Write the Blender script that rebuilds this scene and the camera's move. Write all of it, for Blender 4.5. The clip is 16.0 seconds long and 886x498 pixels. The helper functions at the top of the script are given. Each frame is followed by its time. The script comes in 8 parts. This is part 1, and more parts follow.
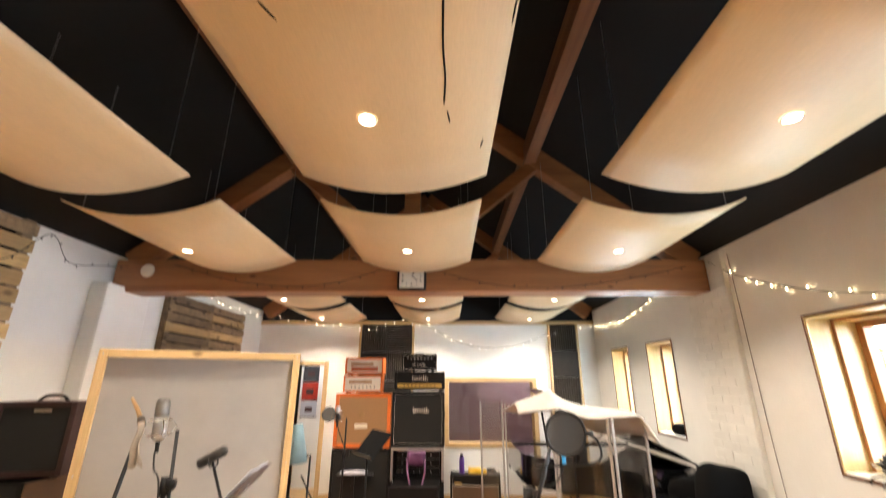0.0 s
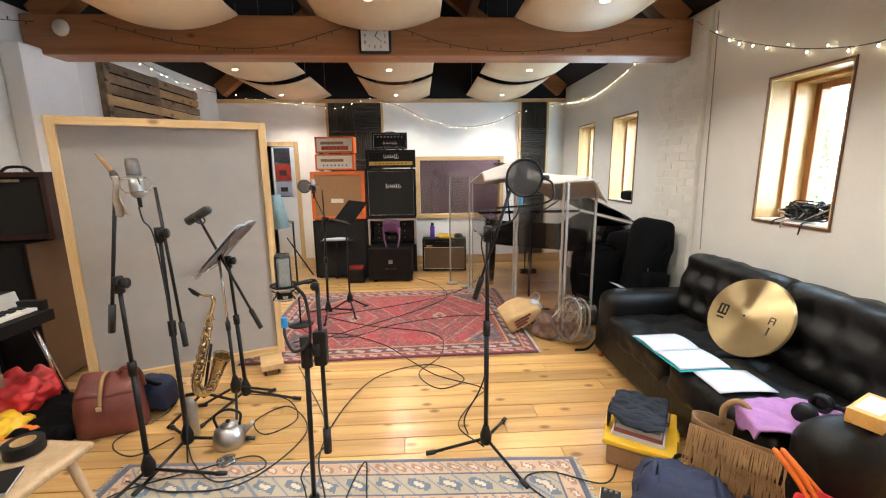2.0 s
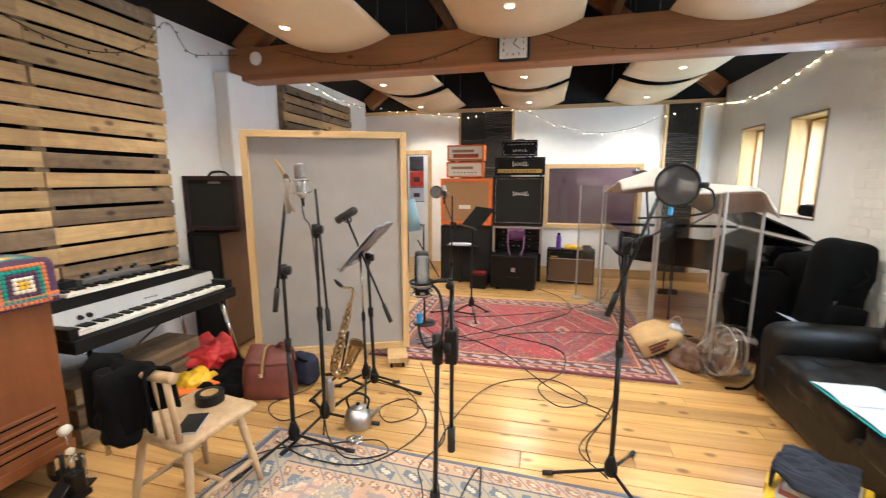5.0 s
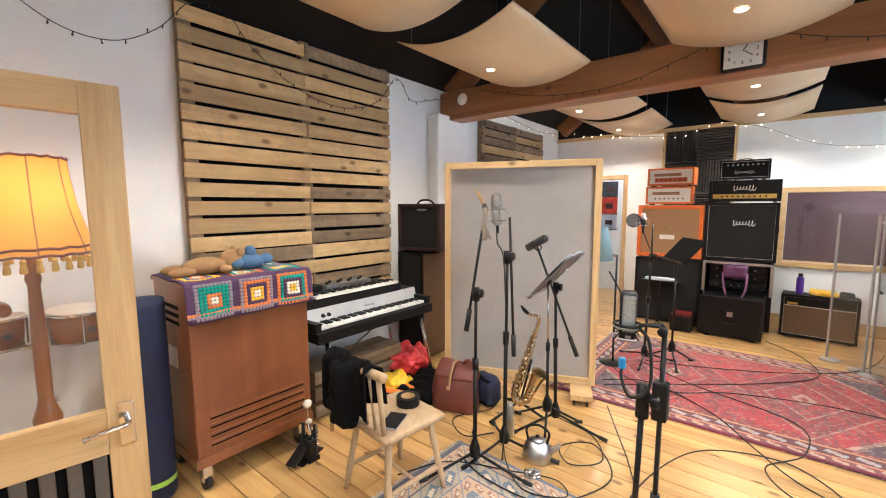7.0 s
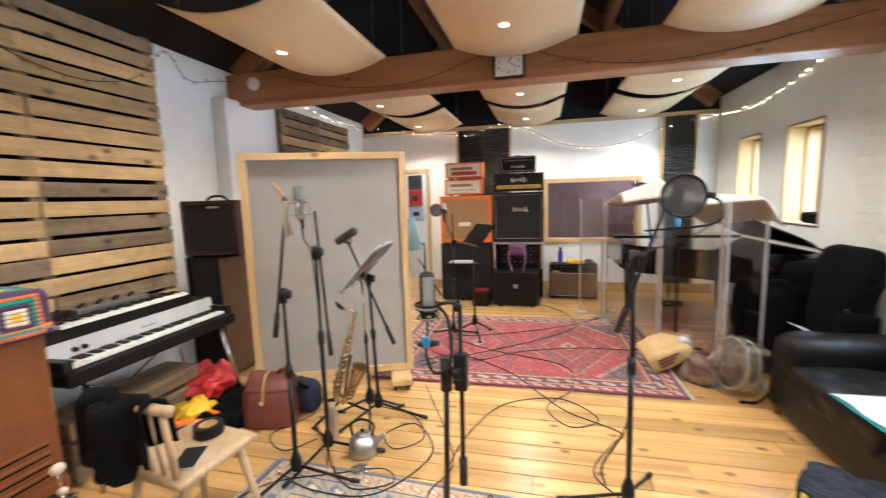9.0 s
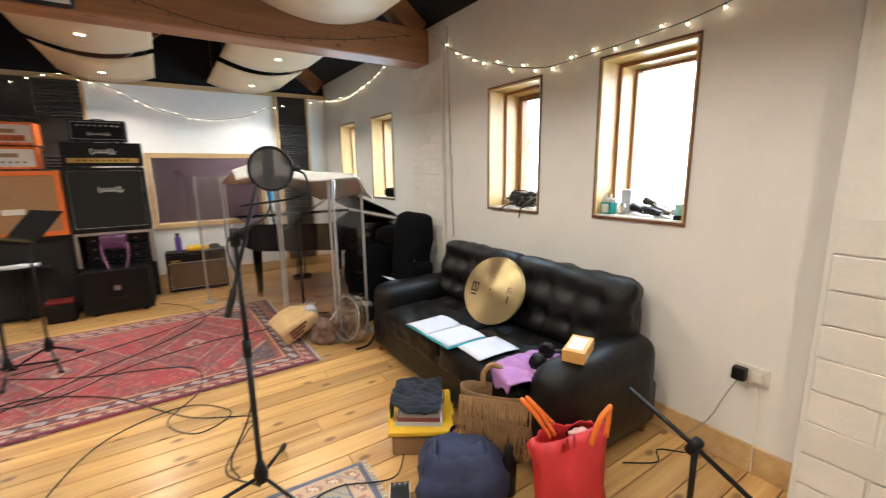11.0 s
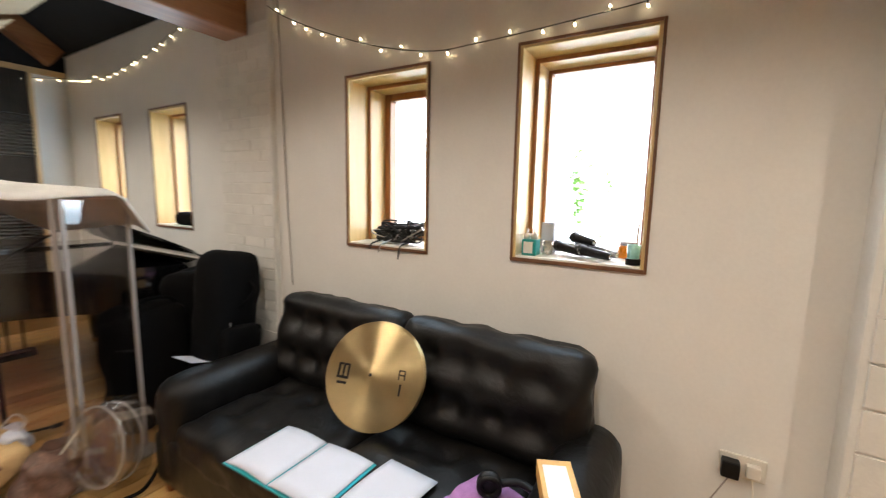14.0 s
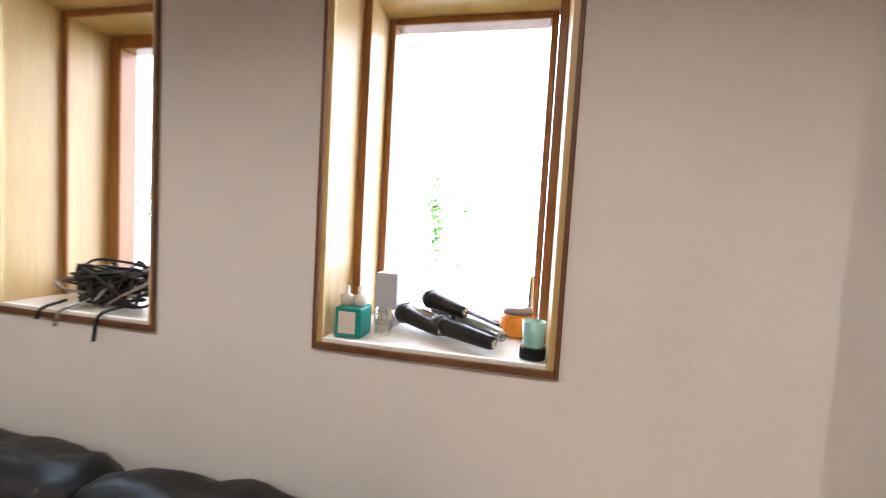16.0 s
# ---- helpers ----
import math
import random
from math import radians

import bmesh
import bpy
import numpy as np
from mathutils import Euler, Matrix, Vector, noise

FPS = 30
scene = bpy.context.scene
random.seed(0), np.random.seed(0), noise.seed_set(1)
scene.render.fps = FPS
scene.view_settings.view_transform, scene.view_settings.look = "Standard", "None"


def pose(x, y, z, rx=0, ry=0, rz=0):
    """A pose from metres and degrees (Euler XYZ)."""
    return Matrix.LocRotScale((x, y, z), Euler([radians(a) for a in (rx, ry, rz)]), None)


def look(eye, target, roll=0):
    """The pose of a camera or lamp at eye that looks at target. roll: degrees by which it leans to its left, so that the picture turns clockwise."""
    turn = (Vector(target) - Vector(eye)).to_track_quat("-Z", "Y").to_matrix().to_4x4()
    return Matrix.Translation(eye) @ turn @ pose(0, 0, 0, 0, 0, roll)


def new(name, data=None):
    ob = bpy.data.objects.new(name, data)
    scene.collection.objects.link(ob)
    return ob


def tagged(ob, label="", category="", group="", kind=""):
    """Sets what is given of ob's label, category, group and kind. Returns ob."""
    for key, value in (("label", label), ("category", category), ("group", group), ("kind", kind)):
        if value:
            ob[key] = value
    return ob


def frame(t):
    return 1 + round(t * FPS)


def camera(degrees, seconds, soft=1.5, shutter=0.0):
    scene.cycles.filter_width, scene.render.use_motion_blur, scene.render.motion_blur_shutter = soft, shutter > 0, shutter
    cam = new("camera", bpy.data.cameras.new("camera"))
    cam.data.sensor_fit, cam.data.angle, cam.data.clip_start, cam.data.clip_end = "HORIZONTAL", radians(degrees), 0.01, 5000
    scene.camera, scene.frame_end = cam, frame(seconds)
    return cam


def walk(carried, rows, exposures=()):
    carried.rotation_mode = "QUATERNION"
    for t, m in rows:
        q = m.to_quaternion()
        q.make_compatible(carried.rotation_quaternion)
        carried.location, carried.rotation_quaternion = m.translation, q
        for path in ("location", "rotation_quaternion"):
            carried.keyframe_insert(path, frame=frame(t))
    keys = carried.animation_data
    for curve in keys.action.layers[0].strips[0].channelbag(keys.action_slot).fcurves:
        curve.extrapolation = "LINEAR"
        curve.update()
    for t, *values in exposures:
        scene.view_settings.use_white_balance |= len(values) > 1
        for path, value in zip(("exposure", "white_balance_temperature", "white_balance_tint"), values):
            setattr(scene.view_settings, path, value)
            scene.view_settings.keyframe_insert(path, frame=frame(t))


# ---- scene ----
cam = camera(94.1, 16.0, soft=1.1, shutter=0.5)
PATH = [
    (0, (-0.027, -0.054, 1.771), (-0.047, 1.849, 2.385), 0.1),
    (0.5, (-0.02, -0.032, 1.72), (-0.004, 1.957, 1.922), -0.1),
    (1, (-0.02, -0.029, 1.661), (0.041, 1.967, 1.56), -0.4),
    (1.5, (-0.013, -0.04, 1.626), (0.069, 1.937, 1.338), -0.7),
    (2, (-0.013, -0.058, 1.607), (0.094, 1.904, 1.233), -0.7),
    (2.5, (-0.012, -0.075, 1.604), (0.096, 1.881, 1.202), -0.5),
    (3, (-0.015, -0.076, 1.602), (0.049, 1.881, 1.195), -0.5),
    (3.2, (-0.022, -0.073, 1.603), (0.014, 1.885, 1.197), -0.5),
    (5.3, (-0.069, -0.042, 1.587), (-0.674, 1.84, 1.284), -0.1),
    (5.5, (-0.089, -0.046, 1.584), (-0.792, 1.805, 1.301), -0.1),
    (6, (-0.088, -0.044, 1.596), (-1.047, 1.693, 1.345), -0.0),
    (6.5, (-0.089, -0.056, 1.608), (-1.239, 1.564, 1.382), 0.0),
    (7, (-0.093, -0.07, 1.614), (-1.343, 1.477, 1.404), -0.1),
    (7.5, (-0.105, -0.065, 1.617), (-1.35, 1.487, 1.414), -0.3),
    (8, (-0.101, -0.046, 1.606), (-1.201, 1.612, 1.402), -0.7),
    (8.5, (-0.091, -0.018, 1.591), (-0.927, 1.787, 1.378), -1.4),
    (9, (-0.077, -0.004, 1.592), (-0.549, 1.924, 1.346), -1.8),
    (9.5, (-0.043, -0.011, 1.578), (-0.092, 1.967, 1.292), -2.1),
    (10, (-0.002, -0.05, 1.589), (0.386, 1.882, 1.247), -2.1),
    (10.2, (0.023, -0.061, 1.577), (0.583, 1.825, 1.216), -1.9),
    (12.3, (0.232, 0.492, 1.549), (1.666, 1.844, 1.21), 0.3),
    (12.5, (0.267, 0.548, 1.573), (1.708, 1.893, 1.236), 0.5),
    (13, (0.408, 0.683, 1.574), (1.871, 2.02, 1.31), 1.5),
    (13.5, (0.499, 0.803, 1.563), (2.017, 2.08, 1.309), 1.6),
    (14, (0.588, 1.036, 1.541), (2.282, 2.065, 1.277), 1.1),
    (14.5, (0.723, 1.151, 1.542), (2.543, 1.932, 1.269), 1.6),
    (15, (1.005, 1.158, 1.542), (2.875, 1.847, 1.373), 1.9),
    (15.5, (1.312, 1.194, 1.555), (3.227, 1.759, 1.443), 2.2),
    (16, (1.518, 1.26, 1.555), (3.469, 1.686, 1.437), 3.3),
]
walk(cam, [(t, look(eye, target, roll)) for t, eye, target, roll in PATH], exposures=[(0, 0.64, 6350, 14), (1.0, 0.44, 6100, 11), (2.0, 0.24, 5700, 10), (3.0, 0.22, 5700, 10), (5.5, 0.42, 5700, 11), (7, 0.50, 5550, 12), (8.5, 0.50, 5550, 10), (10, 0.16, 5650, 10), (12.5, -0.12, 5850, 11), (13.5, -0.25, 5950, 12), (14.5, -0.28, 6100, 15), (16, -0.44, 5750, 19)])

# ---- light: overcast daylight through the windows, small halogens in the ceiling panels ----
world = bpy.data.worlds.new("sky")
scene.world = world
world.use_nodes = True
_n = world.node_tree.nodes
_sky = _n.new("ShaderNodeTexSky")
_sky.sky_type, _sky.sun_disc = "NISHITA", False
_sky.sun_elevation, _sky.sun_rotation = radians(48), radians(-60)
_sky.air_density, _sky.dust_density = 1.2, 3.0
world.node_tree.links.new(_sky.outputs[0], _n["Background"].inputs[0])
_n["Background"].inputs[1].default_value = 0.15

sun = new("sun", bpy.data.lights.new("sun", "SUN"))
sun.data.energy, sun.data.angle, sun.data.color = 2.0, radians(12), (1, 0.95, 0.88)
sun.matrix_world = look((-6, 9, 12), (0, 0, 0))


# ---- mesh helpers ----
def mesh_of(bm, name, smooth=False):
    me = bpy.data.meshes.new(name)
    bm.normal_update()
    if smooth:
        for f in bm.faces:
            f.smooth = True
    bm.to_mesh(me)
    bm.free()
    return me


def part(name, bm, material, parent=None, label="", smooth=False, at=None):
    ob = new(name, bm if isinstance(bm, bpy.types.Mesh) else mesh_of(bm, name, smooth))
    if material and not ob.data.materials:
        ob.data.materials.append(material)
    if parent:
        ob.parent = parent
    if at is not None:
        ob.matrix_basis = at
    if label:
        tagged(ob, label)
    return ob


def thing(name, label, category, at, group=""):
    ob = new(name)
    ob.empty_display_size = 0.1
    ob.matrix_basis = at
    return tagged(ob, label, category, group)


def structure(name, bm, material, label="", smooth=False):
    return tagged(part(name, bm, material, None, "", smooth), label or name.replace("_", " "), kind="structure")


def box(bm, lo, hi, bevel=0.0, m=None):
    """A box between two corners, with small bevels."""
    c = [(a + b) / 2 for a, b in zip(lo, hi)]
    s = [abs(b - a) for a, b in zip(lo, hi)]
    mat4 = Matrix.Translation(c) @ Matrix.Diagonal((*s, 1))
    if m is not None:
        mat4 = m @ mat4
    made = bmesh.ops.create_cube(bm, size=1, matrix=mat4)
    if bevel:
        es = list({e for v in made["verts"] for e in v.link_edges})
        bmesh.ops.bevel(bm, geom=es, offset=bevel, segments=2, affect="EDGES", profile=0.6)
    return bm


def boxes(*rows, bevel=0.0):
    bm = bmesh.new()
    for lo, hi in rows:
        box(bm, lo, hi, bevel)
    return bm


def one(lo, hi, bevel=0.004):
    return box(bmesh.new(), lo, hi, bevel)


def frames_along(pts):
    pts = [Vector(p) for p in pts]
    tang = [(pts[min(i + 1, len(pts) - 1)] - pts[max(i - 1, 0)]).normalized() for i in range(len(pts))]
    side = tang[0].orthogonal().normalized()
    out = []
    for p, t in zip(pts, tang):
        side = (side - t * side.dot(t))
        side = side.normalized() if side.length > 1e-6 else t.orthogonal().normalized()
        out.append((p, side, t.cross(side)))
    return out


def tube(pts, r, n=8, bm=None, cap=True):
    """A round bar along points; r may be one radius or one for each point."""
    bm = bm or bmesh.new()
    rs = r if isinstance(r, (list, tuple)) else [r] * len(pts)
    rings = []
    for (p, u, v), rad in zip(frames_along(pts), rs):
        rings.append([bm.verts.new(p + (u * math.cos(2 * math.pi * k / n) + v * math.sin(2 * math.pi * k / n)) * rad) for k in range(n)])
    for a, b in zip(rings, rings[1:]):
        for k in range(n):
            bm.faces.new((a[k], a[(k + 1) % n], b[(k + 1) % n], b[k]))
    if cap:
        bm.faces.new(rings[0][::-1])
        bm.faces.new(rings[-1])
    return bm


def spline(pts, n=6):
    """Points on a smooth curve through the given ones."""
    p = [Vector(q) for q in pts]
    p = [p[0] * 2 - p[1]] + p + [p[-1] * 2 - p[-2]]
    out = []
    for i in range(1, len(p) - 2):
        for k in range(n):
            t = k / n
            a, b, c, d = p[i - 1:i + 3]
            out.append(0.5 * (2 * b + (c - a) * t + (2 * a - 5 * b + 4 * c - d) * t * t + (3 * b - a - 3 * c + d) * t ** 3))
    return out + [p[-2]]


def lathe(profile, n=24, m=None, bm=None, cap=True):
    """A turned body round z from (radius, height) rows."""
    bm = bm or bmesh.new()
    m = m or Matrix()
    rings = [[bm.verts.new(m @ Vector((max(r, 1e-4) * math.cos(2 * math.pi * k / n), max(r, 1e-4) * math.sin(2 * math.pi * k / n), z))) for k in range(n)] for r, z in profile]
    for a, b in zip(rings, rings[1:]):
        for k in range(n):
            bm.faces.new((a[k], a[(k + 1) % n], b[(k + 1) % n], b[k]))
    if cap:
        bm.faces.new(rings[0][::-1])
        bm.faces.new(rings[-1])
    return bm


def soft(sx, sy, sz, r, n=10, puff=0.0, wrinkle=0.0, scale=6.0, seed=0, tufts=(), at=(0, 0, 0)):
    """A padded body: a rounded box of that size, swollen by puff, creased by noise, with sunk buttons."""
    bm = bmesh.new()
    bmesh.ops.create_cube(bm, size=2)
    bmesh.ops.subdivide_edges(bm, edges=bm.edges[:], cuts=n, use_grid_fill=True)
    h = Vector((sx / 2, sy / 2, sz / 2))
    off = Vector((seed * 7.3, seed * 3.1, seed * 1.7))
    for v in bm.verts:
        p = v.co.copy()
        full = Vector((p.x * h.x, p.y * h.y, p.z * h.z))
        core = Vector([max(-(a - r), min(a - r, b)) for a, b in zip(h, full)])
        d = full - core
        q = core + (d.normalized() * r if d.length > 1e-9 else d)
        if puff:
            q.z += puff * p.z * (1 - p.x ** 2) * (1 - p.y ** 2)
        if wrinkle:
            nrm = Vector((p.x ** 3 / h.x, p.y ** 3 / h.y, p.z ** 3 / h.z)).normalized()
            q += nrm * wrinkle * (noise.noise(q * scale + off) + 0.5 * noise.noise(q * scale * 2.3 + off))
        for tx, ty, depth, rad in tufts:
            dd = math.hypot(q.x - tx, q.y - ty)
            if p.z > 0.3:
                q.z -= depth * math.exp(-(dd / rad) ** 2)
        v.co = q + Vector(at)
    return bm


def pouch(rings, n=32, power=0.6, wrinkle=0.0, scale=9.0, seed=0, bm=None):
    """A bag: rounded rings (z, half width, half depth, shift x, shift y) from the bottom up and, where it is open, down inside again."""
    bm = bm or bmesh.new()
    off, loops = Vector((seed * 3.7, seed * 1.9, seed)), []
    for z, rx, ry, dx, dy in rings:
        row = []
        for k in range(n):
            c, s_ = math.cos(2 * math.pi * k / n), math.sin(2 * math.pi * k / n)
            p = Vector((dx + rx * math.copysign(abs(c) ** power, c), dy + ry * math.copysign(abs(s_) ** power, s_), z))
            w = wrinkle * (noise.noise(p * scale + off) + 0.6 * noise.noise(p * scale * 2.2 + off))
            row.append(bm.verts.new(p + Vector((c * w, s_ * w, w * 0.6 if z > 0.03 else 0))))
        loops.append(row)
    for a, b2 in zip(loops, loops[1:]):
        for k in range(n):
            bm.faces.new((a[k], a[(k + 1) % n], b2[(k + 1) % n], b2[k]))
    bm.faces.new(loops[0][::-1]), bm.faces.new(loops[-1])
    return bm


def sheet(nx, ny, fn, thick=0.0):
    """A grid sheet from fn(u, v) with u, v in 0..1; thick gives it a back."""
    bm = bmesh.new()
    g = [[bm.verts.new(fn(i / nx, j / ny)) for j in range(ny + 1)] for i in range(nx + 1)]
    for i in range(nx):
        for j in range(ny):
            bm.faces.new((g[i][j], g[i + 1][j], g[i + 1][j + 1], g[i][j + 1]))
    if thick:
        bm.normal_update()
        bmesh.ops.solidify(bm, geom=bm.faces[:], thickness=thick)
    return bm


# ---- materials ----
def node_tools(name):
    m = bpy.data.materials.new(name)
    m.use_nodes = True
    nt = m.node_tree
    b = nt.nodes["Principled BSDF"]

    def add(kind, **k):
        nd = nt.nodes.new(kind)
        for key, val in k.items():
            if key.startswith("i_"):
                nd.inputs[key[2:].replace("_", " ")].default_value = val
            else:
                setattr(nd, key, val)
        return nd

    def link(a, b2):
        nt.links.new(a, b2)
    return m, nt, b, add, link


def surface(name, col, rough=0.5, metal=0.0, var=0.15, scale=6.0, fine=90.0, bump=0.15, stretch=(1, 1, 1), rnd=0.0, coat=0.0, stain=None, spec=0.5, dist=0.004):
    """A surface with broad and fine variation, bump and, where asked, a random shade for each piece."""
    m, nt, b, add, link = node_tools(name)
    tc = add("ShaderNodeTexCoord")
    mp = add("ShaderNodeMapping")
    mp.inputs["Scale"].default_value = stretch
    link(tc.outputs["Object"], mp.inputs[0])
    vec = mp.outputs[0]
    if rnd:
        oi = add("ShaderNodeObjectInfo")
        sh = add("ShaderNodeVectorMath", operation="SCALE")
        one_v = add("ShaderNodeCombineXYZ", i_X=1.0, i_Y=1.0, i_Z=1.0)
        mul = add("ShaderNodeMath", operation="MULTIPLY")
        mul.inputs[1].default_value = 37.0
        link(oi.outputs["Random"], mul.inputs[0])
        link(one_v.outputs[0], sh.inputs[0])
        link(mul.outputs[0], sh.inputs["Scale"])
        ad = add("ShaderNodeVectorMath", operation="ADD")
        link(vec, ad.inputs[0])
        link(sh.outputs[0], ad.inputs[1])
        vec = ad.outputs[0]
    n1 = add("ShaderNodeTexNoise", i_Scale=scale, i_Detail=5.0, i_Roughness=0.6)
    n2 = add("ShaderNodeTexNoise", i_Scale=fine, i_Detail=3.0)
    link(vec, n1.inputs["Vector"])
    link(vec, n2.inputs["Vector"])
    ramp = add("ShaderNodeValToRGB")
    e = ramp.color_ramp.elements
    e[0].position, e[1].position = 0.28, 0.74
    e[0].color = (*[c * (1 - var) for c in col], 1)
    e[1].color = (*[min(1, c * (1 + var)) for c in col], 1)
    if stain:
        e[0].color = (*stain, 1)
    link(n1.outputs[0], ramp.inputs[0])
    mx = add("ShaderNodeMix", data_type="RGBA", blend_type="MULTIPLY")
    mx.inputs[0].default_value = min(1, var * 1.5)
    link(ramp.outputs[0], mx.inputs[6])
    link(n2.outputs[0], mx.inputs[7])
    out = mx.outputs[2]
    if rnd:
        hs = add("ShaderNodeHueSaturation")
        mr = add("ShaderNodeMapRange")
        mr.inputs[3].default_value, mr.inputs[4].default_value = 1 - rnd, 1 + rnd
        link(oi.outputs["Random"], mr.inputs[0])
        link(mr.outputs[0], hs.inputs["Value"])
        link(out, hs.inputs["Color"])
        out = hs.outputs[0]
    link(out, b.inputs["Base Color"])
    rr = add("ShaderNodeMapRange")
    rr.inputs[3].default_value, rr.inputs[4].default_value = max(0.02, rough - 0.12), min(1, rough + 0.12)
    link(n1.outputs[0], rr.inputs[0])
    link(rr.outputs[0], b.inputs["Roughness"])
    b.inputs["Metallic"].default_value = metal
    b.inputs["Coat Weight"].default_value = coat
    b.inputs["Specular IOR Level"].default_value = spec
    if bump:
        bp = add("ShaderNodeBump", i_Strength=bump, i_Distance=dist)
        mm = add("ShaderNodeMix", data_type="FLOAT")
        mm.inputs[0].default_value = 0.5
        link(n1.outputs[0], mm.inputs[2])
        link(n2.outputs[0], mm.inputs[3])
        link(mm.outputs[0], bp.inputs["Height"])
        link(bp.outputs[0], b.inputs["Normal"])
    return m


def timber(name, light, dark, along="x", rough=0.45, rnd=0.12, knots=True, grain=14.0, coat=0.0, bump=0.2, face=""):
    """Wood with grain along one axis, growth bands, knots and a shade of its own for each board."""
    m, nt, b, add, link = node_tools(name)
    tc, oi = add("ShaderNodeTexCoord"), add("ShaderNodeObjectInfo")
    st = {"x": (0.06, 1, 1), "y": (1, 0.06, 1), "z": (1, 1, 0.06)}[along]
    mp = add("ShaderNodeMapping")
    mul = add("ShaderNodeMath", operation="MULTIPLY")
    mul.inputs[1].default_value = 53.0
    link(oi.outputs["Random"], mul.inputs[0])
    cx = add("ShaderNodeCombineXYZ")
    for k in range(3):
        link(mul.outputs[0], cx.inputs[k])
    link(tc.outputs["Object"], mp.inputs[0])
    link(cx.outputs[0], mp.inputs["Location"])
    mp.inputs["Scale"].default_value = st
    n1 = add("ShaderNodeTexNoise", i_Scale=grain, i_Detail=6.0, i_Roughness=0.65, i_Distortion=0.6)
    n2 = add("ShaderNodeTexNoise", i_Scale=grain * 12, i_Detail=2.0)
    link(mp.outputs[0], n1.inputs["Vector"])
    link(mp.outputs[0], n2.inputs["Vector"])
    ramp = add("ShaderNodeValToRGB")
    e = ramp.color_ramp.elements
    e[0].position, e[0].color = 0.3, (*dark, 1)
    e[1].position, e[1].color = 0.62, (*light, 1)
    link(n1.outputs[0], ramp.inputs[0])
    mx = add("ShaderNodeMix", data_type="RGBA", blend_type="MULTIPLY")
    mx.inputs[0].default_value = 0.25
    link(ramp.outputs[0], mx.inputs[6])
    link(n2.outputs[0], mx.inputs[7])
    out = mx.outputs[2]
    if knots:
        mk = add("ShaderNodeMapping")
        link(tc.outputs["Object"], mk.inputs[0])
        link(cx.outputs[0], mk.inputs["Location"])
        mk.inputs["Scale"].default_value = {"x": (0.55, 1, 1), "y": (1, 0.55, 1), "z": (1, 1, 0.55)}[along]
        vo = add("ShaderNodeTexVoronoi", i_Scale=3.4)
        if face:
            vo.voronoi_dimensions = "2D"
        if face == "x":
            mk.inputs["Rotation"].default_value = (0, math.pi / 2, 0)
        link(mk.outputs[0], vo.inputs["Vector"])
        kr = add("ShaderNodeValToRGB")
        k = kr.color_ramp.elements
        k[0].position, k[0].color = 0.035, (1, 1, 1, 1)
        k[1].position, k[1].color = 0.085, (0, 0, 0, 1)
        link(vo.outputs["Distance"], kr.inputs[0])
        mk2 = add("ShaderNodeMix", data_type="RGBA")
        mk2.inputs[7].default_value = (*[c * 0.45 for c in dark], 1)
        link(kr.outputs[0], mk2.inputs[0])
        link(out, mk2.inputs[6])
        out = mk2.outputs[2]
    hs = add("ShaderNodeHueSaturation")
    mr = add("ShaderNodeMapRange")
    mr.inputs[3].default_value, mr.inputs[4].default_value = 1 - rnd, 1 + rnd
    link(oi.outputs["Random"], mr.inputs[0])
    link(mr.outputs[0], hs.inputs["Value"])
    link(out, hs.inputs["Color"])
    link(hs.outputs[0], b.inputs["Base Color"])
    b.inputs["Roughness"].default_value = rough
    b.inputs["Coat Weight"].default_value = coat
    b.inputs["Coat Roughness"].default_value = 0.2
    bp = add("ShaderNodeBump", i_Strength=bump, i_Distance=0.003)
    link(n1.outputs[0], bp.inputs["Height"])
    link(bp.outputs[0], b.inputs["Normal"])
    return m


def lit(name, col, power):
    m, nt, b, add, link = node_tools(name)
    b.inputs["Base Color"].default_value = (*col, 1)
    b.inputs["Emission Color"].default_value = (*col, 1)
    b.inputs["Emission Strength"].default_value = power
    return m


def clear(name, col=(1, 1, 1), rough=0.02, gloss=0.05):
    """Thin clear sheet: mostly see-through, with a real gloss on top."""
    m = bpy.data.materials.new(name)
    m.use_nodes = True
    nt = m.node_tree
    nt.nodes.remove(nt.nodes["Principled BSDF"])
    tr = nt.nodes.new("ShaderNodeBsdfTransparent")
    tr.inputs[0].default_value = (*col, 1)
    gl = nt.nodes.new("ShaderNodeBsdfGlossy")
    gl.inputs["Roughness"].default_value = rough
    mx = nt.nodes.new("ShaderNodeMixShader")
    mx.inputs[0].default_value = gloss
    nt.links.new(tr.outputs[0], mx.inputs[1])
    nt.links.new(gl.outputs[0], mx.inputs[2])
    nt.links.new(mx.outputs[0], nt.nodes["Material Output"].inputs[0])
    return m


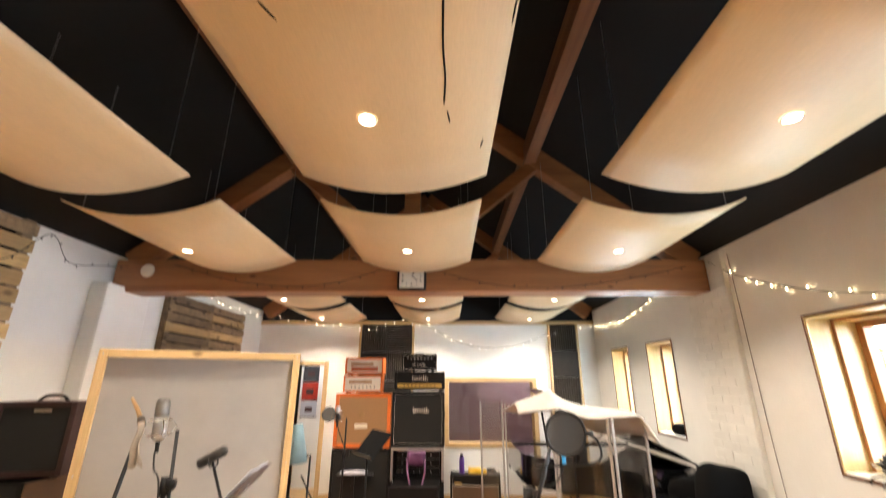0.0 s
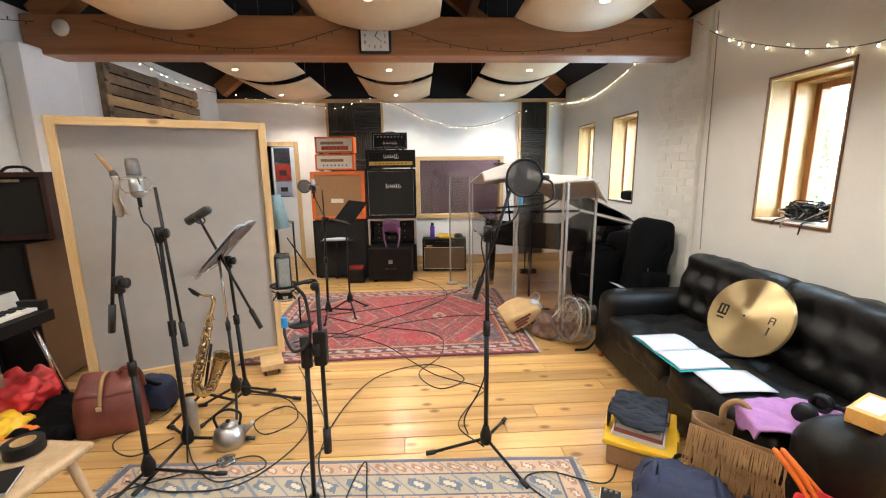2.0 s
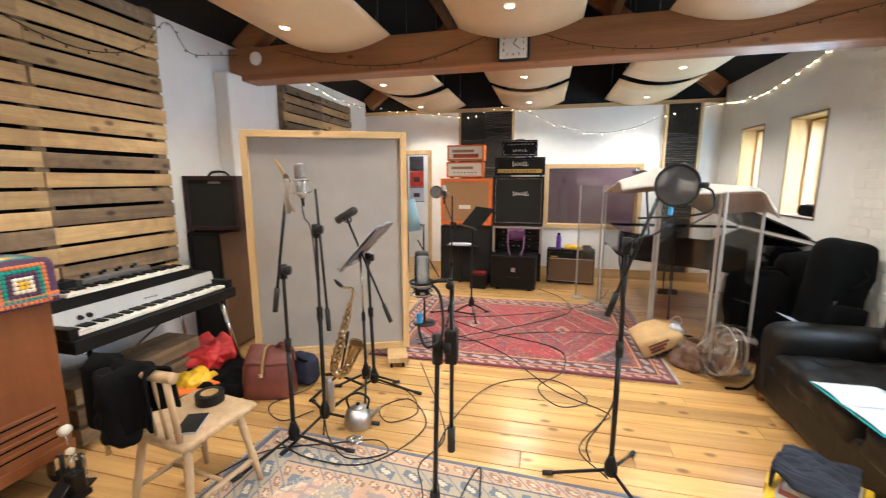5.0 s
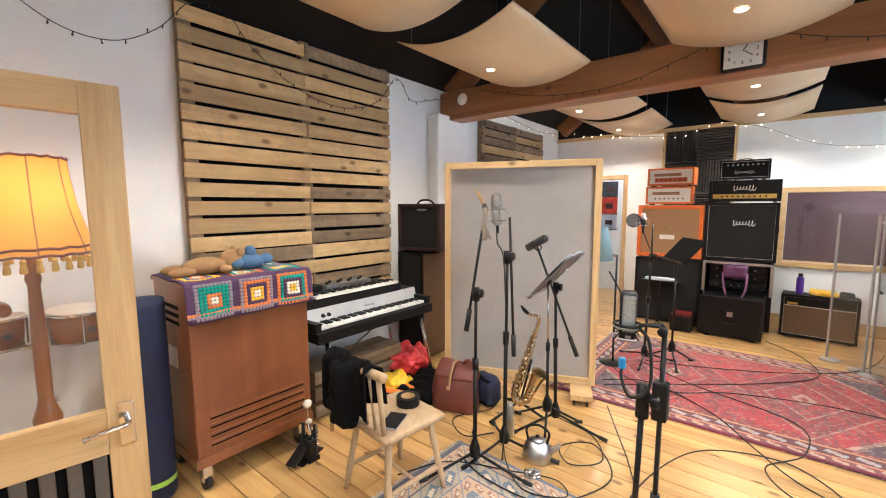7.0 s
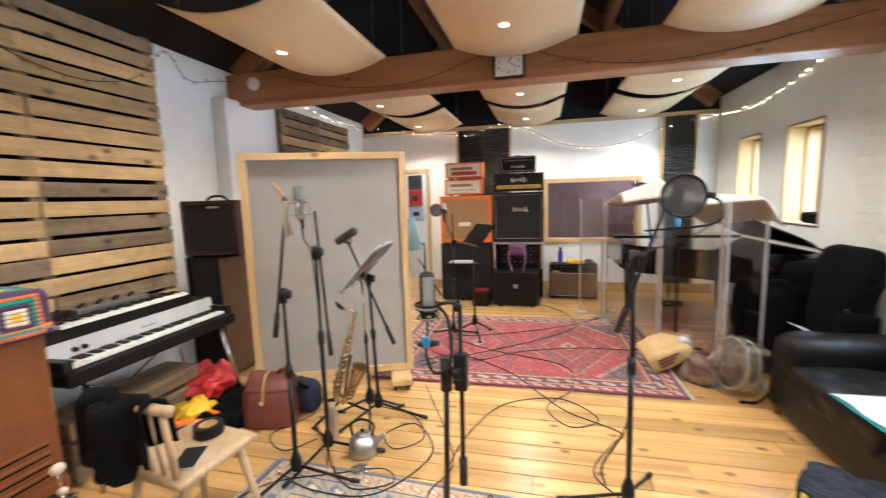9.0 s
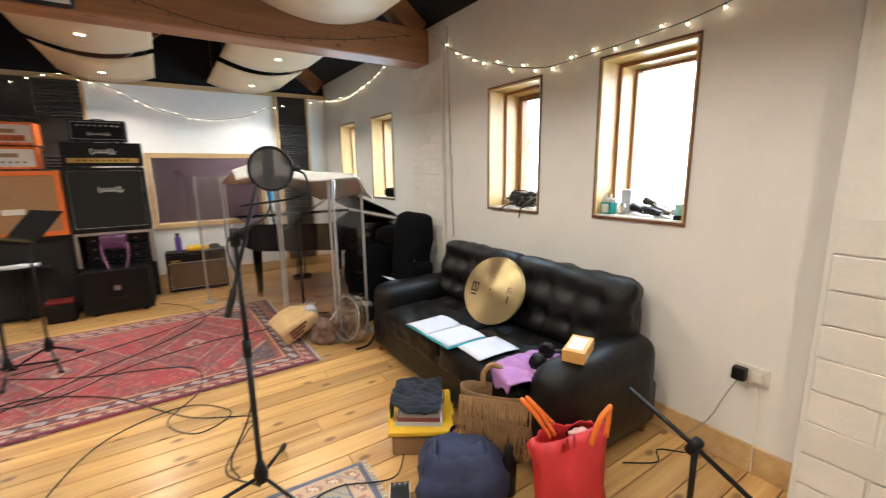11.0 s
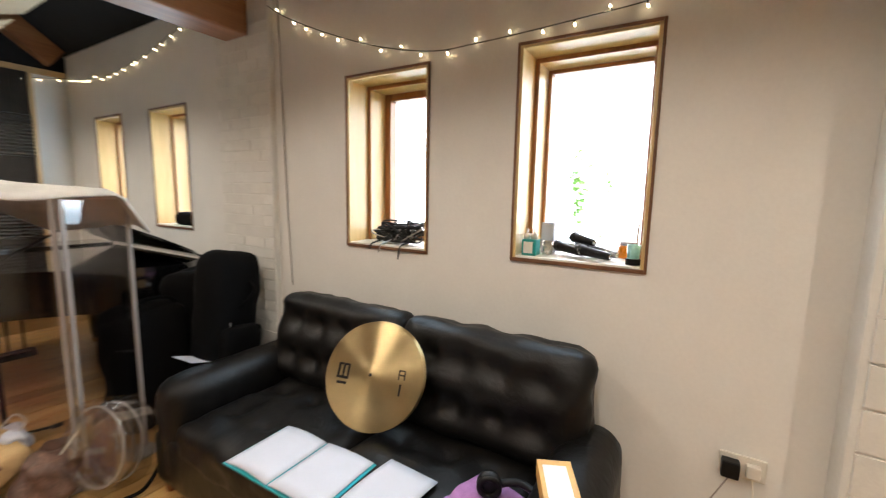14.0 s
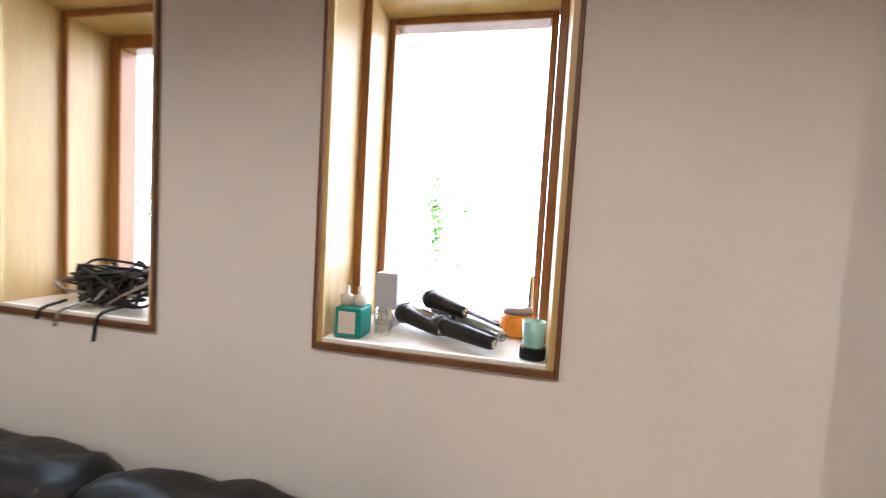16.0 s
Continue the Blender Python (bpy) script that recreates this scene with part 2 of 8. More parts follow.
WHITE_WALL = surface("white_plaster", (0.80, 0.79, 0.76), 0.85, var=0.05, scale=2.2, fine=60, bump=0.25, dist=0.006)
BRICK_PAINT = surface("painted_brick", (0.78, 0.77, 0.73), 0.8, var=0.06, scale=5, fine=70, bump=0.5, dist=0.006, rnd=0.04)
BLACK_ROOF = surface("black_roof_board", (0.008, 0.008, 0.009), 0.9, var=0.3, scale=3, bump=0.1)
def creased_leather(name, col):
    """Worn glossy hide: fine grain, sharp fold lines and soft hollows."""
    m, nt, b, add, link = node_tools(name)
    tc = add("ShaderNodeTexCoord")
    n0 = add("ShaderNodeTexNoise", i_Scale=5.0, i_Detail=3.0)
    link(tc.outputs["Object"], n0.inputs["Vector"])
    warp = add("ShaderNodeVectorMath", operation="MULTIPLY_ADD")
    warp.inputs[1].default_value = (0.22, 0.22, 0.22)
    link(n0.outputs[1], warp.inputs[0])
    link(tc.outputs["Object"], warp.inputs[2])
    folds = add("ShaderNodeTexVoronoi", i_Scale=5.5, feature="DISTANCE_TO_EDGE")
    link(warp.outputs[0], folds.inputs["Vector"])
    line = add("ShaderNodeMapRange")
    line.inputs[2].default_value = 0.09
    link(folds.outputs["Distance"], line.inputs[0])
    n1 = add("ShaderNodeTexNoise", i_Scale=13.0, i_Detail=4.0, i_Roughness=0.5, i_Distortion=0.8)
    n2 = add("ShaderNodeTexVoronoi", i_Scale=260.0)
    for nd in (n1, n2):
        link(tc.outputs["Object"], nd.inputs["Vector"])
    ramp = add("ShaderNodeValToRGB")
    e = ramp.color_ramp.elements
    e[0].position, e[0].color = 0.3, (*[c * 0.6 for c in col], 1)
    e[1].position, e[1].color = 0.75, (*[c * 1.8 for c in col], 1)
    link(n1.outputs[0], ramp.inputs[0])
    link(ramp.outputs[0], b.inputs["Base Color"])
    rr = add("ShaderNodeMapRange")
    rr.inputs[3].default_value, rr.inputs[4].default_value = 0.36, 0.54
    link(n1.outputs[0], rr.inputs[0])
    link(rr.outputs[0], b.inputs["Roughness"])
    b.inputs["Specular IOR Level"].default_value = 0.30
    prev = None
    for src, strength, dist in ((line.outputs[0], 0.10, 0.004), (n1.outputs[0], 0.55, 0.007), (n2.outputs["Distance"], 0.10, 0.001)):
        bp = add("ShaderNodeBump", i_Strength=strength, i_Distance=dist)
        link(src, bp.inputs["Height"])
        if prev:
            link(prev.outputs[0], bp.inputs["Normal"])
        prev = bp
    link(prev.outputs[0], b.inputs["Normal"])
    return m


def weathered(m, tint, amount, scale):
    """Lays grey stains of irregular shape and small dark nail marks over a timber."""
    nt = m.node_tree
    b = nt.nodes["Principled BSDF"]
    src = b.inputs["Base Color"].links[0].from_socket
    tc, oi = nt.nodes.new("ShaderNodeTexCoord"), nt.nodes.new("ShaderNodeObjectInfo")
    ad = nt.nodes.new("ShaderNodeVectorMath")
    ad.operation = "MULTIPLY_ADD"
    ad.inputs[1].default_value = (41.0, 17.0, 29.0)
    nt.links.new(oi.outputs["Random"], ad.inputs[0])
    nt.links.new(tc.outputs["Object"], ad.inputs[2])
    n = nt.nodes.new("ShaderNodeTexNoise")
    n.inputs["Scale"].default_value, n.inputs["Detail"].default_value, n.inputs["Roughness"].default_value, n.inputs["Distortion"].default_value = scale, 7.0, 0.7, 1.2
    nt.links.new(ad.outputs[0], n.inputs["Vector"])
    r = nt.nodes.new("ShaderNodeMapRange")
    r.inputs[1].default_value, r.inputs[2].default_value, r.inputs[4].default_value = 0.42, 0.68, amount
    nt.links.new(n.outputs[0], r.inputs[0])
    mx = nt.nodes.new("ShaderNodeMix")
    mx.data_type = "RGBA"
    nt.links.new(r.outputs[0], mx.inputs[0])
    nt.links.new(src, mx.inputs[6])
    mx.inputs[7].default_value = (*tint, 1)
    nt.links.new(mx.outputs[2], b.inputs["Base Color"])
    return m


OAK = timber("stained_beam", (0.40, 0.175, 0.068), (0.23, 0.092, 0.033), "x", 0.45, 0.05, grain=7)
OAK_Y = timber("stained_purlin", (0.29, 0.13, 0.055), (0.16, 0.066, 0.028), "y", 0.55, 0.05, grain=9)
PINE_FLOOR = timber("pine_floorboard", (0.70, 0.44, 0.165), (0.46, 0.24, 0.075), "x", 0.28, 0.2, grain=10, coat=0.15, bump=0.12, face="z")
PINE = timber("pale_pine", (0.70, 0.49, 0.24), (0.54, 0.34, 0.14), "z", 0.45, 0.06, grain=12)
PINE_X = timber("pale_pine_rail", (0.70, 0.49, 0.24), (0.54, 0.34, 0.14), "x", 0.45, 0.06, grain=12)
PINE_WIN = timber("window_pine", (0.74, 0.54, 0.24), (0.60, 0.40, 0.15), "z", 0.4, 0.05, grain=10)
TRIM = timber("brown_trim", (0.20, 0.09, 0.04), (0.12, 0.05, 0.02), "z", 0.5, 0.05, knots=False)
SASH = timber("varnished_sash", (0.42, 0.19, 0.06), (0.30, 0.12, 0.035), "z", 0.35, 0.05, knots=False)
PLY = surface("birch_ply", (0.66, 0.50, 0.30), 0.5, var=0.10, scale=3, fine=160, bump=0.06, stretch=(1, 0.15, 1), rnd=0.04)
PLY_EDGE = surface("ply_edge", (0.36, 0.24, 0.12), 0.7, var=0.3, scale=40, fine=300)
PALLET = weathered(timber("pallet_board", (0.70, 0.48, 0.22), (0.46, 0.275, 0.11), "y", 0.75, 0.26, grain=8, bump=0.5, face="x"), (0.27, 0.18, 0.095), 0.5, 5.0)
PALLET_GREY = weathered(timber("weathered_pallet_board", (0.36, 0.25, 0.145), (0.15, 0.095, 0.05), "y", 0.85, 0.3, grain=9, bump=0.6, face="x"), (0.10, 0.075, 0.055), 0.7, 6.0)
FELT = surface("grey_felt", (0.35, 0.325, 0.305), 0.95, var=0.06, scale=5, fine=400, bump=0.3)
BLACK_CLOTH = surface("black_cloth", (0.005, 0.005, 0.0055), 0.9, var=0.3, scale=12, fine=200, bump=0.3, spec=0.1)
BLACK_TOLEX = surface("black_tolex", (0.0055, 0.005, 0.005), 0.5, var=0.25, scale=30, fine=500, bump=0.4, spec=0.25)
GRILLE = surface("black_grille_cloth", (0.012, 0.0115, 0.011), 0.85, var=0.3, scale=60, fine=700, bump=0.5)
ORANGE = surface("orange_tolex", (0.72, 0.16, 0.02), 0.5, var=0.1, scale=20, fine=400, bump=0.3)
BASKET = surface("tan_basketweave", (0.36, 0.20, 0.09), 0.8, var=0.15, scale=70, fine=300, bump=0.5)
BROWN_GRILLE = surface("brown_diamond_grille", (0.16, 0.095, 0.055), 0.8, var=0.25, scale=60, fine=300, bump=0.5)
CREAM = surface("cream_panel", (0.74, 0.70, 0.62), 0.45, var=0.06)
GOLD = surface("gold_panel", (0.62, 0.40, 0.10), 0.35, metal=0.7, var=0.1)
LEATHER = creased_leather("black_leather", (0.0035, 0.0029, 0.0026))
BLACK_METAL = surface("black_powder_coat", (0.007, 0.007, 0.008), 0.38, var=0.2, scale=30, bump=0.08, spec=0.35)
BLACK_PLASTIC = surface("black_plastic", (0.006, 0.006, 0.0065), 0.45, var=0.2, scale=30, bump=0.05, spec=0.3)
GLOSS_BLACK = surface("piano_black", (0.006, 0.006, 0.007), 0.10, var=0.2, scale=3, bump=0.0, coat=0.6)
CHROME = surface("chrome", (0.72, 0.72, 0.72), 0.16, metal=1.0, var=0.06, bump=0.02)
STEEL = surface("brushed_steel", (0.5, 0.5, 0.51), 0.32, metal=1.0, var=0.1, scale=20, bump=0.05)
BRASS = surface("lacquered_brass", (0.74, 0.60, 0.38), 0.24, metal=1.0, var=0.3, scale=14, bump=0.03)
CYMBAL = surface("cymbal_bronze", (0.50, 0.39, 0.20), 0.34, metal=1.0, var=0.10, scale=6, fine=200, bump=0.06)
PAPER = surface("white_paper", (0.52, 0.54, 0.61), 0.8, var=0.03, scale=10, bump=0.05)
TEAL = surface("teal_card", (0.03, 0.42, 0.50), 0.5, var=0.08)
LILAC = surface("lilac_knit", (0.42, 0.20, 0.46), 0.9, var=0.2, scale=20, fine=300, bump=0.6)
MAHOGANY = weathered(timber("mahogany_veneer", (0.265, 0.092, 0.031), (0.205, 0.066, 0.022), "z", 0.28, 0.03, knots=False, coat=0.3, grain=6, bump=0.08), (0.13, 0.045, 0.018), 0.5, 2.6)
BROWN_LEATHER = surface("oxblood_leather", (0.17, 0.045, 0.033), 0.42, var=0.25, scale=9, fine=200, bump=0.3)
SUEDE = surface("tan_suede", (0.40, 0.235, 0.10), 0.9, var=0.25, scale=10, fine=260, bump=0.4)
NAVY = surface("navy_cloth", (0.020, 0.028, 0.075), 0.8, var=0.3, scale=12, fine=240, bump=0.4)
RED_CLOTH = surface("red_nylon", (0.62, 0.03, 0.035), 0.5, var=0.2, scale=8, fine=200, bump=0.3)
ORANGE_CLOTH = surface("orange_webbing", (0.85, 0.20, 0.02), 0.6, var=0.1, scale=20, bump=0.3)
YELLOW = surface("yellow_plastic", (0.80, 0.50, 0.02), 0.4, var=0.08, bump=0.05)
DENIM = surface("dark_denim", (0.014, 0.019, 0.034), 0.9, var=0.3, scale=14, fine=300, bump=0.5)
CANVAS = surface("cream_blanket", (0.66, 0.64, 0.60), 0.95, var=0.15, scale=7, fine=220, bump=0.5)
KRAFT = surface("kraft_paper", (0.60, 0.40, 0.18), 0.75, var=0.2, scale=8, fine=120, bump=0.5)
FOAM = surface("charcoal_foam", (0.085, 0.072, 0.06), 0.95, var=0.2, scale=10, fine=300, bump=0.4)
RUBBER = surface("black_rubber", (0.01, 0.01, 0.01), 0.6, var=0.2, scale=20)
IVORY = surface("ivory_keys", (0.80, 0.78, 0.72), 0.3, var=0.03)
PALE_WOOD = timber("worn_beech", (0.55, 0.40, 0.24), (0.42, 0.28, 0.15), "z", 0.5, 0.05, knots=False)
GLASS = clear("window_glass")
PERSPEX = clear("clear_perspex", (0.90, 0.88, 0.87), 0.03, 0.05)
FILM = clear("clear_pvc", (0.95, 0.94, 0.92), 0.10, 0.22)
_cn = CYMBAL.node_tree
_tg = _cn.nodes.new("ShaderNodeTangent")
_tg.direction_type, _tg.axis = "RADIAL", "Z"
_cn.nodes["Principled BSDF"].inputs["Anisotropic"].default_value = 0.9
_cn.nodes["Principled BSDF"].inputs["Anisotropic Rotation"].default_value = 0.25
_cn.links.new(_tg.outputs[0], _cn.nodes["Principled BSDF"].inputs["Tangent"])
BULB = lit("bulb_glow", (1.0, 0.78, 0.42), 22.0)
SPOT_GLOW = lit("halogen_glow", (1.0, 0.86, 0.62), 22.0)

# ---- the shell: x -3.2..2.45 across, y -2..7.03 along, eaves at 2.93, ridge at 5.14 ----
XL, XR, YN, YF, EAVE, RIDGE, XC = -3.2, 2.45, -2.2, 7.03, 2.93, 5.14, -0.375
THICK = 0.42
WINDOWS = [(1.19, 1.78, 1.235, 2.22), (2.265, 2.855, 1.22, 2.21), (4.62, 5.23, 1.205, 2.23), (5.78, 6.36, 1.205, 2.24)]


def pierced(lo, hi, holes):
    """Boxes of a wall that runs along the second axis, left open at holes (from, to, bottom, top)."""
    (x0, y0, z0), (x1, y1, z1) = lo, hi
    bm, at = bmesh.new(), y0
    for a, b2, c, d in sorted(holes):
        box(bm, (x0, at, z0), (x1, a, z1))
        if c > z0:
            box(bm, (x0, a, z0), (x1, b2, c))
        box(bm, (x0, a, d), (x1, b2, z1))
        at = b2
    box(bm, (x0, at, z0), (x1, y1, z1))
    return bm


structure("wall_east", pierced((XR, YN, 0), (XR + THICK, YF, EAVE + 0.1), WINDOWS), WHITE_WALL, "thick white plastered wall with four deep windows")
structure("wall_west", boxes(((XL - 0.3, YN, 0), (XL, YF, EAVE + 0.1))), WHITE_WALL, "white plastered wall behind pallet panels")
# back wall: door to a lobby and a wide control room window
wall = pierced((0, XL - 0.3, 0), (0.2, XR + THICK, 2.76), [(-2.5, -2.06, 0, 2.03), (0.0, 1.36, 0.86, 1.78)])
bmesh.ops.transform(wall, matrix=Matrix(((0, 1, 0, 0), (1, 0, 0, YF), (0, 0, 1, 0), (0, 0, 0, 1))), verts=wall.verts[:])
bmesh.ops.reverse_faces(wall, faces=wall.faces[:])
structure("wall_north", wall, WHITE_WALL, "white plastered end wall with doorway and control room window")
gable = bmesh.new()
for y in (YF, YN - 0.2):
    box(gable, (XL - 0.3, y, 2.76 if y > 0 else 0), (XR + THICK, y + 0.2, 5.3))
structure("wall_gable", gable, BLACK_ROOF, "black painted gable above the end wall")
structure("wall_south", boxes(((XL - 0.3, YN, 0), (XR + THICK, YN + 0.15, 3.0))), WHITE_WALL, "plain white wall closing the room")
roof = bmesh.new()
for s, xe in ((1, XR + 0.35), (-1, XL - 0.35)):
    ze = RIDGE - abs(xe - XC) * (RIDGE - EAVE) / (XR - XC)
    vs = [Vector(p) for p in ((xe, YN - 0.2, ze), (xe, YF + 0.3, ze), (XC, YF + 0.3, RIDGE), (XC, YN - 0.2, RIDGE))]
    low = [roof.verts.new(p) for p in vs]
    top = [roof.verts.new(p + Vector((0, 0, 0.15))) for p in vs]
    roof.faces.new(low[::s]), roof.faces.new(top[::-s])
    for k in range(4):
        roof.faces.new((low[k], low[(k + 1) % 4], top[(k + 1) % 4], top[k])[::-s])
structure("ceiling", roof, BLACK_ROOF, "black boarded underside of a pitched roof")
structure("subfloor", boxes(((XL - 0.3, YN - 0.2, -0.2), (XR + THICK, YF + 2.4, -0.02))), BLACK_TOLEX, "dark ground under the floorboards")

# lobby behind the far door and the control room behind the window
structure("lobby_wall", boxes(((-3.35, 8.05, 0), (-1.35, 8.2, 2.72)), ((-1.35, 7.24, 0), (-1.2, 8.2, 2.72)), ((-3.5, 7.24, 0), (-3.35, 8.2, 2.72)), ((-3.5, 7.24, 2.72), (-1.2, 8.2, 2.85))), WHITE_WALL, "white lobby seen through the far door")
structure("control_room_wall", boxes(((-1.1, 9.2, 0), (2.87, 9.35, 2.8)), ((-1.1, 7.24, 2.6), (2.87, 9.2, 2.75)), ((2.72, 7.24, 0), (2.87, 9.2, 2.6)), ((-1.19, 7.24, 0), (-1.04, 9.2, 2.6))), surface("maroon_wall", (0.20, 0.12, 0.13), 0.8), "dim maroon control room behind the window")

# ---- roof timbers ----
structure("tie_beam", one((XL + 0.02, 3.7, 2.57), (XR - 0.05, 3.95, 2.88), 0.015), OAK, "heavy brown stained tie beam across the room")
SLOPE = (RIDGE - EAVE) / (XR - XC)


def rafter(bm, xa, za, xb, zb, y0, y1, deep):
    """A straight timber between two points of the truss plane."""
    d = Vector((xb - xa, 0, zb - za))
    m = Matrix.Translation((xa, (y0 + y1) / 2, za)) @ Matrix.Rotation(-math.atan2(d.z, d.x), 4, "Y")
    return box(bm, (0, -(y1 - y0) / 2, -deep / 2), (d.length, (y1 - y0) / 2, deep / 2), 0.01, m)


for y in (3.74, 7.0 - 0.14, -1.6):
    truss = bmesh.new()
    for s in (1, -1):
        xe = XR - 0.1 if s > 0 else XL + 0.1
        rafter(truss, xe, EAVE - 0.06, XC, RIDGE - 0.16, y, y + 0.16, 0.2)
        xm = XC + s * 1.24
        rafter(truss, XC + s * 0.1, 2.95, xm, RIDGE - SLOPE * 1.24 - 0.25, y + 0.02, y + 0.14, 0.13)
    box(truss, (XC - 0.08, y + 0.02, 2.9), (XC + 0.08, y + 0.14, RIDGE - 0.2), 0.01)
    structure("roof_truss", truss, OAK, "brown stained roof truss under the black roof")
for s in (1, -1):
    structure("purlin", one((XC + s * 1.205 - 0.06, YN, RIDGE - SLOPE * 1.205 - 0.27), (XC + s * 1.205 + 0.06, YF, RIDGE - SLOPE * 1.205 - 0.06), 0.01), OAK_Y, "brown stained roof purlin")
structure("north_trim", one((XL, YF - 0.03, 2.70), (XR, YF, 2.76), 0.004), PINE_X, "pine trim along the top of the end wall")

# pilasters under the beam and a painted brick pier
structure("pilaster_west", one((XL, 3.5, 0), (XL + 0.16, 4.05, 2.62), 0.02), WHITE_WALL, "white plastered pilaster under the tie beam")
pil = structure("pilaster_east", one((XR - 0.045, 3.5, 0), (XR, 4.1, 2.9), 0.01), BRICK_PAINT, "white painted brick pilaster under the tie beam")
pier = structure("pier_east", one((XR - 0.14, -0.7, 0), (XR, 0.565, 3.0), 0.02), BRICK_PAINT, "white painted brick pier beside the sofa")

# ---- curved plywood ceiling panels with halogens ----
PW, PL, SAG, PZ = 0.95, 1.30, 0.105, 2.70


def panel_mesh():
    return sheet(20, 4, lambda u, v: Vector(((u - 0.5) * PW, (v - 0.5) * PL, SAG * (2 * u - 1) ** 2)), 0.009)


PANEL = mesh_of(panel_mesh(), "curved_panel", True)
PANEL.materials.append(PLY)
spot_me = mesh_of(lathe([(0.030, -0.004), (0.033, -0.006), (0.037, -0.005), (0.038, 0.0)], 20, cap=False), "spot_ring", True)
glow_me = mesh_of(lathe([(0.0, 0.0), (0.031, 0.0), (0.031, -0.0035), (0.0, -0.0035)], 16), "spot_glow", True)
wire_me = mesh_of(tube([(0, 0, 0), (0, 0, 1.0)], 0.0015, 5), "wire")
lamp_data = bpy.data.lights.new("halogen", "SPOT")
lamp_data.energy, lamp_data.color, lamp_data.spot_size, lamp_data.spot_blend, lamp_data.shadow_soft_size = 66, (1.0, 0.86, 0.66), radians(141), 0.55, 0.03
for i, x in enumerate((-1.85, -0.30, 1.25)):
    # The row at y -0.38 is out of view, added to light pier and near wall.
    for j, y in enumerate((1.22, 2.82, 4.72, 6.25, -0.38)):
        p = thing("ceiling_panel", "pale birch plywood acoustic panel curved and hung below the black roof", "ceiling panel", pose(x, y, PZ), "curved ceiling panels")
        part("panel", PANEL, None, p)
        for sx in (-1, 1):
            for sy in (-1, 1):
                part("hanging_wire", wire_me, STEEL, p, at=pose(sx * 0.4, sy * 0.58, 0.075) @ Matrix.Diagonal((1, 1, 0.95, 1)))
        if i == 1 and j == 0:
            # splits in the veneer
            for cx_, pts in ((0, [(0.265, -0.50), (0.262, -0.30), (0.268, -0.15), (0.262, -0.02)]), (1, [(0.275, 0.02), (0.285, 0.10)]), (2, [(0.43, 0.28), (0.422, 0.35)]), (3, [(0.47, -0.45), (0.468, -0.30)]), (4, [(-0.22, -0.46), (-0.19, -0.40)])):
                part("veneer_split", tube(spline([(qx, qy, SAG * (2 * qx / PW) ** 2 - 0.0095) for qx, qy in pts], 4), [0.001] + [0.0035] * (4 * (len(pts) - 1) - 1) + [0.001], 5), BLACK_CLOTH, p)
        lamp_x = -0.1 if x < -1 else -0.02
        dz = SAG * (2 * lamp_x / PW) ** 2
        s = thing("ceiling_spotlight", "small halogen spotlight with chrome rim, glowing", "spotlight", pose(x + lamp_x, y + 0.02, PZ - 0.010 + dz), "ceiling spotlights")
        part("rim", spot_me, PLY, s)
        part("lamp", glow_me, SPOT_GLOW, s)
        la = new("halogen_light", lamp_data)
        la.location = (x + lamp_x, y + 0.02, PZ - 0.03 + dz)

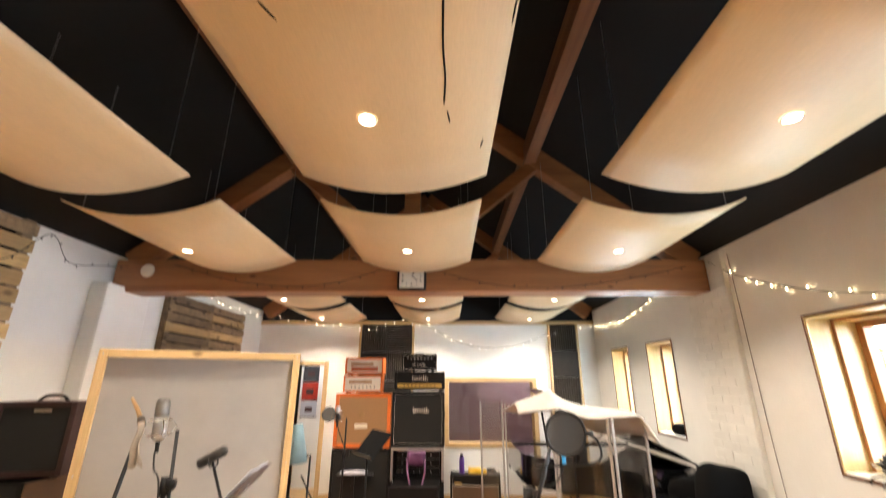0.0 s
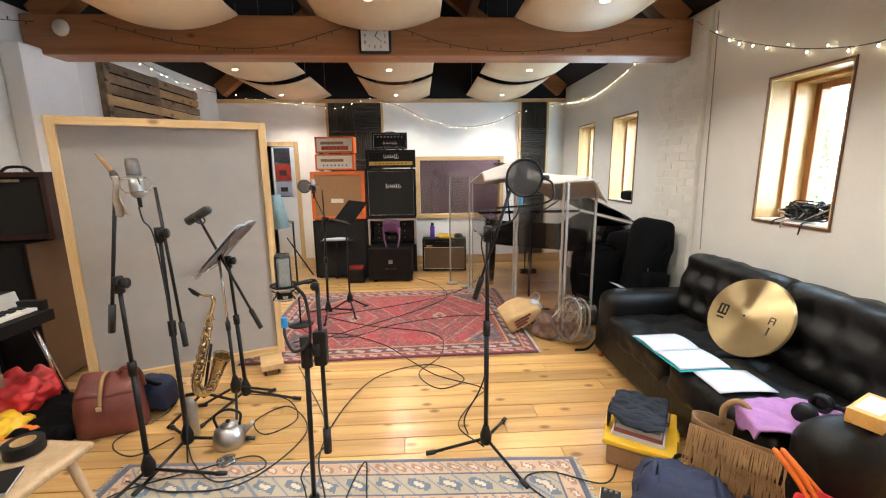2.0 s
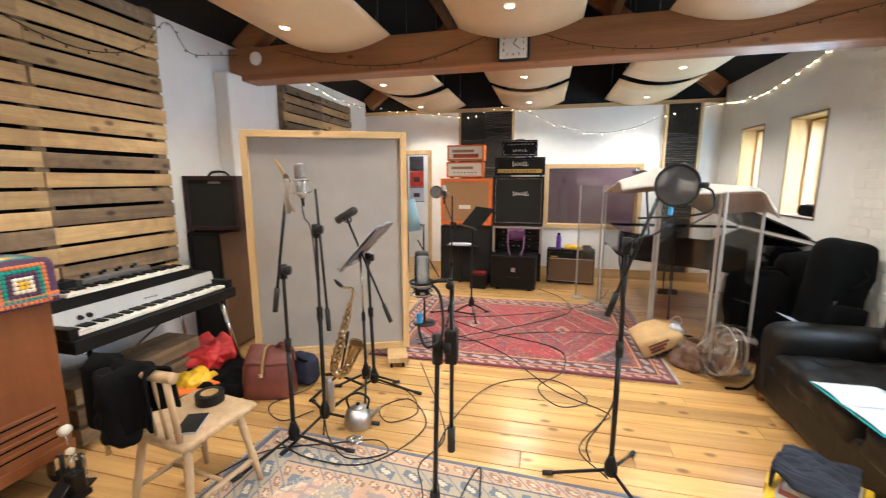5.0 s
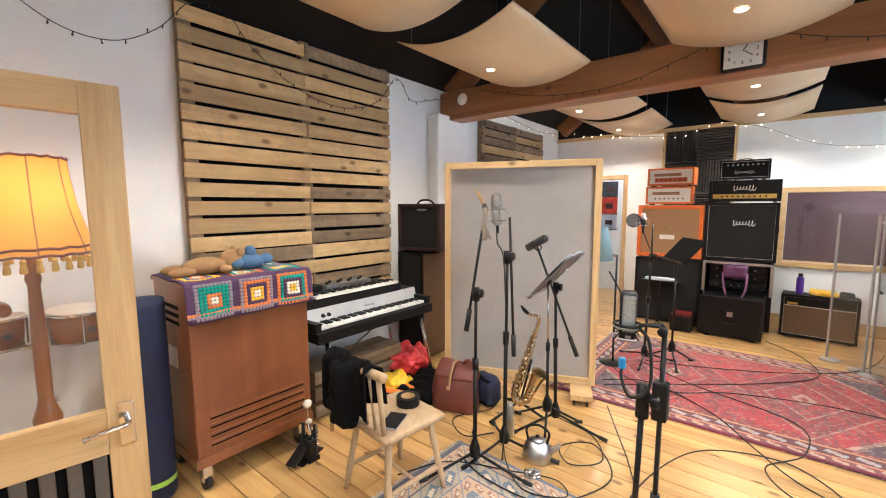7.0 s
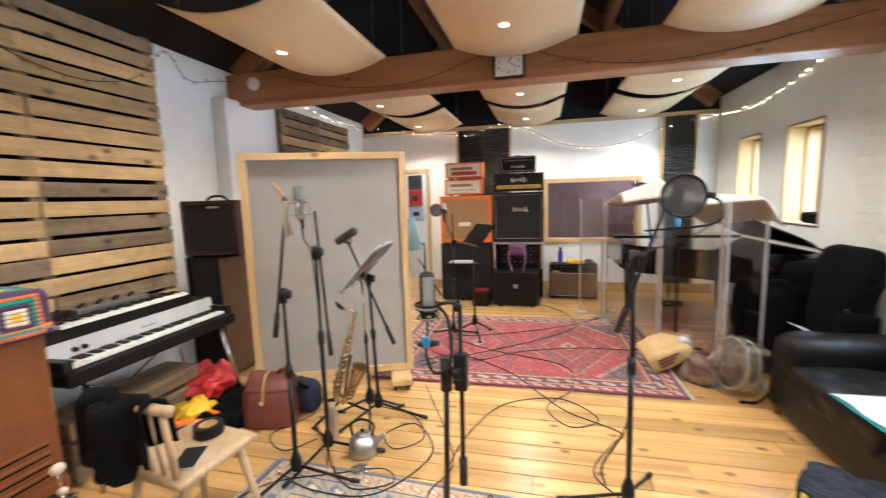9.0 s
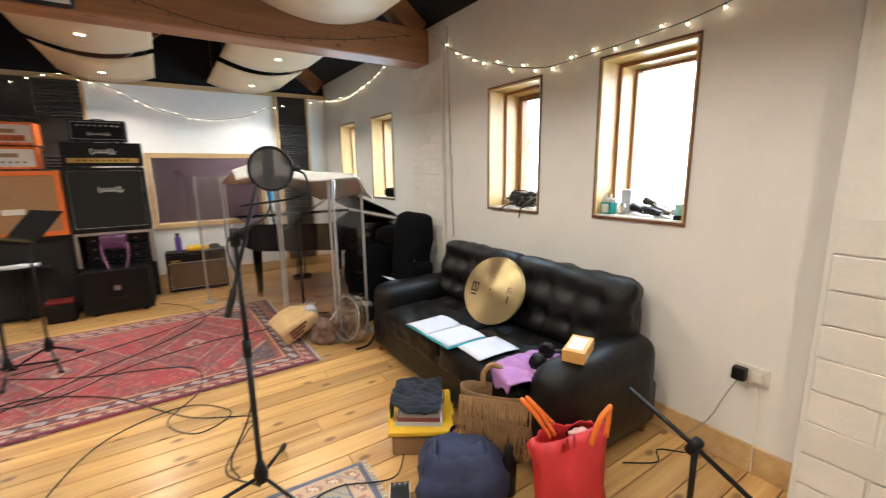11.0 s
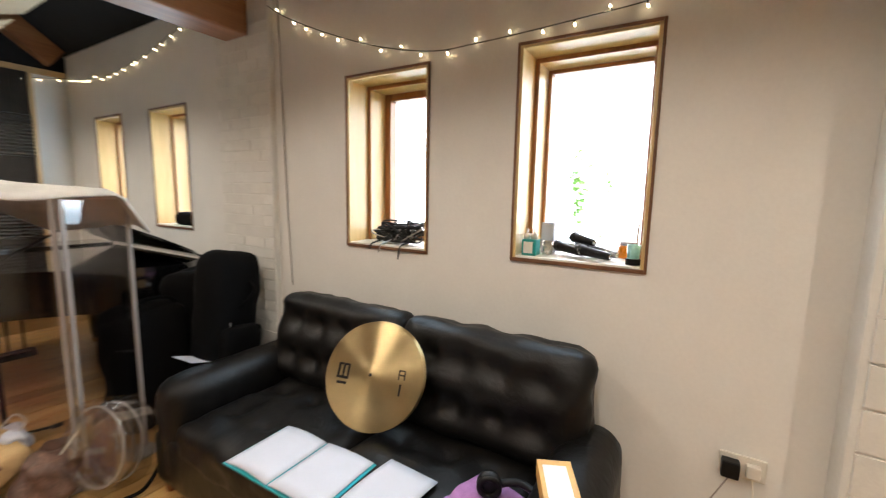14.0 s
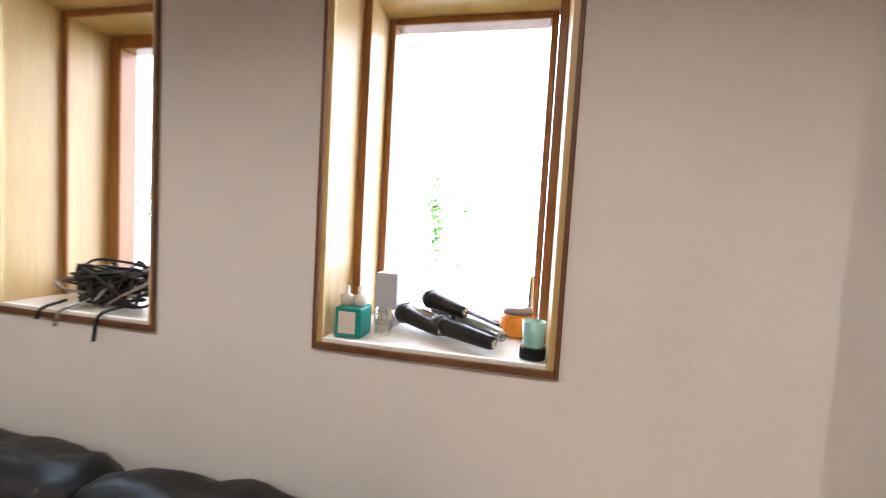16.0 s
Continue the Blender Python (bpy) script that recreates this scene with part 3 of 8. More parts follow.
# ---- deep windows with pine linings ----
def window(name, y0, y1, z0, z1):
    w = tagged(new(name), "deep window with pine lining, varnished sash and bright daylight", kind="structure")
    w.matrix_basis = pose(XR, y0, z0)
    W, Hh, t = y1 - y0, z1 - z0, 0.022
    g = 0.335
    part("lining_side", one((-0.004, 0, 0), (0.36, t, Hh)), PINE_WIN, w)
    part("lining_side", one((-0.004, W - t, 0), (0.36, W, Hh)), PINE_WIN, w)
    part("lining_head", one((-0.004, t, Hh - t), (0.36, W - t, Hh)), PINE_WIN, w)
    part("window_sill", one((-0.004, t, 0), (0.36, W - t, t)), CREAM, w, "pale painted window sill")
    for nm, lo, hi in (("trim_side", (-0.010, -0.004, -0.006), (-0.002, 0.008, Hh + 0.006)), ("trim_side", (-0.010, W - 0.008, -0.006), (-0.002, W + 0.004, Hh + 0.006)), ("trim_head", (-0.010, 0.008, Hh - 0.008), (-0.002, W - 0.008, Hh + 0.006)), ("trim_sill", (-0.010, 0.008, -0.006), (-0.002, W - 0.008, 0.012))):
        part(nm, one(lo, hi, 0.003), TRIM, w)
    # step in the lining half way
    for lo, hi in (((0.17, t, t), (0.34, t + 0.018, Hh - t)), ((0.17, W - t - 0.018, t), (0.34, W - t, Hh - t)), ((0.17, t + 0.018, Hh - t - 0.018), (0.34, W - t - 0.018, Hh - t))):
        part("lining_step", one(lo, hi, 0.003), PINE_WIN, w)
    for lo, hi in (((0.162, t, t), (0.17, t + 0.022, Hh - t)), ((0.162, W - t - 0.022, t), (0.17, W - t, Hh - t)), ((0.162, t + 0.022, Hh - t - 0.022), (0.17, W - t - 0.022, Hh - t))):
        part("lining_bead", one(lo, hi, 0.002), SASH, w)
    a, b2 = t + 0.02, W - t - 0.02
    c, d = t, Hh - t - 0.02
    f = 0.045 if name != "window_1" else 0.02
    for lo, hi in (((g - 0.03, a, c), (g + 0.04, a + f, d)), ((g - 0.03, b2 - f, c), (g + 0.04, b2, d)), ((g - 0.03, a + f, c), (g + 0.04, b2 - f, c + f)), ((g - 0.03, a + f, d - f), (g + 0.04, b2 - f, d))):
        part("window_frame", one(lo, hi, 0.006), SASH, w)
    pane = part("pane", one((g, a + f, c + f), (g + 0.006, b2 - f, d - f), 0), GLASS, w)
    pane.visible_shadow = False
    part("catch", tube(spline([(g - 0.035, a + 0.025, c + 0.16), (g - 0.06, a + 0.025, c + 0.15), (g - 0.06, a + 0.03, c + 0.06), (g - 0.05, a + 0.06, c + 0.03)]), 0.007, 6), CHROME, w, "polished window catch", True)


for k, (y0, y1, z0, z1) in enumerate(WINDOWS):
    window("window_%d" % (k + 1), y0, y1, z0, z1)
    sky_in = new("window_daylight", bpy.data.lights.new("window_daylight", "AREA"))
    sky_in.data.shape, sky_in.data.size, sky_in.data.size_y = "RECTANGLE", y1 - y0 - 0.1, z1 - z0 - 0.1
    sky_in.data.energy, sky_in.data.color = 15, (0.70, 0.90, 1.0)
    sky_in.matrix_world = look((XR + 0.01, (y0 + y1) / 2, (z0 + z1) / 2), (XR - 3, (y0 + y1) / 2, (z0 + z1) / 2))

# far doorway and control room window
dw = tagged(new("door_frame_1"), "open far doorway with pine frame", kind="structure")
dw.matrix_basis = pose(0, YF, 0)
for lo, hi in (((-2.57, -0.02, 0), (-2.50, 0.22, 2.1)), ((-2.06, -0.02, 0), (-1.99, 0.22, 2.1)), ((-2.50, -0.02, 2.03), (-2.06, 0.22, 2.1))):
    part("jamb", one(lo, hi), PINE, dw)
cw = tagged(new("window_5"), "wide control room window in a pine frame", kind="structure")
cw.matrix_basis = pose(0, YF, 0)
for lo, hi in (((-0.07, -0.03, 0.80), (1.42, 0.21, 0.865)), ((-0.07, -0.03, 1.775), (1.42, 0.21, 1.84)), ((-0.07, -0.03, 0.865), (-0.005, 0.21, 1.775)), ((1.355, -0.03, 0.865), (1.42, 0.21, 1.775))):
    part("window_frame", one(lo, hi), PINE_X, cw)
part("pane", one((-0.005, 0.06, 0.865), (1.355, 0.068, 1.775), 0), GLASS, cw).visible_shadow = False
for k, (a, b2) in enumerate(((-2.0, XR),)):
    structure("baseboard_north", one((-1.99, YF - 0.02, 0), (XR - 0.002, YF, 0.15), 0.004), PINE_X, "pine skirting board")
structure("baseboard_east", one((XR - 0.02, 0.45, 0), (XR - 0.001, 3.49, 0.15), 0.004), PINE_X, "pine skirting board")

# ---- acoustic foam columns on the end wall ----
def foam_tile(w, h, horizontal):
    bm = bmesh.new()
    n = 12
    box(bm, (0, 0, 0), (w, 0.02, h))
    for k in range(n):
        a = k / n
        if horizontal:
            q = [(0, -0.0, a * h), (w, -0.0, a * h), (w, -0.0, (a + 0.9 / n) * h), (0, -0.0, (a + 0.9 / n) * h), (0, -0.035, (a + 0.45 / n) * h), (w, -0.035, (a + 0.45 / n) * h)]
        else:
            q = [(a * w, 0, 0), (a * w, 0, h), ((a + 0.9 / n) * w, 0, h), ((a + 0.9 / n) * w, 0, 0), ((a + 0.45 / n) * w, -0.035, 0), ((a + 0.45 / n) * w, -0.035, h)]
        v = [bm.verts.new(p) for p in q]
        for f in ((0, 1, 5, 4), (3, 4, 5, 2), (0, 4, 3), (1, 2, 5)):
            bm.faces.new([v[i] for i in f])
    return bm


def foam_column(x0, x1, z0, z1, cols, rows):
    fc = thing("foam_absorber", "pine framed column of charcoal wedge foam tiles on the end wall", "acoustic panel", pose(x0, YF - 0.035, z0), "foam absorbers")
    W, Hh = x1 - x0, z1 - z0
    for lo, hi in (((0, -0.03, 0), (0.035, 0.035, Hh)), ((W - 0.035, -0.03, 0), (W, 0.035, Hh))):
        part("frame_side", one(lo, hi), PINE, fc)
    tw, th = (W - 0.07) / cols, Hh / rows
    for i in range(cols):
        for j in range(rows):
            part("foam_tile", foam_tile(tw - 0.004, th - 0.004, (i + j) % 2 == 0), FOAM, fc, at=pose(0.035 + i * tw, 0.0, j * th))


foam_column(-1.50, -0.58, 0.9, 2.70, 2, 4)
foam_column(1.66, 2.16, 0.15, 2.70, 1, 6)


# ---- pallet wall panels ----
def pallet_panel(name, y0, y1, z0, z1, rows, grey, label):
    pp = thing(name, label, "wall panel", pose(XL, y0, z0), "pallet wall panels")
    W, Hh = y1 - y0, z1 - z0
    rng = random.Random(rows)
    for yy in (0.01, W / 2 - 0.04, W - 0.09):
        part("batten", one((0.002, yy, 0), (0.07, yy + 0.08, Hh)), PALLET_GREY, pp)
    part("backing", one((0.003, 0.09, 0.01), (0.02, W - 0.09, Hh - 0.01), 0), BLACK_CLOTH, pp)
    step = Hh / rows
    for r in range(rows):
        h = step * rng.uniform(0.76, 0.88)
        for c in range(2):
            a = 0.0 + c * W / 2 + rng.uniform(-0.012, 0.006)
            b2 = (c + 1) * W / 2 + rng.uniform(-0.012, 0.012) - 0.004
            z = r * step + rng.uniform(0, 0.006)
            bm = one((0.0705, a, z), (0.0705 + rng.uniform(0.016, 0.021), b2, z + h), 0.003)
            m = PALLET_GREY if rng.random() < grey else PALLET
            part("plank", bm, m, pp)


pallet_panel("pallet_panel", 1.00, 2.84, 0.80, 2.92, 17, 0.28, "wall panel of mixed pale and weathered pallet planks with dark gaps")
pallet_panel("pallet_panel", 4.48, 6.25, 1.75, 2.74, 9, 0.5, "smaller wall panel of weathered pallet planks high on the wall")

# ---- grey gobo screen ----
GB = Matrix.Translation((-2.40, 2.81, 0)) @ Matrix.Rotation(math.atan2(0.51, 1.21), 4, "Z")
gobo = thing("gobo_screen", "tall pine framed acoustic screen with grey felt face", "acoustic screen", GB)
GL = 1.31
for lo, hi in (((0, 0, 0.1), (0.052, 0.12, 1.985)), ((GL - 0.052, 0, 0.1), (GL, 0.12, 1.985))):
    part("stile", one(lo, hi), PINE, gobo)
for lo, hi in (((0.052, 0, 0.1), (GL - 0.052, 0.12, 0.155)), ((0.052, 0, 1.93), (GL - 0.052, 0.12, 1.985))):
    part("rail", one(lo, hi), PINE_X, gobo)
part("felt", one((0.052, 0.03, 0.155), (GL - 0.052, 0.10, 1.93), 0.002), FELT, gobo)
for x in (0.026, GL - 0.026):
    for z in (0.13, 0.65, 1.2, 1.955):
        part("screw", lathe([(0.0, 0.0015), (0.006, 0.001), (0.006, -0.002)], 10, Matrix.Translation((x, 0.0, z)) @ Matrix.Rotation(math.pi / 2, 4, "X")), STEEL, gobo)
for x in (0.10, GL - 0.20):
    ft = part("foot", one((x, -0.22, 0.055), (x + 0.17, 0.34, 0.098)), PINE, gobo)
    for y in (-0.18, 0.3):
        for xx in (x + 0.03, x + 0.13):
            part("castor", lathe([(0.0, -0.01), (0.024, -0.01), (0.026, 0.0), (0.024, 0.01), (0, 0.01)], 14, Matrix.Translation((xx, y, 0.027)) @ Matrix.Rotation(math.pi / 2, 4, "Y")), RUBBER, ft, smooth=True)


# ---- amplifiers along the end wall ----
def cabinet(name, label, at, w, d, h, shell, grille, border, category="speaker cabinet", piping=None, inset=0.035, feet=True, handles=True):
    """An amplifier box: shell with bevels, a recessed cloth front facing -y, piping, handles, feet."""
    c = thing(name, label, category, at)
    z0 = 0.015 if feet else 0
    part("shell", box(box(box(box(box(bmesh.new(), (-w / 2, 0.0, z0), (-w / 2 + inset, d, h), 0.006), (w / 2 - inset, 0, z0), (w / 2, d, h), 0.006), (-w / 2 + inset, 0.001, h - inset), (w / 2 - inset, d, h - 0.0005), 0.004), (-w / 2 + inset, 0.001, z0), (w / 2 - inset, d, z0 + inset), 0.004), (-w / 2 + inset, d - 0.02, z0 + inset), (w / 2 - inset, d - 0.001, h - inset)), shell, c)
    part("grille", one((-w / 2 + inset, 0.016, z0 + inset), (w / 2 - inset, 0.03, h - inset), 0), grille, c)
    if piping:
        loop = [(-w / 2 + inset, 0.014, z0 + inset), (w / 2 - inset, 0.014, z0 + inset), (w / 2 - inset, 0.014, h - inset), (-w / 2 + inset, 0.014, h - inset), (-w / 2 + inset, 0.014, z0 + inset)]
        part("piping", tube(loop, 0.0035, 6), piping, c)
    if feet:
        for sx in (-1, 1):
            for y in (0.05, d - 0.05):
                part("foot", lathe([(0.02, 0), (0.02, 0.017)], 10, Matrix.Translation((sx * (w / 2 - 0.06), y, 0))), RUBBER, c)
    if handles:
        for sx in (-1, 1):
            part("side_handle", one((sx * w / 2 - 0.006, d * 0.35, h * 0.5), (sx * w / 2 + 0.006, d * 0.65, h * 0.5 + 0.09), 0.004), BLACK_PLASTIC, c)
    return c


def squiggle(w, h, n=7):
    """A flowing script-like badge."""
    pts = []
    for k in range(n * 8 + 1):
        t = k / (n * 8)
        amp = h * (0.5 if t < 0.14 else (0.28 if t < 0.72 else 0.5))
        pts.append((w * (t - 0.5) + 0.15 * h * math.sin(2 * math.pi * n * t + 1), 0, amp * math.sin(2 * math.pi * n * t) + 0.06 * h))
    return tube(pts, h * 0.055, 6)


OC = pose(-1.22, 6.18, 0)
low = cabinet("bass_cabinet", "large black speaker cabinet under the orange cabinet", OC, 0.80, 0.42, 0.89, BLACK_TOLEX, GRILLE, None)
oc = cabinet("guitar_cabinet", "orange tolex guitar cabinet with tan woven grille", OC @ pose(0, 0, 0.892), 0.79, 0.38, 0.72, ORANGE, BASKET, None, inset=0.05)
part("badge", one((-0.11, 0.008, 0.26), (0.07, 0.0155, 0.32), 0.002), CREAM, oc, "white name badge")
part("crest", lathe([(0.05, 0), (0.05, 0.008)], 6, Matrix.Translation((-0.02, 0.0155, 0.44)) @ Matrix.Rotation(math.pi / 2, 4, "X")), SUEDE, oc)
for k in range(2):
    oh = cabinet("guitar_amp_head", "small orange amplifier head with cream control panel", OC @ pose(-0.03 + 0.01 * k, 0.02, 1.616 + 0.248 * k, 0, 0, 1.5 - 2 * k), 0.56, 0.26, 0.245, ORANGE, CREAM, None, "amplifier", handles=False, inset=0.024)
    part("name_plate", one((-0.20, 0.010, 0.135), (0.13, 0.0155, 0.175), 0.001), BASKET, oh)
    part("control_strip", one((-0.19, 0.010, 0.055), (0.20, 0.0155, 0.115), 0.001), surface("orange_strip", (0.55, 0.12, 0.03), 0.5) if k else CREAM, oh)
    for q in range(7):
        part("knob", lathe([(0.011, 0), (0.009, 0.016)], 10, Matrix.Translation((-0.16 + 0.055 * q, 0.0105, 0.085)) @ Matrix.Rotation(math.pi / 2, 4, "X")), BLACK_PLASTIC, oh)
    part("carry_strap", tube(spline([(-0.1, 0.13, 0.246), (-0.05, 0.13, 0.262), (0.05, 0.13, 0.262), (0.1, 0.13, 0.246)]), 0.008, 6), BLACK_PLASTIC, oh)

MC = pose(-0.44, 6.2, 0)
mc = cabinet("guitar_cabinet", "black guitar cabinet with dark woven grille and white piping", MC @ pose(0, 0, 0.905), 0.745, 0.36, 0.735, BLACK_TOLEX, GRILLE, None, piping=CREAM)
part("script_badge", squiggle(0.22, 0.07), CREAM, mc, "white script badge", at=pose(0.03, 0.012, 0.48))
mh = cabinet("guitar_amp_head", "black amplifier head with gold control panel and white script badge", MC @ pose(0.01, 0.03, 1.642), 0.73, 0.24, 0.275, BLACK_TOLEX, BLACK_TOLEX, None, "amplifier", handles=False)
part("script_badge", squiggle(0.22, 0.07), CREAM, mh, "white script badge", at=pose(0.0, 0.012, 0.175))
gp = part("control_panel", one((-0.32, 0.006, 0.052), (0.32, 0.0155, 0.105), 0.002), GOLD, mh, "gold control panel")
for q in range(9):
    part("knob", lathe([(0.012, 0), (0.010, 0.016)], 10, Matrix.Translation((-0.22 + 0.055 * q, 0.006, 0.078)) @ Matrix.Rotation(math.pi / 2, 4, "X")), BLACK_PLASTIC, gp)
part("carry_strap", tube(spline([(-0.12, 0.12, 0.276), (-0.06, 0.12, 0.295), (0.06, 0.12, 0.295), (0.12, 0.12, 0.276)]), 0.009, 6), BLACK_PLASTIC, mh)
bh = cabinet("guitar_amp_head", "compact black amplifier head with white edging and badge", MC @ pose(0.0, 0.04, 1.919), 0.51, 0.22, 0.245, BLACK_TOLEX, BLACK_TOLEX, None, "amplifier", piping=CREAM, handles=False, inset=0.02)
part("badge", squiggle(0.2, 0.04, 9), CREAM, bh, "white badge", at=pose(0.0, 0.012, 0.095))
for q in range(8):
    part("knob", lathe([(0.011, 0), (0.009, 0.014)], 10, Matrix.Translation((-0.17 + 0.05 * q, 0.012, 0.185)) @ Matrix.Rotation(math.pi / 2, 4, "X")), STEEL, bh)
part("carry_strap", tube(spline([(-0.08, 0.11, 0.246), (-0.04, 0.11, 0.262), (0.04, 0.11, 0.262), (0.08, 0.11, 0.246)]), 0.007, 6), BLACK_PLASTIC, bh)


def flight_case(label, at, w, d, h, open_top=False):
    f = thing("flight_case", label, "case", at)
    part("body", one((-w / 2, 0, 0.03), (w / 2, d, h), 0.004), BLACK_TOLEX, f)
    for sx in (-1, 1):
        part("edge", one((sx * w / 2 - 0.014, -0.004, 0.03), (sx * w / 2 + 0.004, 0.012, h + 0.003), 0.003), STEEL if open_top else BLACK_METAL, f)
        part("foot", one((sx * (w / 2 - 0.08) - 0.03, 0.03, 0), (sx * (w / 2 - 0.08) + 0.03, d - 0.03, 0.03), 0.003), RUBBER, f)
    part("top_edge", one((-w / 2 + 0.016, -0.004, h - 0.012), (w / 2 - 0.016, 0.012, h + 0.004), 0.003), STEEL if open_top else BLACK_METAL, f)
    part("latch", one((-0.03, -0.008, h * 0.55), (0.03, 0, h * 0.55 + 0.06), 0.003), STEEL, f)
    part("handle", tube(spline([(-0.07, -0.004, h * 0.4), (-0.06, -0.03, h * 0.4), (0.06, -0.03, h * 0.4), (0.07, -0.004, h * 0.4)]), 0.007, 6), BLACK_PLASTIC, f)
    return f


flight_case("low black flight case on the floor under a rack case", pose(-0.46, 5.86, 0, 0, 0, -2), 0.62, 0.5, 0.50)
rk = thing("rack_case", "open steel-edged rack case with audio units", "rack case", MC @ pose(0.0, -0.02, 0.0))
for lo, hi in (((-0.36, 0.02, 0.505), (-0.335, 0.5, 0.90)), ((0.335, 0.02, 0.505), (0.36, 0.5, 0.90)), ((-0.335, 0.02, 0.875), (0.335, 0.5, 0.90)), ((-0.335, 0.16, 0.505), (0.335, 0.5, 0.525)), ((-0.335, 0.48, 0.525), (0.335, 0.5, 0.875))):
    part("panel", one(lo, hi), BLACK_TOLEX, rk)
for lo, hi in (((-0.365, 0.0, 0.505), (-0.33, 0.02, 0.905)), ((0.33, 0.0, 0.505), (0.365, 0.02, 0.905)), ((-0.33, 0.0, 0.872), (0.33, 0.02, 0.905))):
    part("edge", one(lo, hi, 0.003), STEEL, rk)
part("post", one((-0.36, 0.3, 0.0), (0.36, 0.5, 0.505), 0.004), BLACK_TOLEX, rk)
for k in range(3):
    un = part("rack_unit", one((-0.30, 0.2, 0.535 + 0.105 * k), (0.30, 0.45, 0.63 + 0.105 * k), 0.004), BLACK_METAL, rk)
    for q in range(6):
        part("knob", lathe([(0.01, 0), (0.008, 0.015)], 8, Matrix.Translation((-0.22 + 0.08 * q, 0.2, 0.58 + 0.105 * k)) @ Matrix.Rotation(math.pi / 2, 4, "X")), STEEL, un)

vx = cabinet("combo_amp", "black combo amplifier with brown diamond grille and white piping", pose(0.36, 6.42, 0, 0, 0, -4), 0.70, 0.27, 0.53, BLACK_TOLEX, BROWN_GRILLE, None, "amplifier", piping=CREAM, inset=0.03)
part("top_panel", one((-0.318, 0.008, 0.40), (0.318, 0.0155, 0.498), 0.002), BLACK_TOLEX, vx)
part("badge", one((-0.29, 0.004, 0.41), (-0.19, 0.0075, 0.435), 0.001), GOLD, vx)
part("divider", one((-0.318, 0.006, 0.392), (0.318, 0.0155, 0.399), 0.001), CREAM, vx)

# ---- leather sofa ----
SF = pose(1.47, 1.19, 0)
sofa = thing("sofa", "black buttoned leather sofa against the white wall", "sofa", SF)
SD, SLN = 0.93, 2.12
part("base", soft(SD - 0.04, SLN - 0.06, 0.27, 0.03, 6, at=(SD / 2, SLN / 2, 0.195)), LEATHER, sofa, smooth=True)
for s, y in ((0, 0.13), (1, SLN - 0.13)):
    part("armrest", soft(SD - 0.06, 0.25, 0.56, 0.115, 12, wrinkle=0.006, scale=7, seed=s + 1, at=(SD / 2 - 0.01, y, 0.335)), LEATHER, sofa, smooth=True)
SW = (SLN - 0.5) / 2
for s in (0, 1):
    y = 0.25 + SW * (s + 0.5)
    part("seat_cushion", soft(0.70, SW - 0.012, 0.20, 0.06, 24, puff=0.022, wrinkle=0.016, scale=6, seed=s + 4, tufts=[(a, b2, 0.03, 0.05) for a in (-0.12, 0.14) for b2 in (-0.24, 0.0, 0.24)], at=(0.36, y, 0.345)), LEATHER, sofa, smooth=True)
    bm = soft(0.52, SW + 0.12, 0.24, 0.085, 20, puff=0.03, wrinkle=0.02, scale=7, seed=s + 8, tufts=[(a, b2, 0.06, 0.05) for a in (-0.10, 0.10) for b2 in (-0.27, -0.09, 0.09, 0.27)])
    tilt = Matrix.Translation((0.775, y + (0.06 if s else -0.06), 0.665)) @ Matrix.Rotation(radians(-76), 4, "Y")
    bmesh.ops.transform(bm, matrix=tilt, verts=bm.verts[:])
    part("back_cushion", bm, LEATHER, sofa, smooth=True)
part("back_frame", soft(0.12, SLN - 0.3, 0.74, 0.05, 6, at=(0.86, SLN / 2, 0.44)), LEATHER, sofa, smooth=True)
for x in (0.07, SD - 0.08):
    for y in (0.08, SLN - 0.08):
        part("leg", lathe([(0.022, 0), (0.03, 0.065)], 12, Matrix.Translation((x, y, 0))), MAHOGANY, sofa)


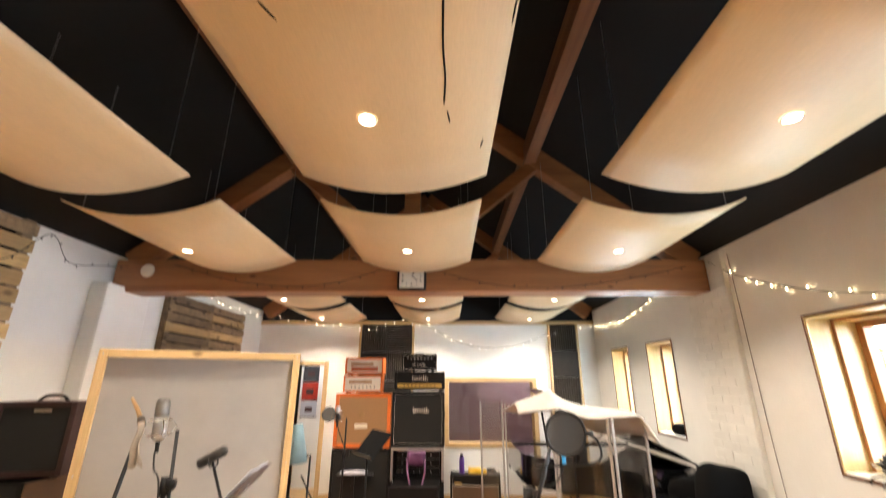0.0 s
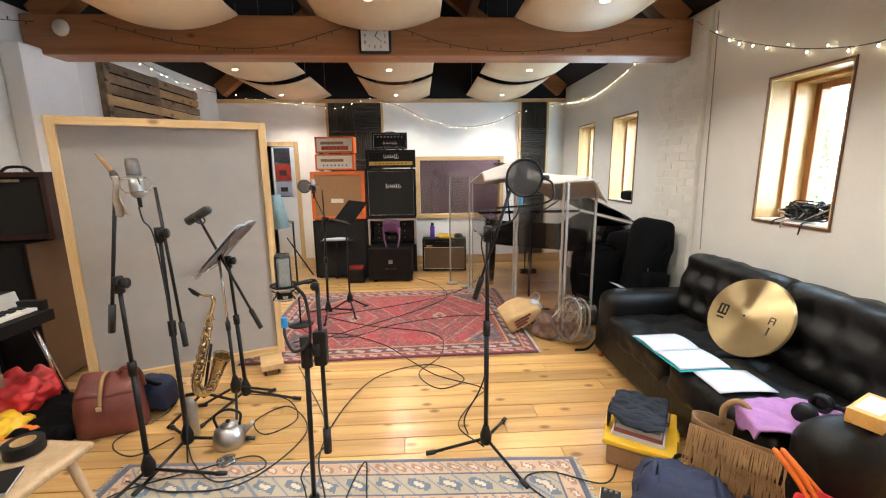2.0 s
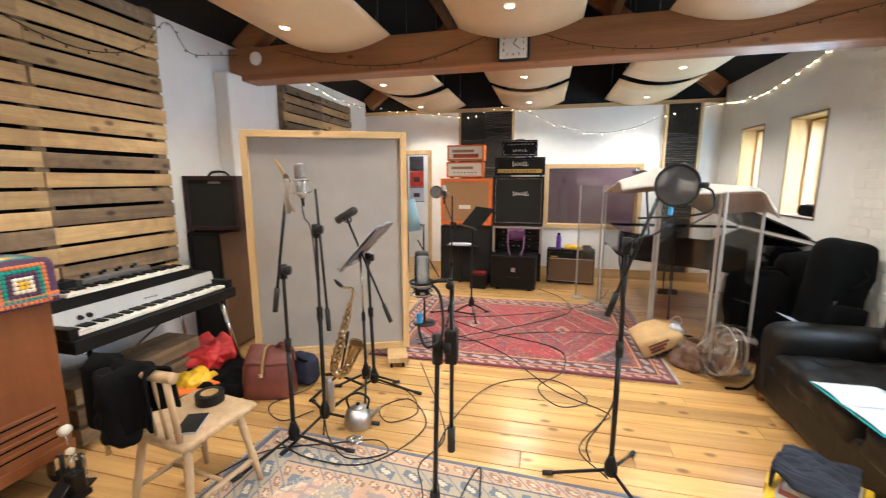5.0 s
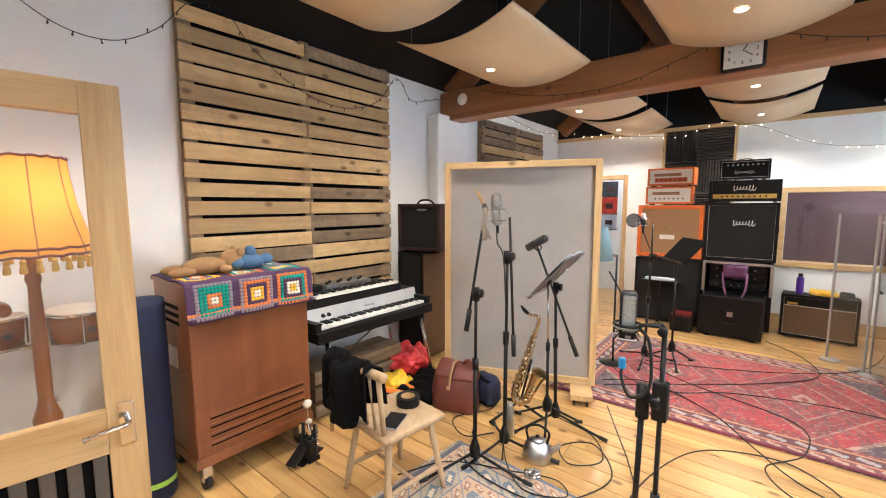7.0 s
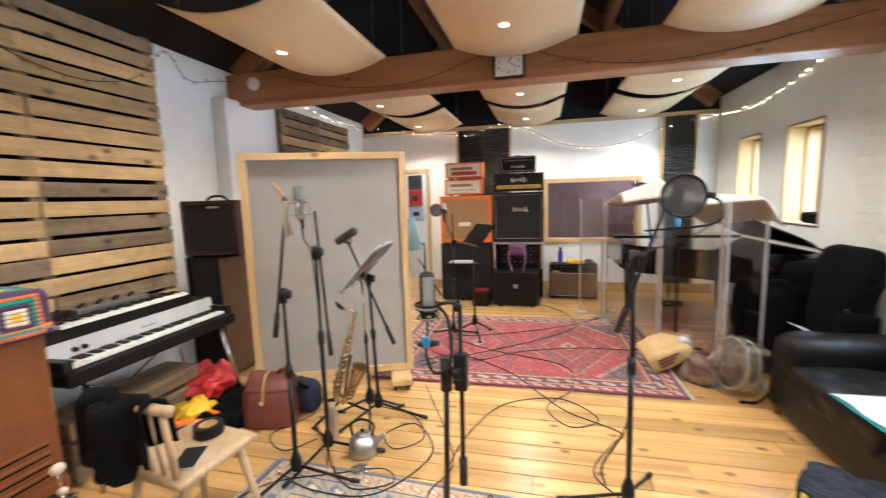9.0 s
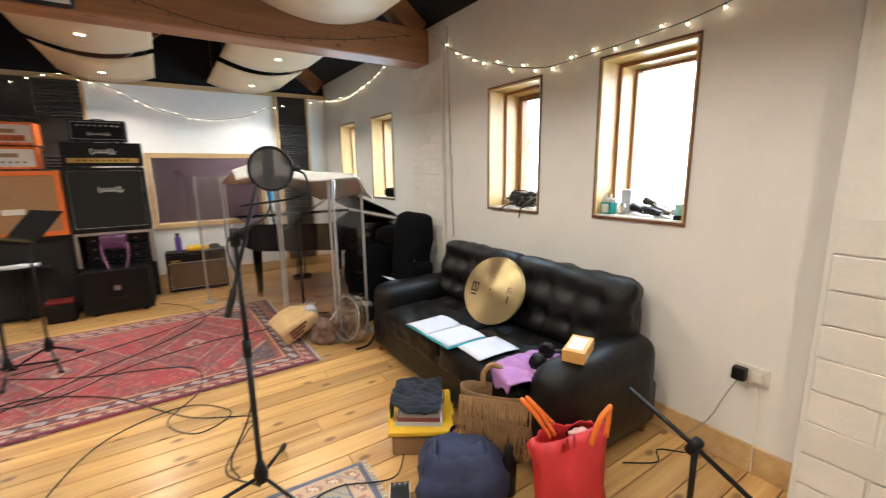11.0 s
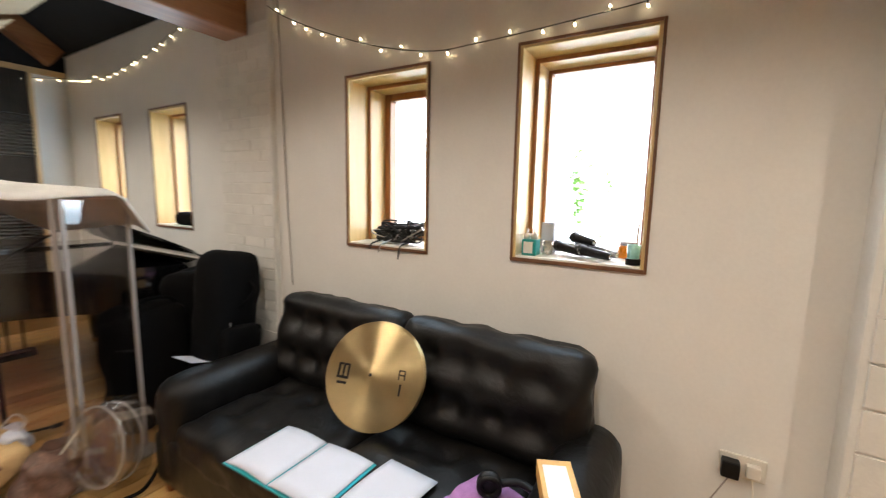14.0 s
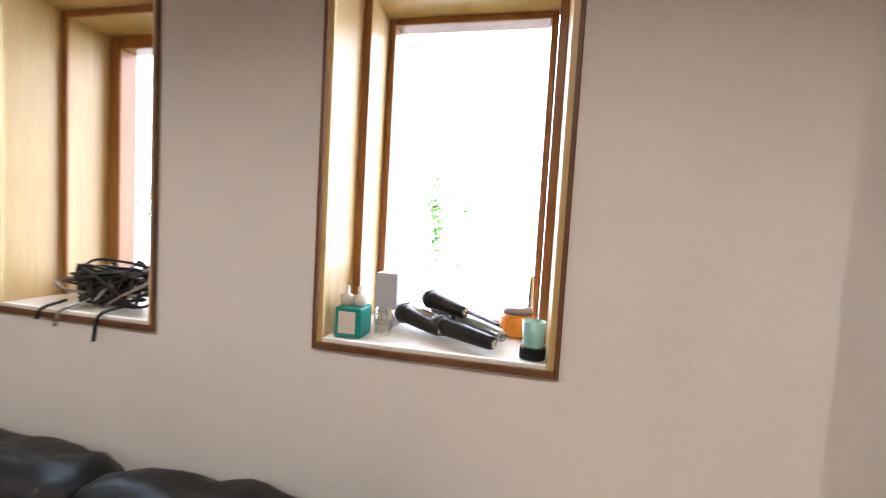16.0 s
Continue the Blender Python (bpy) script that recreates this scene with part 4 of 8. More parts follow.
# ---- rugs ----
def rug_material(name, W, Hh, bands, field, medal, spandrel, fleck, n_medal=2):
    """Knotted rug: banded border with repeated motifs, a field with stepped lozenges, dark corners and small flecks."""
    m, nt, b, add, link = node_tools(name)

    def f(op, a, c=None):
        nd = add("ShaderNodeMath", operation=op)
        for k, v in enumerate((a, c)):
            if v is None:
                continue
            if isinstance(v, (int, float)):
                nd.inputs[k].default_value = v
            else:
                link(v, nd.inputs[k])
        return nd.outputs[0]

    def mix(fac, a, c):
        nd = add("ShaderNodeMix", data_type="RGBA")
        link(fac, nd.inputs[0])
        for k, v in ((6, a), (7, c)):
            if isinstance(v, tuple):
                nd.inputs[k].default_value = (*v, 1)
            else:
                link(v, nd.inputs[k])
        return nd.outputs[2]

    tc = add("ShaderNodeTexCoord")
    snap = add("ShaderNodeVectorMath", operation="SNAP")
    snap.inputs[1].default_value = (0.011, 0.011, 0.011)
    link(tc.outputs["Object"], snap.inputs[0])
    sep = add("ShaderNodeSeparateXYZ")
    link(snap.outputs[0], sep.inputs[0])
    x, y = sep.outputs[0], sep.outputs[1]
    ax, ay = f("ABSOLUTE", x), f("ABSOLUTE", y)
    ex, ey = f("SUBTRACT", W / 2, ax), f("SUBTRACT", Hh / 2, ay)
    d = f("MINIMUM", ex, ey)
    # field: lozenges along x
    pitch = (W - 0.7) / n_medal
    px = f("SUBTRACT", f("MODULO", f("ADD", x, pitch * 20 + (pitch / 2 if n_medal % 2 else 0)), pitch), pitch / 2)
    loz = f("ADD", f("DIVIDE", f("ABSOLUTE", px), pitch * 0.5), f("DIVIDE", ay, Hh * 0.36))
    col = mix(f("LESS_THAN", loz, 1.0), field, medal)
    col = mix(f("LESS_THAN", f("ABSOLUTE", f("SUBTRACT", loz, 1.0)), 0.014), col, fleck)
    col = mix(f("LESS_THAN", loz, 0.55), col, field)
    col = mix(f("LESS_THAN", f("ABSOLUTE", f("SUBTRACT", loz, 0.55)), 0.018), col, fleck)
    col = mix(f("LESS_THAN", loz, 0.24), col, medal)
    col = mix(f("LESS_THAN", f("ABSOLUTE", f("SUBTRACT", loz, 0.13)), 0.05), col, fleck)
    sp = f("ADD", f("DIVIDE", ex, W * 0.34), f("DIVIDE", ey, Hh * 0.50))
    col = mix(f("LESS_THAN", sp, 1.0), col, spandrel)
    col = mix(f("LESS_THAN", f("ABSOLUTE", f("SUBTRACT", sp, 1.0)), 0.025), col, fleck)
    # flecks: small knotted flowers
    vo = add("ShaderNodeTexVoronoi", i_Scale=24.0)
    vo.distance = "MANHATTAN"
    link(snap.outputs[0], vo.inputs["Vector"])
    wn = add("ShaderNodeTexNoise", i_Scale=3.0)
    link(snap.outputs[0], wn.inputs["Vector"])
    dots = f("MULTIPLY", f("LESS_THAN", vo.outputs["Distance"], 0.28), f("GREATER_THAN", wn.outputs[0], 0.42))
    col = mix(f("MULTIPLY", dots, 0.75), col, fleck)
    vo3 = add("ShaderNodeTexVoronoi", i_Scale=9.0)
    vo3.distance = "CHEBYCHEV"
    link(snap.outputs[0], vo3.inputs["Vector"])
    ring = f("LESS_THAN", f("ABSOLUTE", f("SUBTRACT", vo3.outputs["Distance"], 0.33)), 0.07)
    col = mix(f("MULTIPLY", ring, 0.55), col, spandrel)
    vo4 = add("ShaderNodeTexVoronoi", i_Scale=15.0)
    vo4.distance = "MANHATTAN"
    link(snap.outputs[0], vo4.inputs["Vector"])
    band = f("LESS_THAN", f("ABSOLUTE", f("SUBTRACT", vo4.outputs["Distance"], 0.52)), 0.06)
    col = mix(f("MULTIPLY", band, 0.5), col, fleck)
    core = f("LESS_THAN", vo4.outputs["Distance"], 0.16)
    col = mix(f("MULTIPLY", core, 0.7), col, spandrel)
    # border bands with repeated motifs
    along = f("ADD", x, y)
    for k, (a, c, base, motif, rep) in enumerate(bands):
        inside = f("MULTIPLY", f("GREATER_THAN", d, a), f("LESS_THAN", d, c))
        if motif:
            u = f("ABSOLUTE", f("SUBTRACT", f("FRACT", f("DIVIDE", f("ADD", along, 20.0), rep)), 0.5))
            v = f("ABSOLUTE", f("DIVIDE", f("SUBTRACT", d, (a + c) / 2), (c - a)))
            tile = mix(f("LESS_THAN", f("ADD", u, v), 0.40), base, motif)
            tile = mix(f("LESS_THAN", f("ADD", u, v), 0.20), tile, fleck)
            tile = mix(f("GREATER_THAN", u, 0.46), tile, spandrel)
        else:
            tile = base
        col = mix(inside, col, tile)
    n2 = add("ShaderNodeTexNoise", i_Scale=4.0, i_Detail=4.0)
    link(tc.outputs["Object"], n2.inputs["Vector"])
    n3 = add("ShaderNodeTexNoise", i_Scale=260.0)
    link(tc.outputs["Object"], n3.inputs["Vector"])
    hs = add("ShaderNodeHueSaturation")
    link(col, hs.inputs["Color"])
    link(f("ADD", 0.45, f("ADD", f("MULTIPLY", n2.outputs[0], 0.6), f("MULTIPLY", n3.outputs[0], 0.5))), hs.inputs["Value"])
    link(hs.outputs[0], b.inputs["Base Color"])
    b.inputs["Roughness"].default_value = 0.95
    b.inputs["Sheen Weight"].default_value = 0.2
    bp = add("ShaderNodeBump", i_Strength=0.6, i_Distance=0.003)
    link(n3.outputs[0], bp.inputs["Height"])
    link(bp.outputs[0], b.inputs["Normal"])
    return m


def rug(label, at, W, Hh, material, seed):
    r = thing("rug", label, "rug", at)

    def surf(u, v):
        x, y = (u - 0.5) * W, (v - 0.5) * Hh
        return Vector((x + 0.006 * noise.noise((y * 3, seed, 0)), y + 0.006 * noise.noise((x * 3, seed, 5)), 0.009 + 0.004 * noise.noise((x * 2.5, y * 2.5, seed))))
    part("carpet", sheet(60, 44, surf, 0.006), material, r, smooth=True)
    fr = bmesh.new()
    k = 0
    while k * 0.014 < Hh:
        y = -Hh / 2 + k * 0.014
        for s in (-1, 1):
            tube([(s * W / 2, y, 0.008), (s * (W / 2 + 0.03), y + random.uniform(-0.012, 0.012), 0.003)], 0.003, 4, fr)
        k += 1
    tagged(part("fringe", fr, CANVAS, r), "short cream fringe", kind="stuff")
    return r


RED = (0.33, 0.024, 0.03)
RUG1 = rug_material("red_rug_pile", 2.6, 2.05, [(0.0, 0.03, (0.14, 0.02, 0.04), None, 1), (0.03, 0.10, (0.20, 0.045, 0.055), (0.45, 0.30, 0.22), 0.11), (0.10, 0.115, (0.45, 0.2, 0.1), None, 1), (0.115, 0.215, (0.11, 0.022, 0.028), (0.32, 0.33, 0.36), 0.15), (0.215, 0.235, (0.5, 0.24, 0.12), None, 1), (0.235, 0.28, (0.26, 0.05, 0.035), (0.12, 0.04, 0.05), 0.07)], RED, (0.25, 0.026, 0.03), (0.07, 0.045, 0.06), (0.40, 0.26, 0.20), 2)
rug("large red patterned Persian rug on the floorboards", pose(-0.30, 4.33, 0.001, 0, 0, 1.0), 2.6, 2.05, RUG1, 1)
RUG2 = rug_material("beige_rug_pile", 2.5, 1.7, [(0.0, 0.03, (0.07, 0.08, 0.13), None, 1), (0.03, 0.12, (0.46, 0.32, 0.21), (0.30, 0.17, 0.12), 0.10), (0.12, 0.13, (0.10, 0.10, 0.14), None, 1), (0.13, 0.26, (0.36, 0.30, 0.22), (0.12, 0.15, 0.20), 0.16), (0.26, 0.27, (0.10, 0.10, 0.14), None, 1), (0.27, 0.35, (0.48, 0.33, 0.22), (0.28, 0.16, 0.12), 0.09)], (0.48, 0.30, 0.22), (0.34, 0.28, 0.22), (0.16, 0.19, 0.24), (0.55, 0.45, 0.33), 3)
rug("worn beige and blue kilim rug with tile border", pose(-0.47, 1.18, 0.001, 0, 0, -2.6), 2.5, 1.7, RUG2, 2)

# ---- tone cabinet with crochet blanket ----
LS = Matrix.Translation((-2.47, 0.738, 0)) @ Matrix.Rotation(math.pi / 2, 4, "Z")
# local: x along the front (world +y), y away from the room (world -x)
tone = thing("tone_cabinet", "mahogany organ speaker cabinet on castors with louvred base", "speaker cabinet", LS)
TW, TD, TZ0, TZ1 = 0.71, 0.52, 0.165, 1.175
part("body", one((0, 0.012, TZ0 + 0.06), (TW, TD, TZ1), 0.006), MAHOGANY, tone)
part("top", one((-0.012, -0.004, TZ1), (TW + 0.012, TD + 0.01, TZ1 + 0.025), 0.008), MAHOGANY, tone)
part("plinth", one((-0.008, -0.002, TZ0), (TW + 0.008, TD + 0.004, TZ0 + 0.06), 0.006), MAHOGANY, tone)
part("front_panel", one((0.004, 0.004, TZ0 + 0.062), (TW - 0.004, 0.0115, TZ1 - 0.004), 0.002), MAHOGANY, tone)
# Slots are solid black strips, the shade of the openings put in as colour.
for k in range(4):
    part("louvre_slot", one((0.075, 0.0015, TZ0 + 0.108 + 0.052 * k), (TW - 0.055, 0.0125, TZ0 + 0.117 + 0.052 * k), 0.001), BLACK_CLOTH, tone)
    part("louvre", one((0.07, -0.001, TZ0 + 0.1175 + 0.052 * k), (TW - 0.05, 0.010, TZ0 + 0.135 + 0.052 * k), 0.004), MAHOGANY, tone)
for k in range(3):
    part("side_slot", one((-0.002, 0.14, TZ1 - 0.22 + 0.045 * k), (0.002, TD - 0.08, TZ1 - 0.20 + 0.045 * k), 0), BLACK_CLOTH, tone)
part("socket_plate", one((-0.006, 0.2, 0.70), (0.002, 0.32, 0.82), 0.003), CREAM, tone, "cream socket plate")
for x in (0.06, TW - 0.06):
    for y in (0.07, TD - 0.07):
        c = part("castor", lathe([(0.0, -0.016), (0.042, -0.018), (0.047, 0), (0.042, 0.018), (0, 0.018)], 18, Matrix.Translation((x, y, 0.048)) @ Matrix.Rotation(math.pi / 2, 4, "Y")), RUBBER, tone, smooth=True)
        part("castor_fork", one((x - 0.026, y - 0.03, 0.05), (x + 0.026, y + 0.03, 0.165), 0.006), CHROME, c, "chrome castor fork")

# crochet granny squares: yarn rows as rings of small stitches
YARN = [surface("yarn_" + n, c, 0.95, var=0.2, scale=60, fine=300, bump=0.6) for n, c in (("plum", (0.09, 0.04, 0.10)), ("teal", (0.01, 0.32, 0.24)), ("orange", (0.75, 0.22, 0.06)), ("yellow", (0.90, 0.52, 0.03)), ("cream", (0.85, 0.76, 0.62)), ("blue", (0.06, 0.16, 0.30)), ("grey", (0.30, 0.24, 0.28)))]
blanket = thing("crochet_blanket", "multicoloured crochet blanket of granny squares with plum edging over the cabinet", "blanket", LS)
ST = mesh_of(soft(0.021, 0.010, 0.019, 0.005, 2), "stitch", True)


def drape(u, v):
    """The blanket over the cabinet: u along the front, v from the back edge over the top and down the front."""
    top_y, top_z = TD - 0.05, TZ1 + 0.032
    fold = 0.008 * math.sin(u * 23) + 0.006 * math.sin(u * 9 + 1)
    if v < 0.44:
        return Vector((u, top_y - v, top_z + 0.004 * math.sin(u * 30 + v * 20)))
    a = v - 0.44
    q = min(1.0, a / 0.06)
    return Vector((u + 0.01 * a, 0.03 - 0.045 * math.sin(q * math.pi / 2) - a * 0.04 - fold * min(1, a * 6), top_z - 0.035 * (1 - math.cos(q * math.pi / 2)) - max(0, a - 0.06)))


HANG = 0.20
part("ground_knit", sheet(50, 46, lambda u, v: drape(-0.02 + u * (TW + 0.04), v * (0.46 + HANG + 0.02)), 0.006), YARN[0], blanket, smooth=True)
SQ = 0.2
for sq, (cu, rings) in enumerate(((0.12, (4, 2, 1, 1, 6)), (0.36, (4, 3, 0, 2, 6)), (0.59, (3, 4, 0, 1, 2)))):
    for ring, ci in enumerate(rings):
        bm = bmesh.new()
        r = 0.010 + ring * 0.020
        n = 4 + ring * 8
        for k in range(n):
            a = 4 * k / n
            s, t = int(a), (a % 1) * 2 - 1
            du, dv = ((t * r, -r), (r, t * r), (-t * r, r), (-r, -t * r))[s]
            p = drape(cu + du, 0.44 + 0.03 + HANG / 2 + dv) + Vector((0, -0.008, 0))
            tmp = ST.copy()
            tmp.transform(Matrix.Translation(p) @ Matrix.Rotation(random.uniform(-0.5, 0.5), 4, "Y"))
            bm.from_mesh(tmp)
            bpy.data.meshes.remove(tmp)
        tagged(part("yarn_round", bm, YARN[ci], blanket, smooth=True), kind="stuff")
for cu, cv, rings in ((0.10, 0.11, (3, 1, 2, 5)), (0.35, 0.12, (4, 5, 3, 1)), (0.60, 0.11, (2, 4, 1, 6)), (0.10, 0.33, (4, 2, 5, 3)), (0.35, 0.33, (3, 4, 1, 2)), (0.60, 0.33, (4, 3, 6, 1))):
    for ring, ci in enumerate(rings):
        bm = bmesh.new()
        r, n = 0.012 + ring * 0.024, 4 + ring * 8
        for k in range(n):
            a = 4 * k / n
            s, t = int(a), (a % 1) * 2 - 1
            du, dv = ((t * r, -r), (r, t * r), (-t * r, r), (-r, -t * r))[s]
            tmp = ST.copy()
            tmp.transform(Matrix.Translation(drape(cu + du, cv + dv) + Vector((0, 0, 0.006))) @ Matrix.Rotation(math.pi / 2, 4, "X"))
            bm.from_mesh(tmp)
            bpy.data.meshes.remove(tmp)
        tagged(part("yarn_round", bm, YARN[ci], blanket, smooth=True), kind="stuff")
for k, ci in enumerate((2, 6, 0)):
    bm = bmesh.new()
    for q in range(44):
        tmp = ST.copy()
        tmp.transform(Matrix.Translation(drape(-0.01 + q * (TW + 0.02) / 43, 0.44 + HANG - 0.005 + 0.012 * k) + Vector((0, -0.007, 0))))
        bm.from_mesh(tmp)
        bpy.data.meshes.remove(tmp)
    part("edging", bm, YARN[ci], blanket, smooth=True)


def plush(name, label, at, body, rows, extra=()):
    """A plain soft toy in one mesh."""
    bm = bmesh.new()
    for (x, y, z), (sx, sy, sz) in rows:
        bmesh.ops.create_uvsphere(bm, u_segments=14, v_segments=9, radius=1, matrix=Matrix.Translation((x, y, z)) @ Matrix.Diagonal((sx, sy, sz, 1)))
    for v in bm.verts:
        v.co += v.co.normalized() * 0.006 * noise.noise(v.co * 40)
    ob = part(name, bm, body, None, smooth=True, at=at)
    return tagged(ob, label, "soft toy")


TOP = TZ1 + 0.04
plush("soft_toy", "tan plush toy lying on the crochet blanket", LS @ pose(0.18, 0.22, TOP), SUEDE, [((0, 0, 0.05), (0.13, 0.07, 0.05)), ((0.15, 0, 0.075), (0.065, 0.06, 0.06)), ((0.19, 0.05, 0.12), (0.025, 0.015, 0.03)), ((0.19, -0.05, 0.12), (0.025, 0.015, 0.03)), ((-0.14, -0.06, 0.03), (0.07, 0.03, 0.03)), ((-0.14, 0.06, 0.03), (0.07, 0.03, 0.03)), ((0.08, -0.09, 0.03), (0.03, 0.06, 0.025))])
plush("soft_toy", "small blue plush figure sitting on the crochet blanket", LS @ pose(0.44, 0.20, TOP), surface("blue_plush", (0.10, 0.20, 0.36), 0.95, var=0.2, fine=300, bump=0.5), [((0, 0, 0.05), (0.09, 0.05, 0.05)), ((0.0, 0, 0.115), (0.035, 0.032, 0.035)), ((0.10, -0.01, 0.06), (0.04, 0.03, 0.035)), ((-0.09, -0.02, 0.05), (0.04, 0.03, 0.03))])

# ---- electric piano with a synth on top, against the pallet wall ----
EP = Matrix.Translation((-2.47, 1.52, 0)) @ Matrix.Rotation(math.pi / 2, 4, "Z")


def keyboard(bm_w, bm_b, x0, y0, z, n, kw=0.0225, deep=0.14):
    black = {1, 3, 6, 8, 10}
    i = 0
    for k in range(n):
        note = [0, 2, 4, 5, 7, 9, 11][k % 7]
        box(bm_w, (x0 + k * kw + 0.0008, y0, z - 0.018), (x0 + (k + 1) * kw - 0.0008, y0 + deep, z), 0)
        if note + 1 in black and k < n - 1:
            box(bm_b, (x0 + (k + 1) * kw - 0.006, y0 + deep * 0.36, z - 0.005), (x0 + (k + 1) * kw + 0.006, y0 + deep, z + 0.011), 0)


ep = thing("electric_piano", "black stage piano with silver rail on splayed chrome legs", "piano", EP)
part("case", box(box(bmesh.new(), (0, 0.0, 0.66), (1.2, 0.54, 0.735), 0.008), (0, 0.22, 0.736), (1.2, 0.54, 0.86), 0.01), BLACK_TOLEX, ep)
for x in (0.0, 1.15):
    part("cheek", one((x, 0.03, 0.736), (x + 0.05, 0.22, 0.80), 0.006), BLACK_PLASTIC, ep)
part("name_rail", box(bmesh.new(), (0.02, -0.012, 0.0), (1.18, 0.0, 0.10), 0.003, Matrix.Translation((0, 0.192, 0.765)) @ Matrix.Rotation(radians(-14), 4, "X")), surface("satin_silver", (0.58, 0.58, 0.57), 0.45, metal=0.35, var=0.08), ep, "silver name rail")
kw, kb = bmesh.new(), bmesh.new()
keyboard(kw, kb, 0.055, 0.05, 0.762, 48, 0.0226, 0.145)
tagged(part("white_keys", kw, IVORY, ep), kind="stuff")
tagged(part("black_keys", kb, BLACK_PLASTIC, ep), kind="stuff")
part("badge", squiggle(0.1, 0.02, 6), BLACK_PLASTIC, ep, at=pose(0.62, 0.186, 0.805))
for q in range(2):
    part("knob", lathe([(0.016, 0), (0.013, 0.02)], 12, Matrix.Translation((0.17 + 0.05 * q, 0.192, 0.805)) @ Matrix.Rotation(math.pi / 2, 4, "X")), BLACK_PLASTIC, ep)
for x, dx in ((0.10, -0.02), (1.08, 0.12)):
    for y, dy in ((0.05, -0.06), (0.48, 0.03)):
        part("leg", tube([(x, y, 0.66), (x + dx, y + dy, 0.02)], 0.014, 10), CHROME, ep, smooth=True)
part("brace", tube([(0.1, 0.45, 0.12), (1.1, 0.45, 0.6)], 0.008, 8), CHROME, ep, smooth=True)
part("brace", tube([(0.1, 0.45, 0.6), (1.1, 0.45, 0.12)], 0.008, 8), CHROME, ep, smooth=True)
sy = thing("synthesizer", "slim black synthesizer keyboard resting on the stage piano", "keyboard", EP @ pose(0.02, 0.20, 0.862))
part("case", one((0, 0, 0), (0.98, 0.30, 0.075), 0.006), BLACK_PLASTIC, sy)
kw, kb = bmesh.new(), bmesh.new()
keyboard(kw, kb, 0.10, -0.012, 0.09, 37, 0.0226, 0.13)
tagged(part("white_keys", kw, IVORY, sy), kind="stuff")
tagged(part("black_keys", kb, BLACK_PLASTIC, sy), kind="stuff")
gm = thing("effects_unit", "grey tabletop controller on the synthesizer", "controller", EP @ pose(0.33, 0.36, 0.938))
part("case", box(bmesh.new(), (0, 0, 0), (0.46, 0.15, 0.045), 0.005), STEEL, gm)
for k in range(8):
    part("knob", lathe([(0.014, 0), (0.012, 0.02)], 10, Matrix.Translation((0.04 + 0.054 * k, 0.05 + 0.04 * (k % 2), 0.044))), BLACK_PLASTIC, gm)
for x, col, w in ((0.02, TEAL, 0.13), (0.17, BLACK_PLASTIC, 0.12)):
    pd = thing("effects_pedal", "small effects pedal on the synthesizer", "pedal", EP @ pose(x + 0.02, 0.38, 0.938))
    part("case", one((0, 0, 0), (w, 0.09, 0.05), 0.005), col if col != TEAL else surface("blue_enamel", (0.02, 0.12, 0.40), 0.4), pd)
    part("knob", lathe([(0.012, 0), (0.01, 0.018)], 10, Matrix.Translation((w / 2, 0.03, 0.049))), BLACK_PLASTIC, pd)

# ---- speakers beside the gobo ----
SK = Matrix.Translation((-3.015, 3.0, 0)) @ Matrix.Rotation(radians(2), 4, "Z")
bs = cabinet("bass_cabinet", "tall dark speaker cabinet standing by the wall", SK, 0.33, 0.46, 1.13, BLACK_TOLEX, GRILLE, None, handles=False)
part("side_board", one((0.1655, 0.012, 0.03), (0.176, 0.455, 1.12), 0.003), surface("brown_side", (0.15, 0.085, 0.045), 0.5), bs, "brown side panel")
cb = cabinet("combo_amp", "black combo amplifier on top of the tall cabinet", SK @ pose(0.075, 0.05, 1.132, 0, 0, 8), 0.50, 0.30, 0.50, surface("dark_red_tolex", (0.035, 0.012, 0.012), 0.5, scale=30, bump=0.3), GRILLE, None, "amplifier")
part("badge", one((-0.02, 0.006, 0.43), (0.09, 0.0155, 0.45), 0.002), STEEL, cb)
part("carry_strap", tube(spline([(-0.1, 0.15, 0.50), (-0.05, 0.15, 0.535), (0.05, 0.15, 0.535), (0.1, 0.15, 0.50)]), 0.011, 6), BLACK_PLASTIC, cb)

# ---- wooden chair with a black jacket, tape and bag ----
CH = Matrix.Translation((-1.70, 1.475, 0)) @ Matrix.Rotation(radians(173), 4, "Z")
chair = thing("wooden_chair", "worn pale beech kitchen chair", "chair", CH)
part("seat", soft(0.42, 0.42, 0.036, 0.016, 10, puff=-0.006, at=(0, 0, 0.44)), PALE_WOOD, chair, smooth=True)
for sx in (-1, 1):
    for sy in (-1, 1):
        prof = [(0.013, 0), (0.016, 0.08), (0.021, 0.17), (0.016, 0.2), (0.02, 0.28), (0.018, 0.42)]
        top, foot = Vector((sx * 0.14, sy * 0.14, 0.43)), Vector((sx * 0.2, sy * 0.2, 0))
        part("leg", tube([foot.lerp(top, z / 0.42) for _, z in prof], [r for r, _ in prof], 12), PALE_WOOD, chair, smooth=True)
for sx in (-1, 1):
    part("stretcher", tube([(sx * 0.182, -0.182, 0.14), (sx * 0.178, 0, 0.14), (sx * 0.182, 0.182, 0.14)], [0.010, 0.014, 0.010], 10), PALE_WOOD, chair, smooth=True)
part("stretcher", tube([(-0.178, 0, 0.14), (0.178, 0, 0.14)], 0.011, 10), PALE_WOOD, chair, smooth=True)
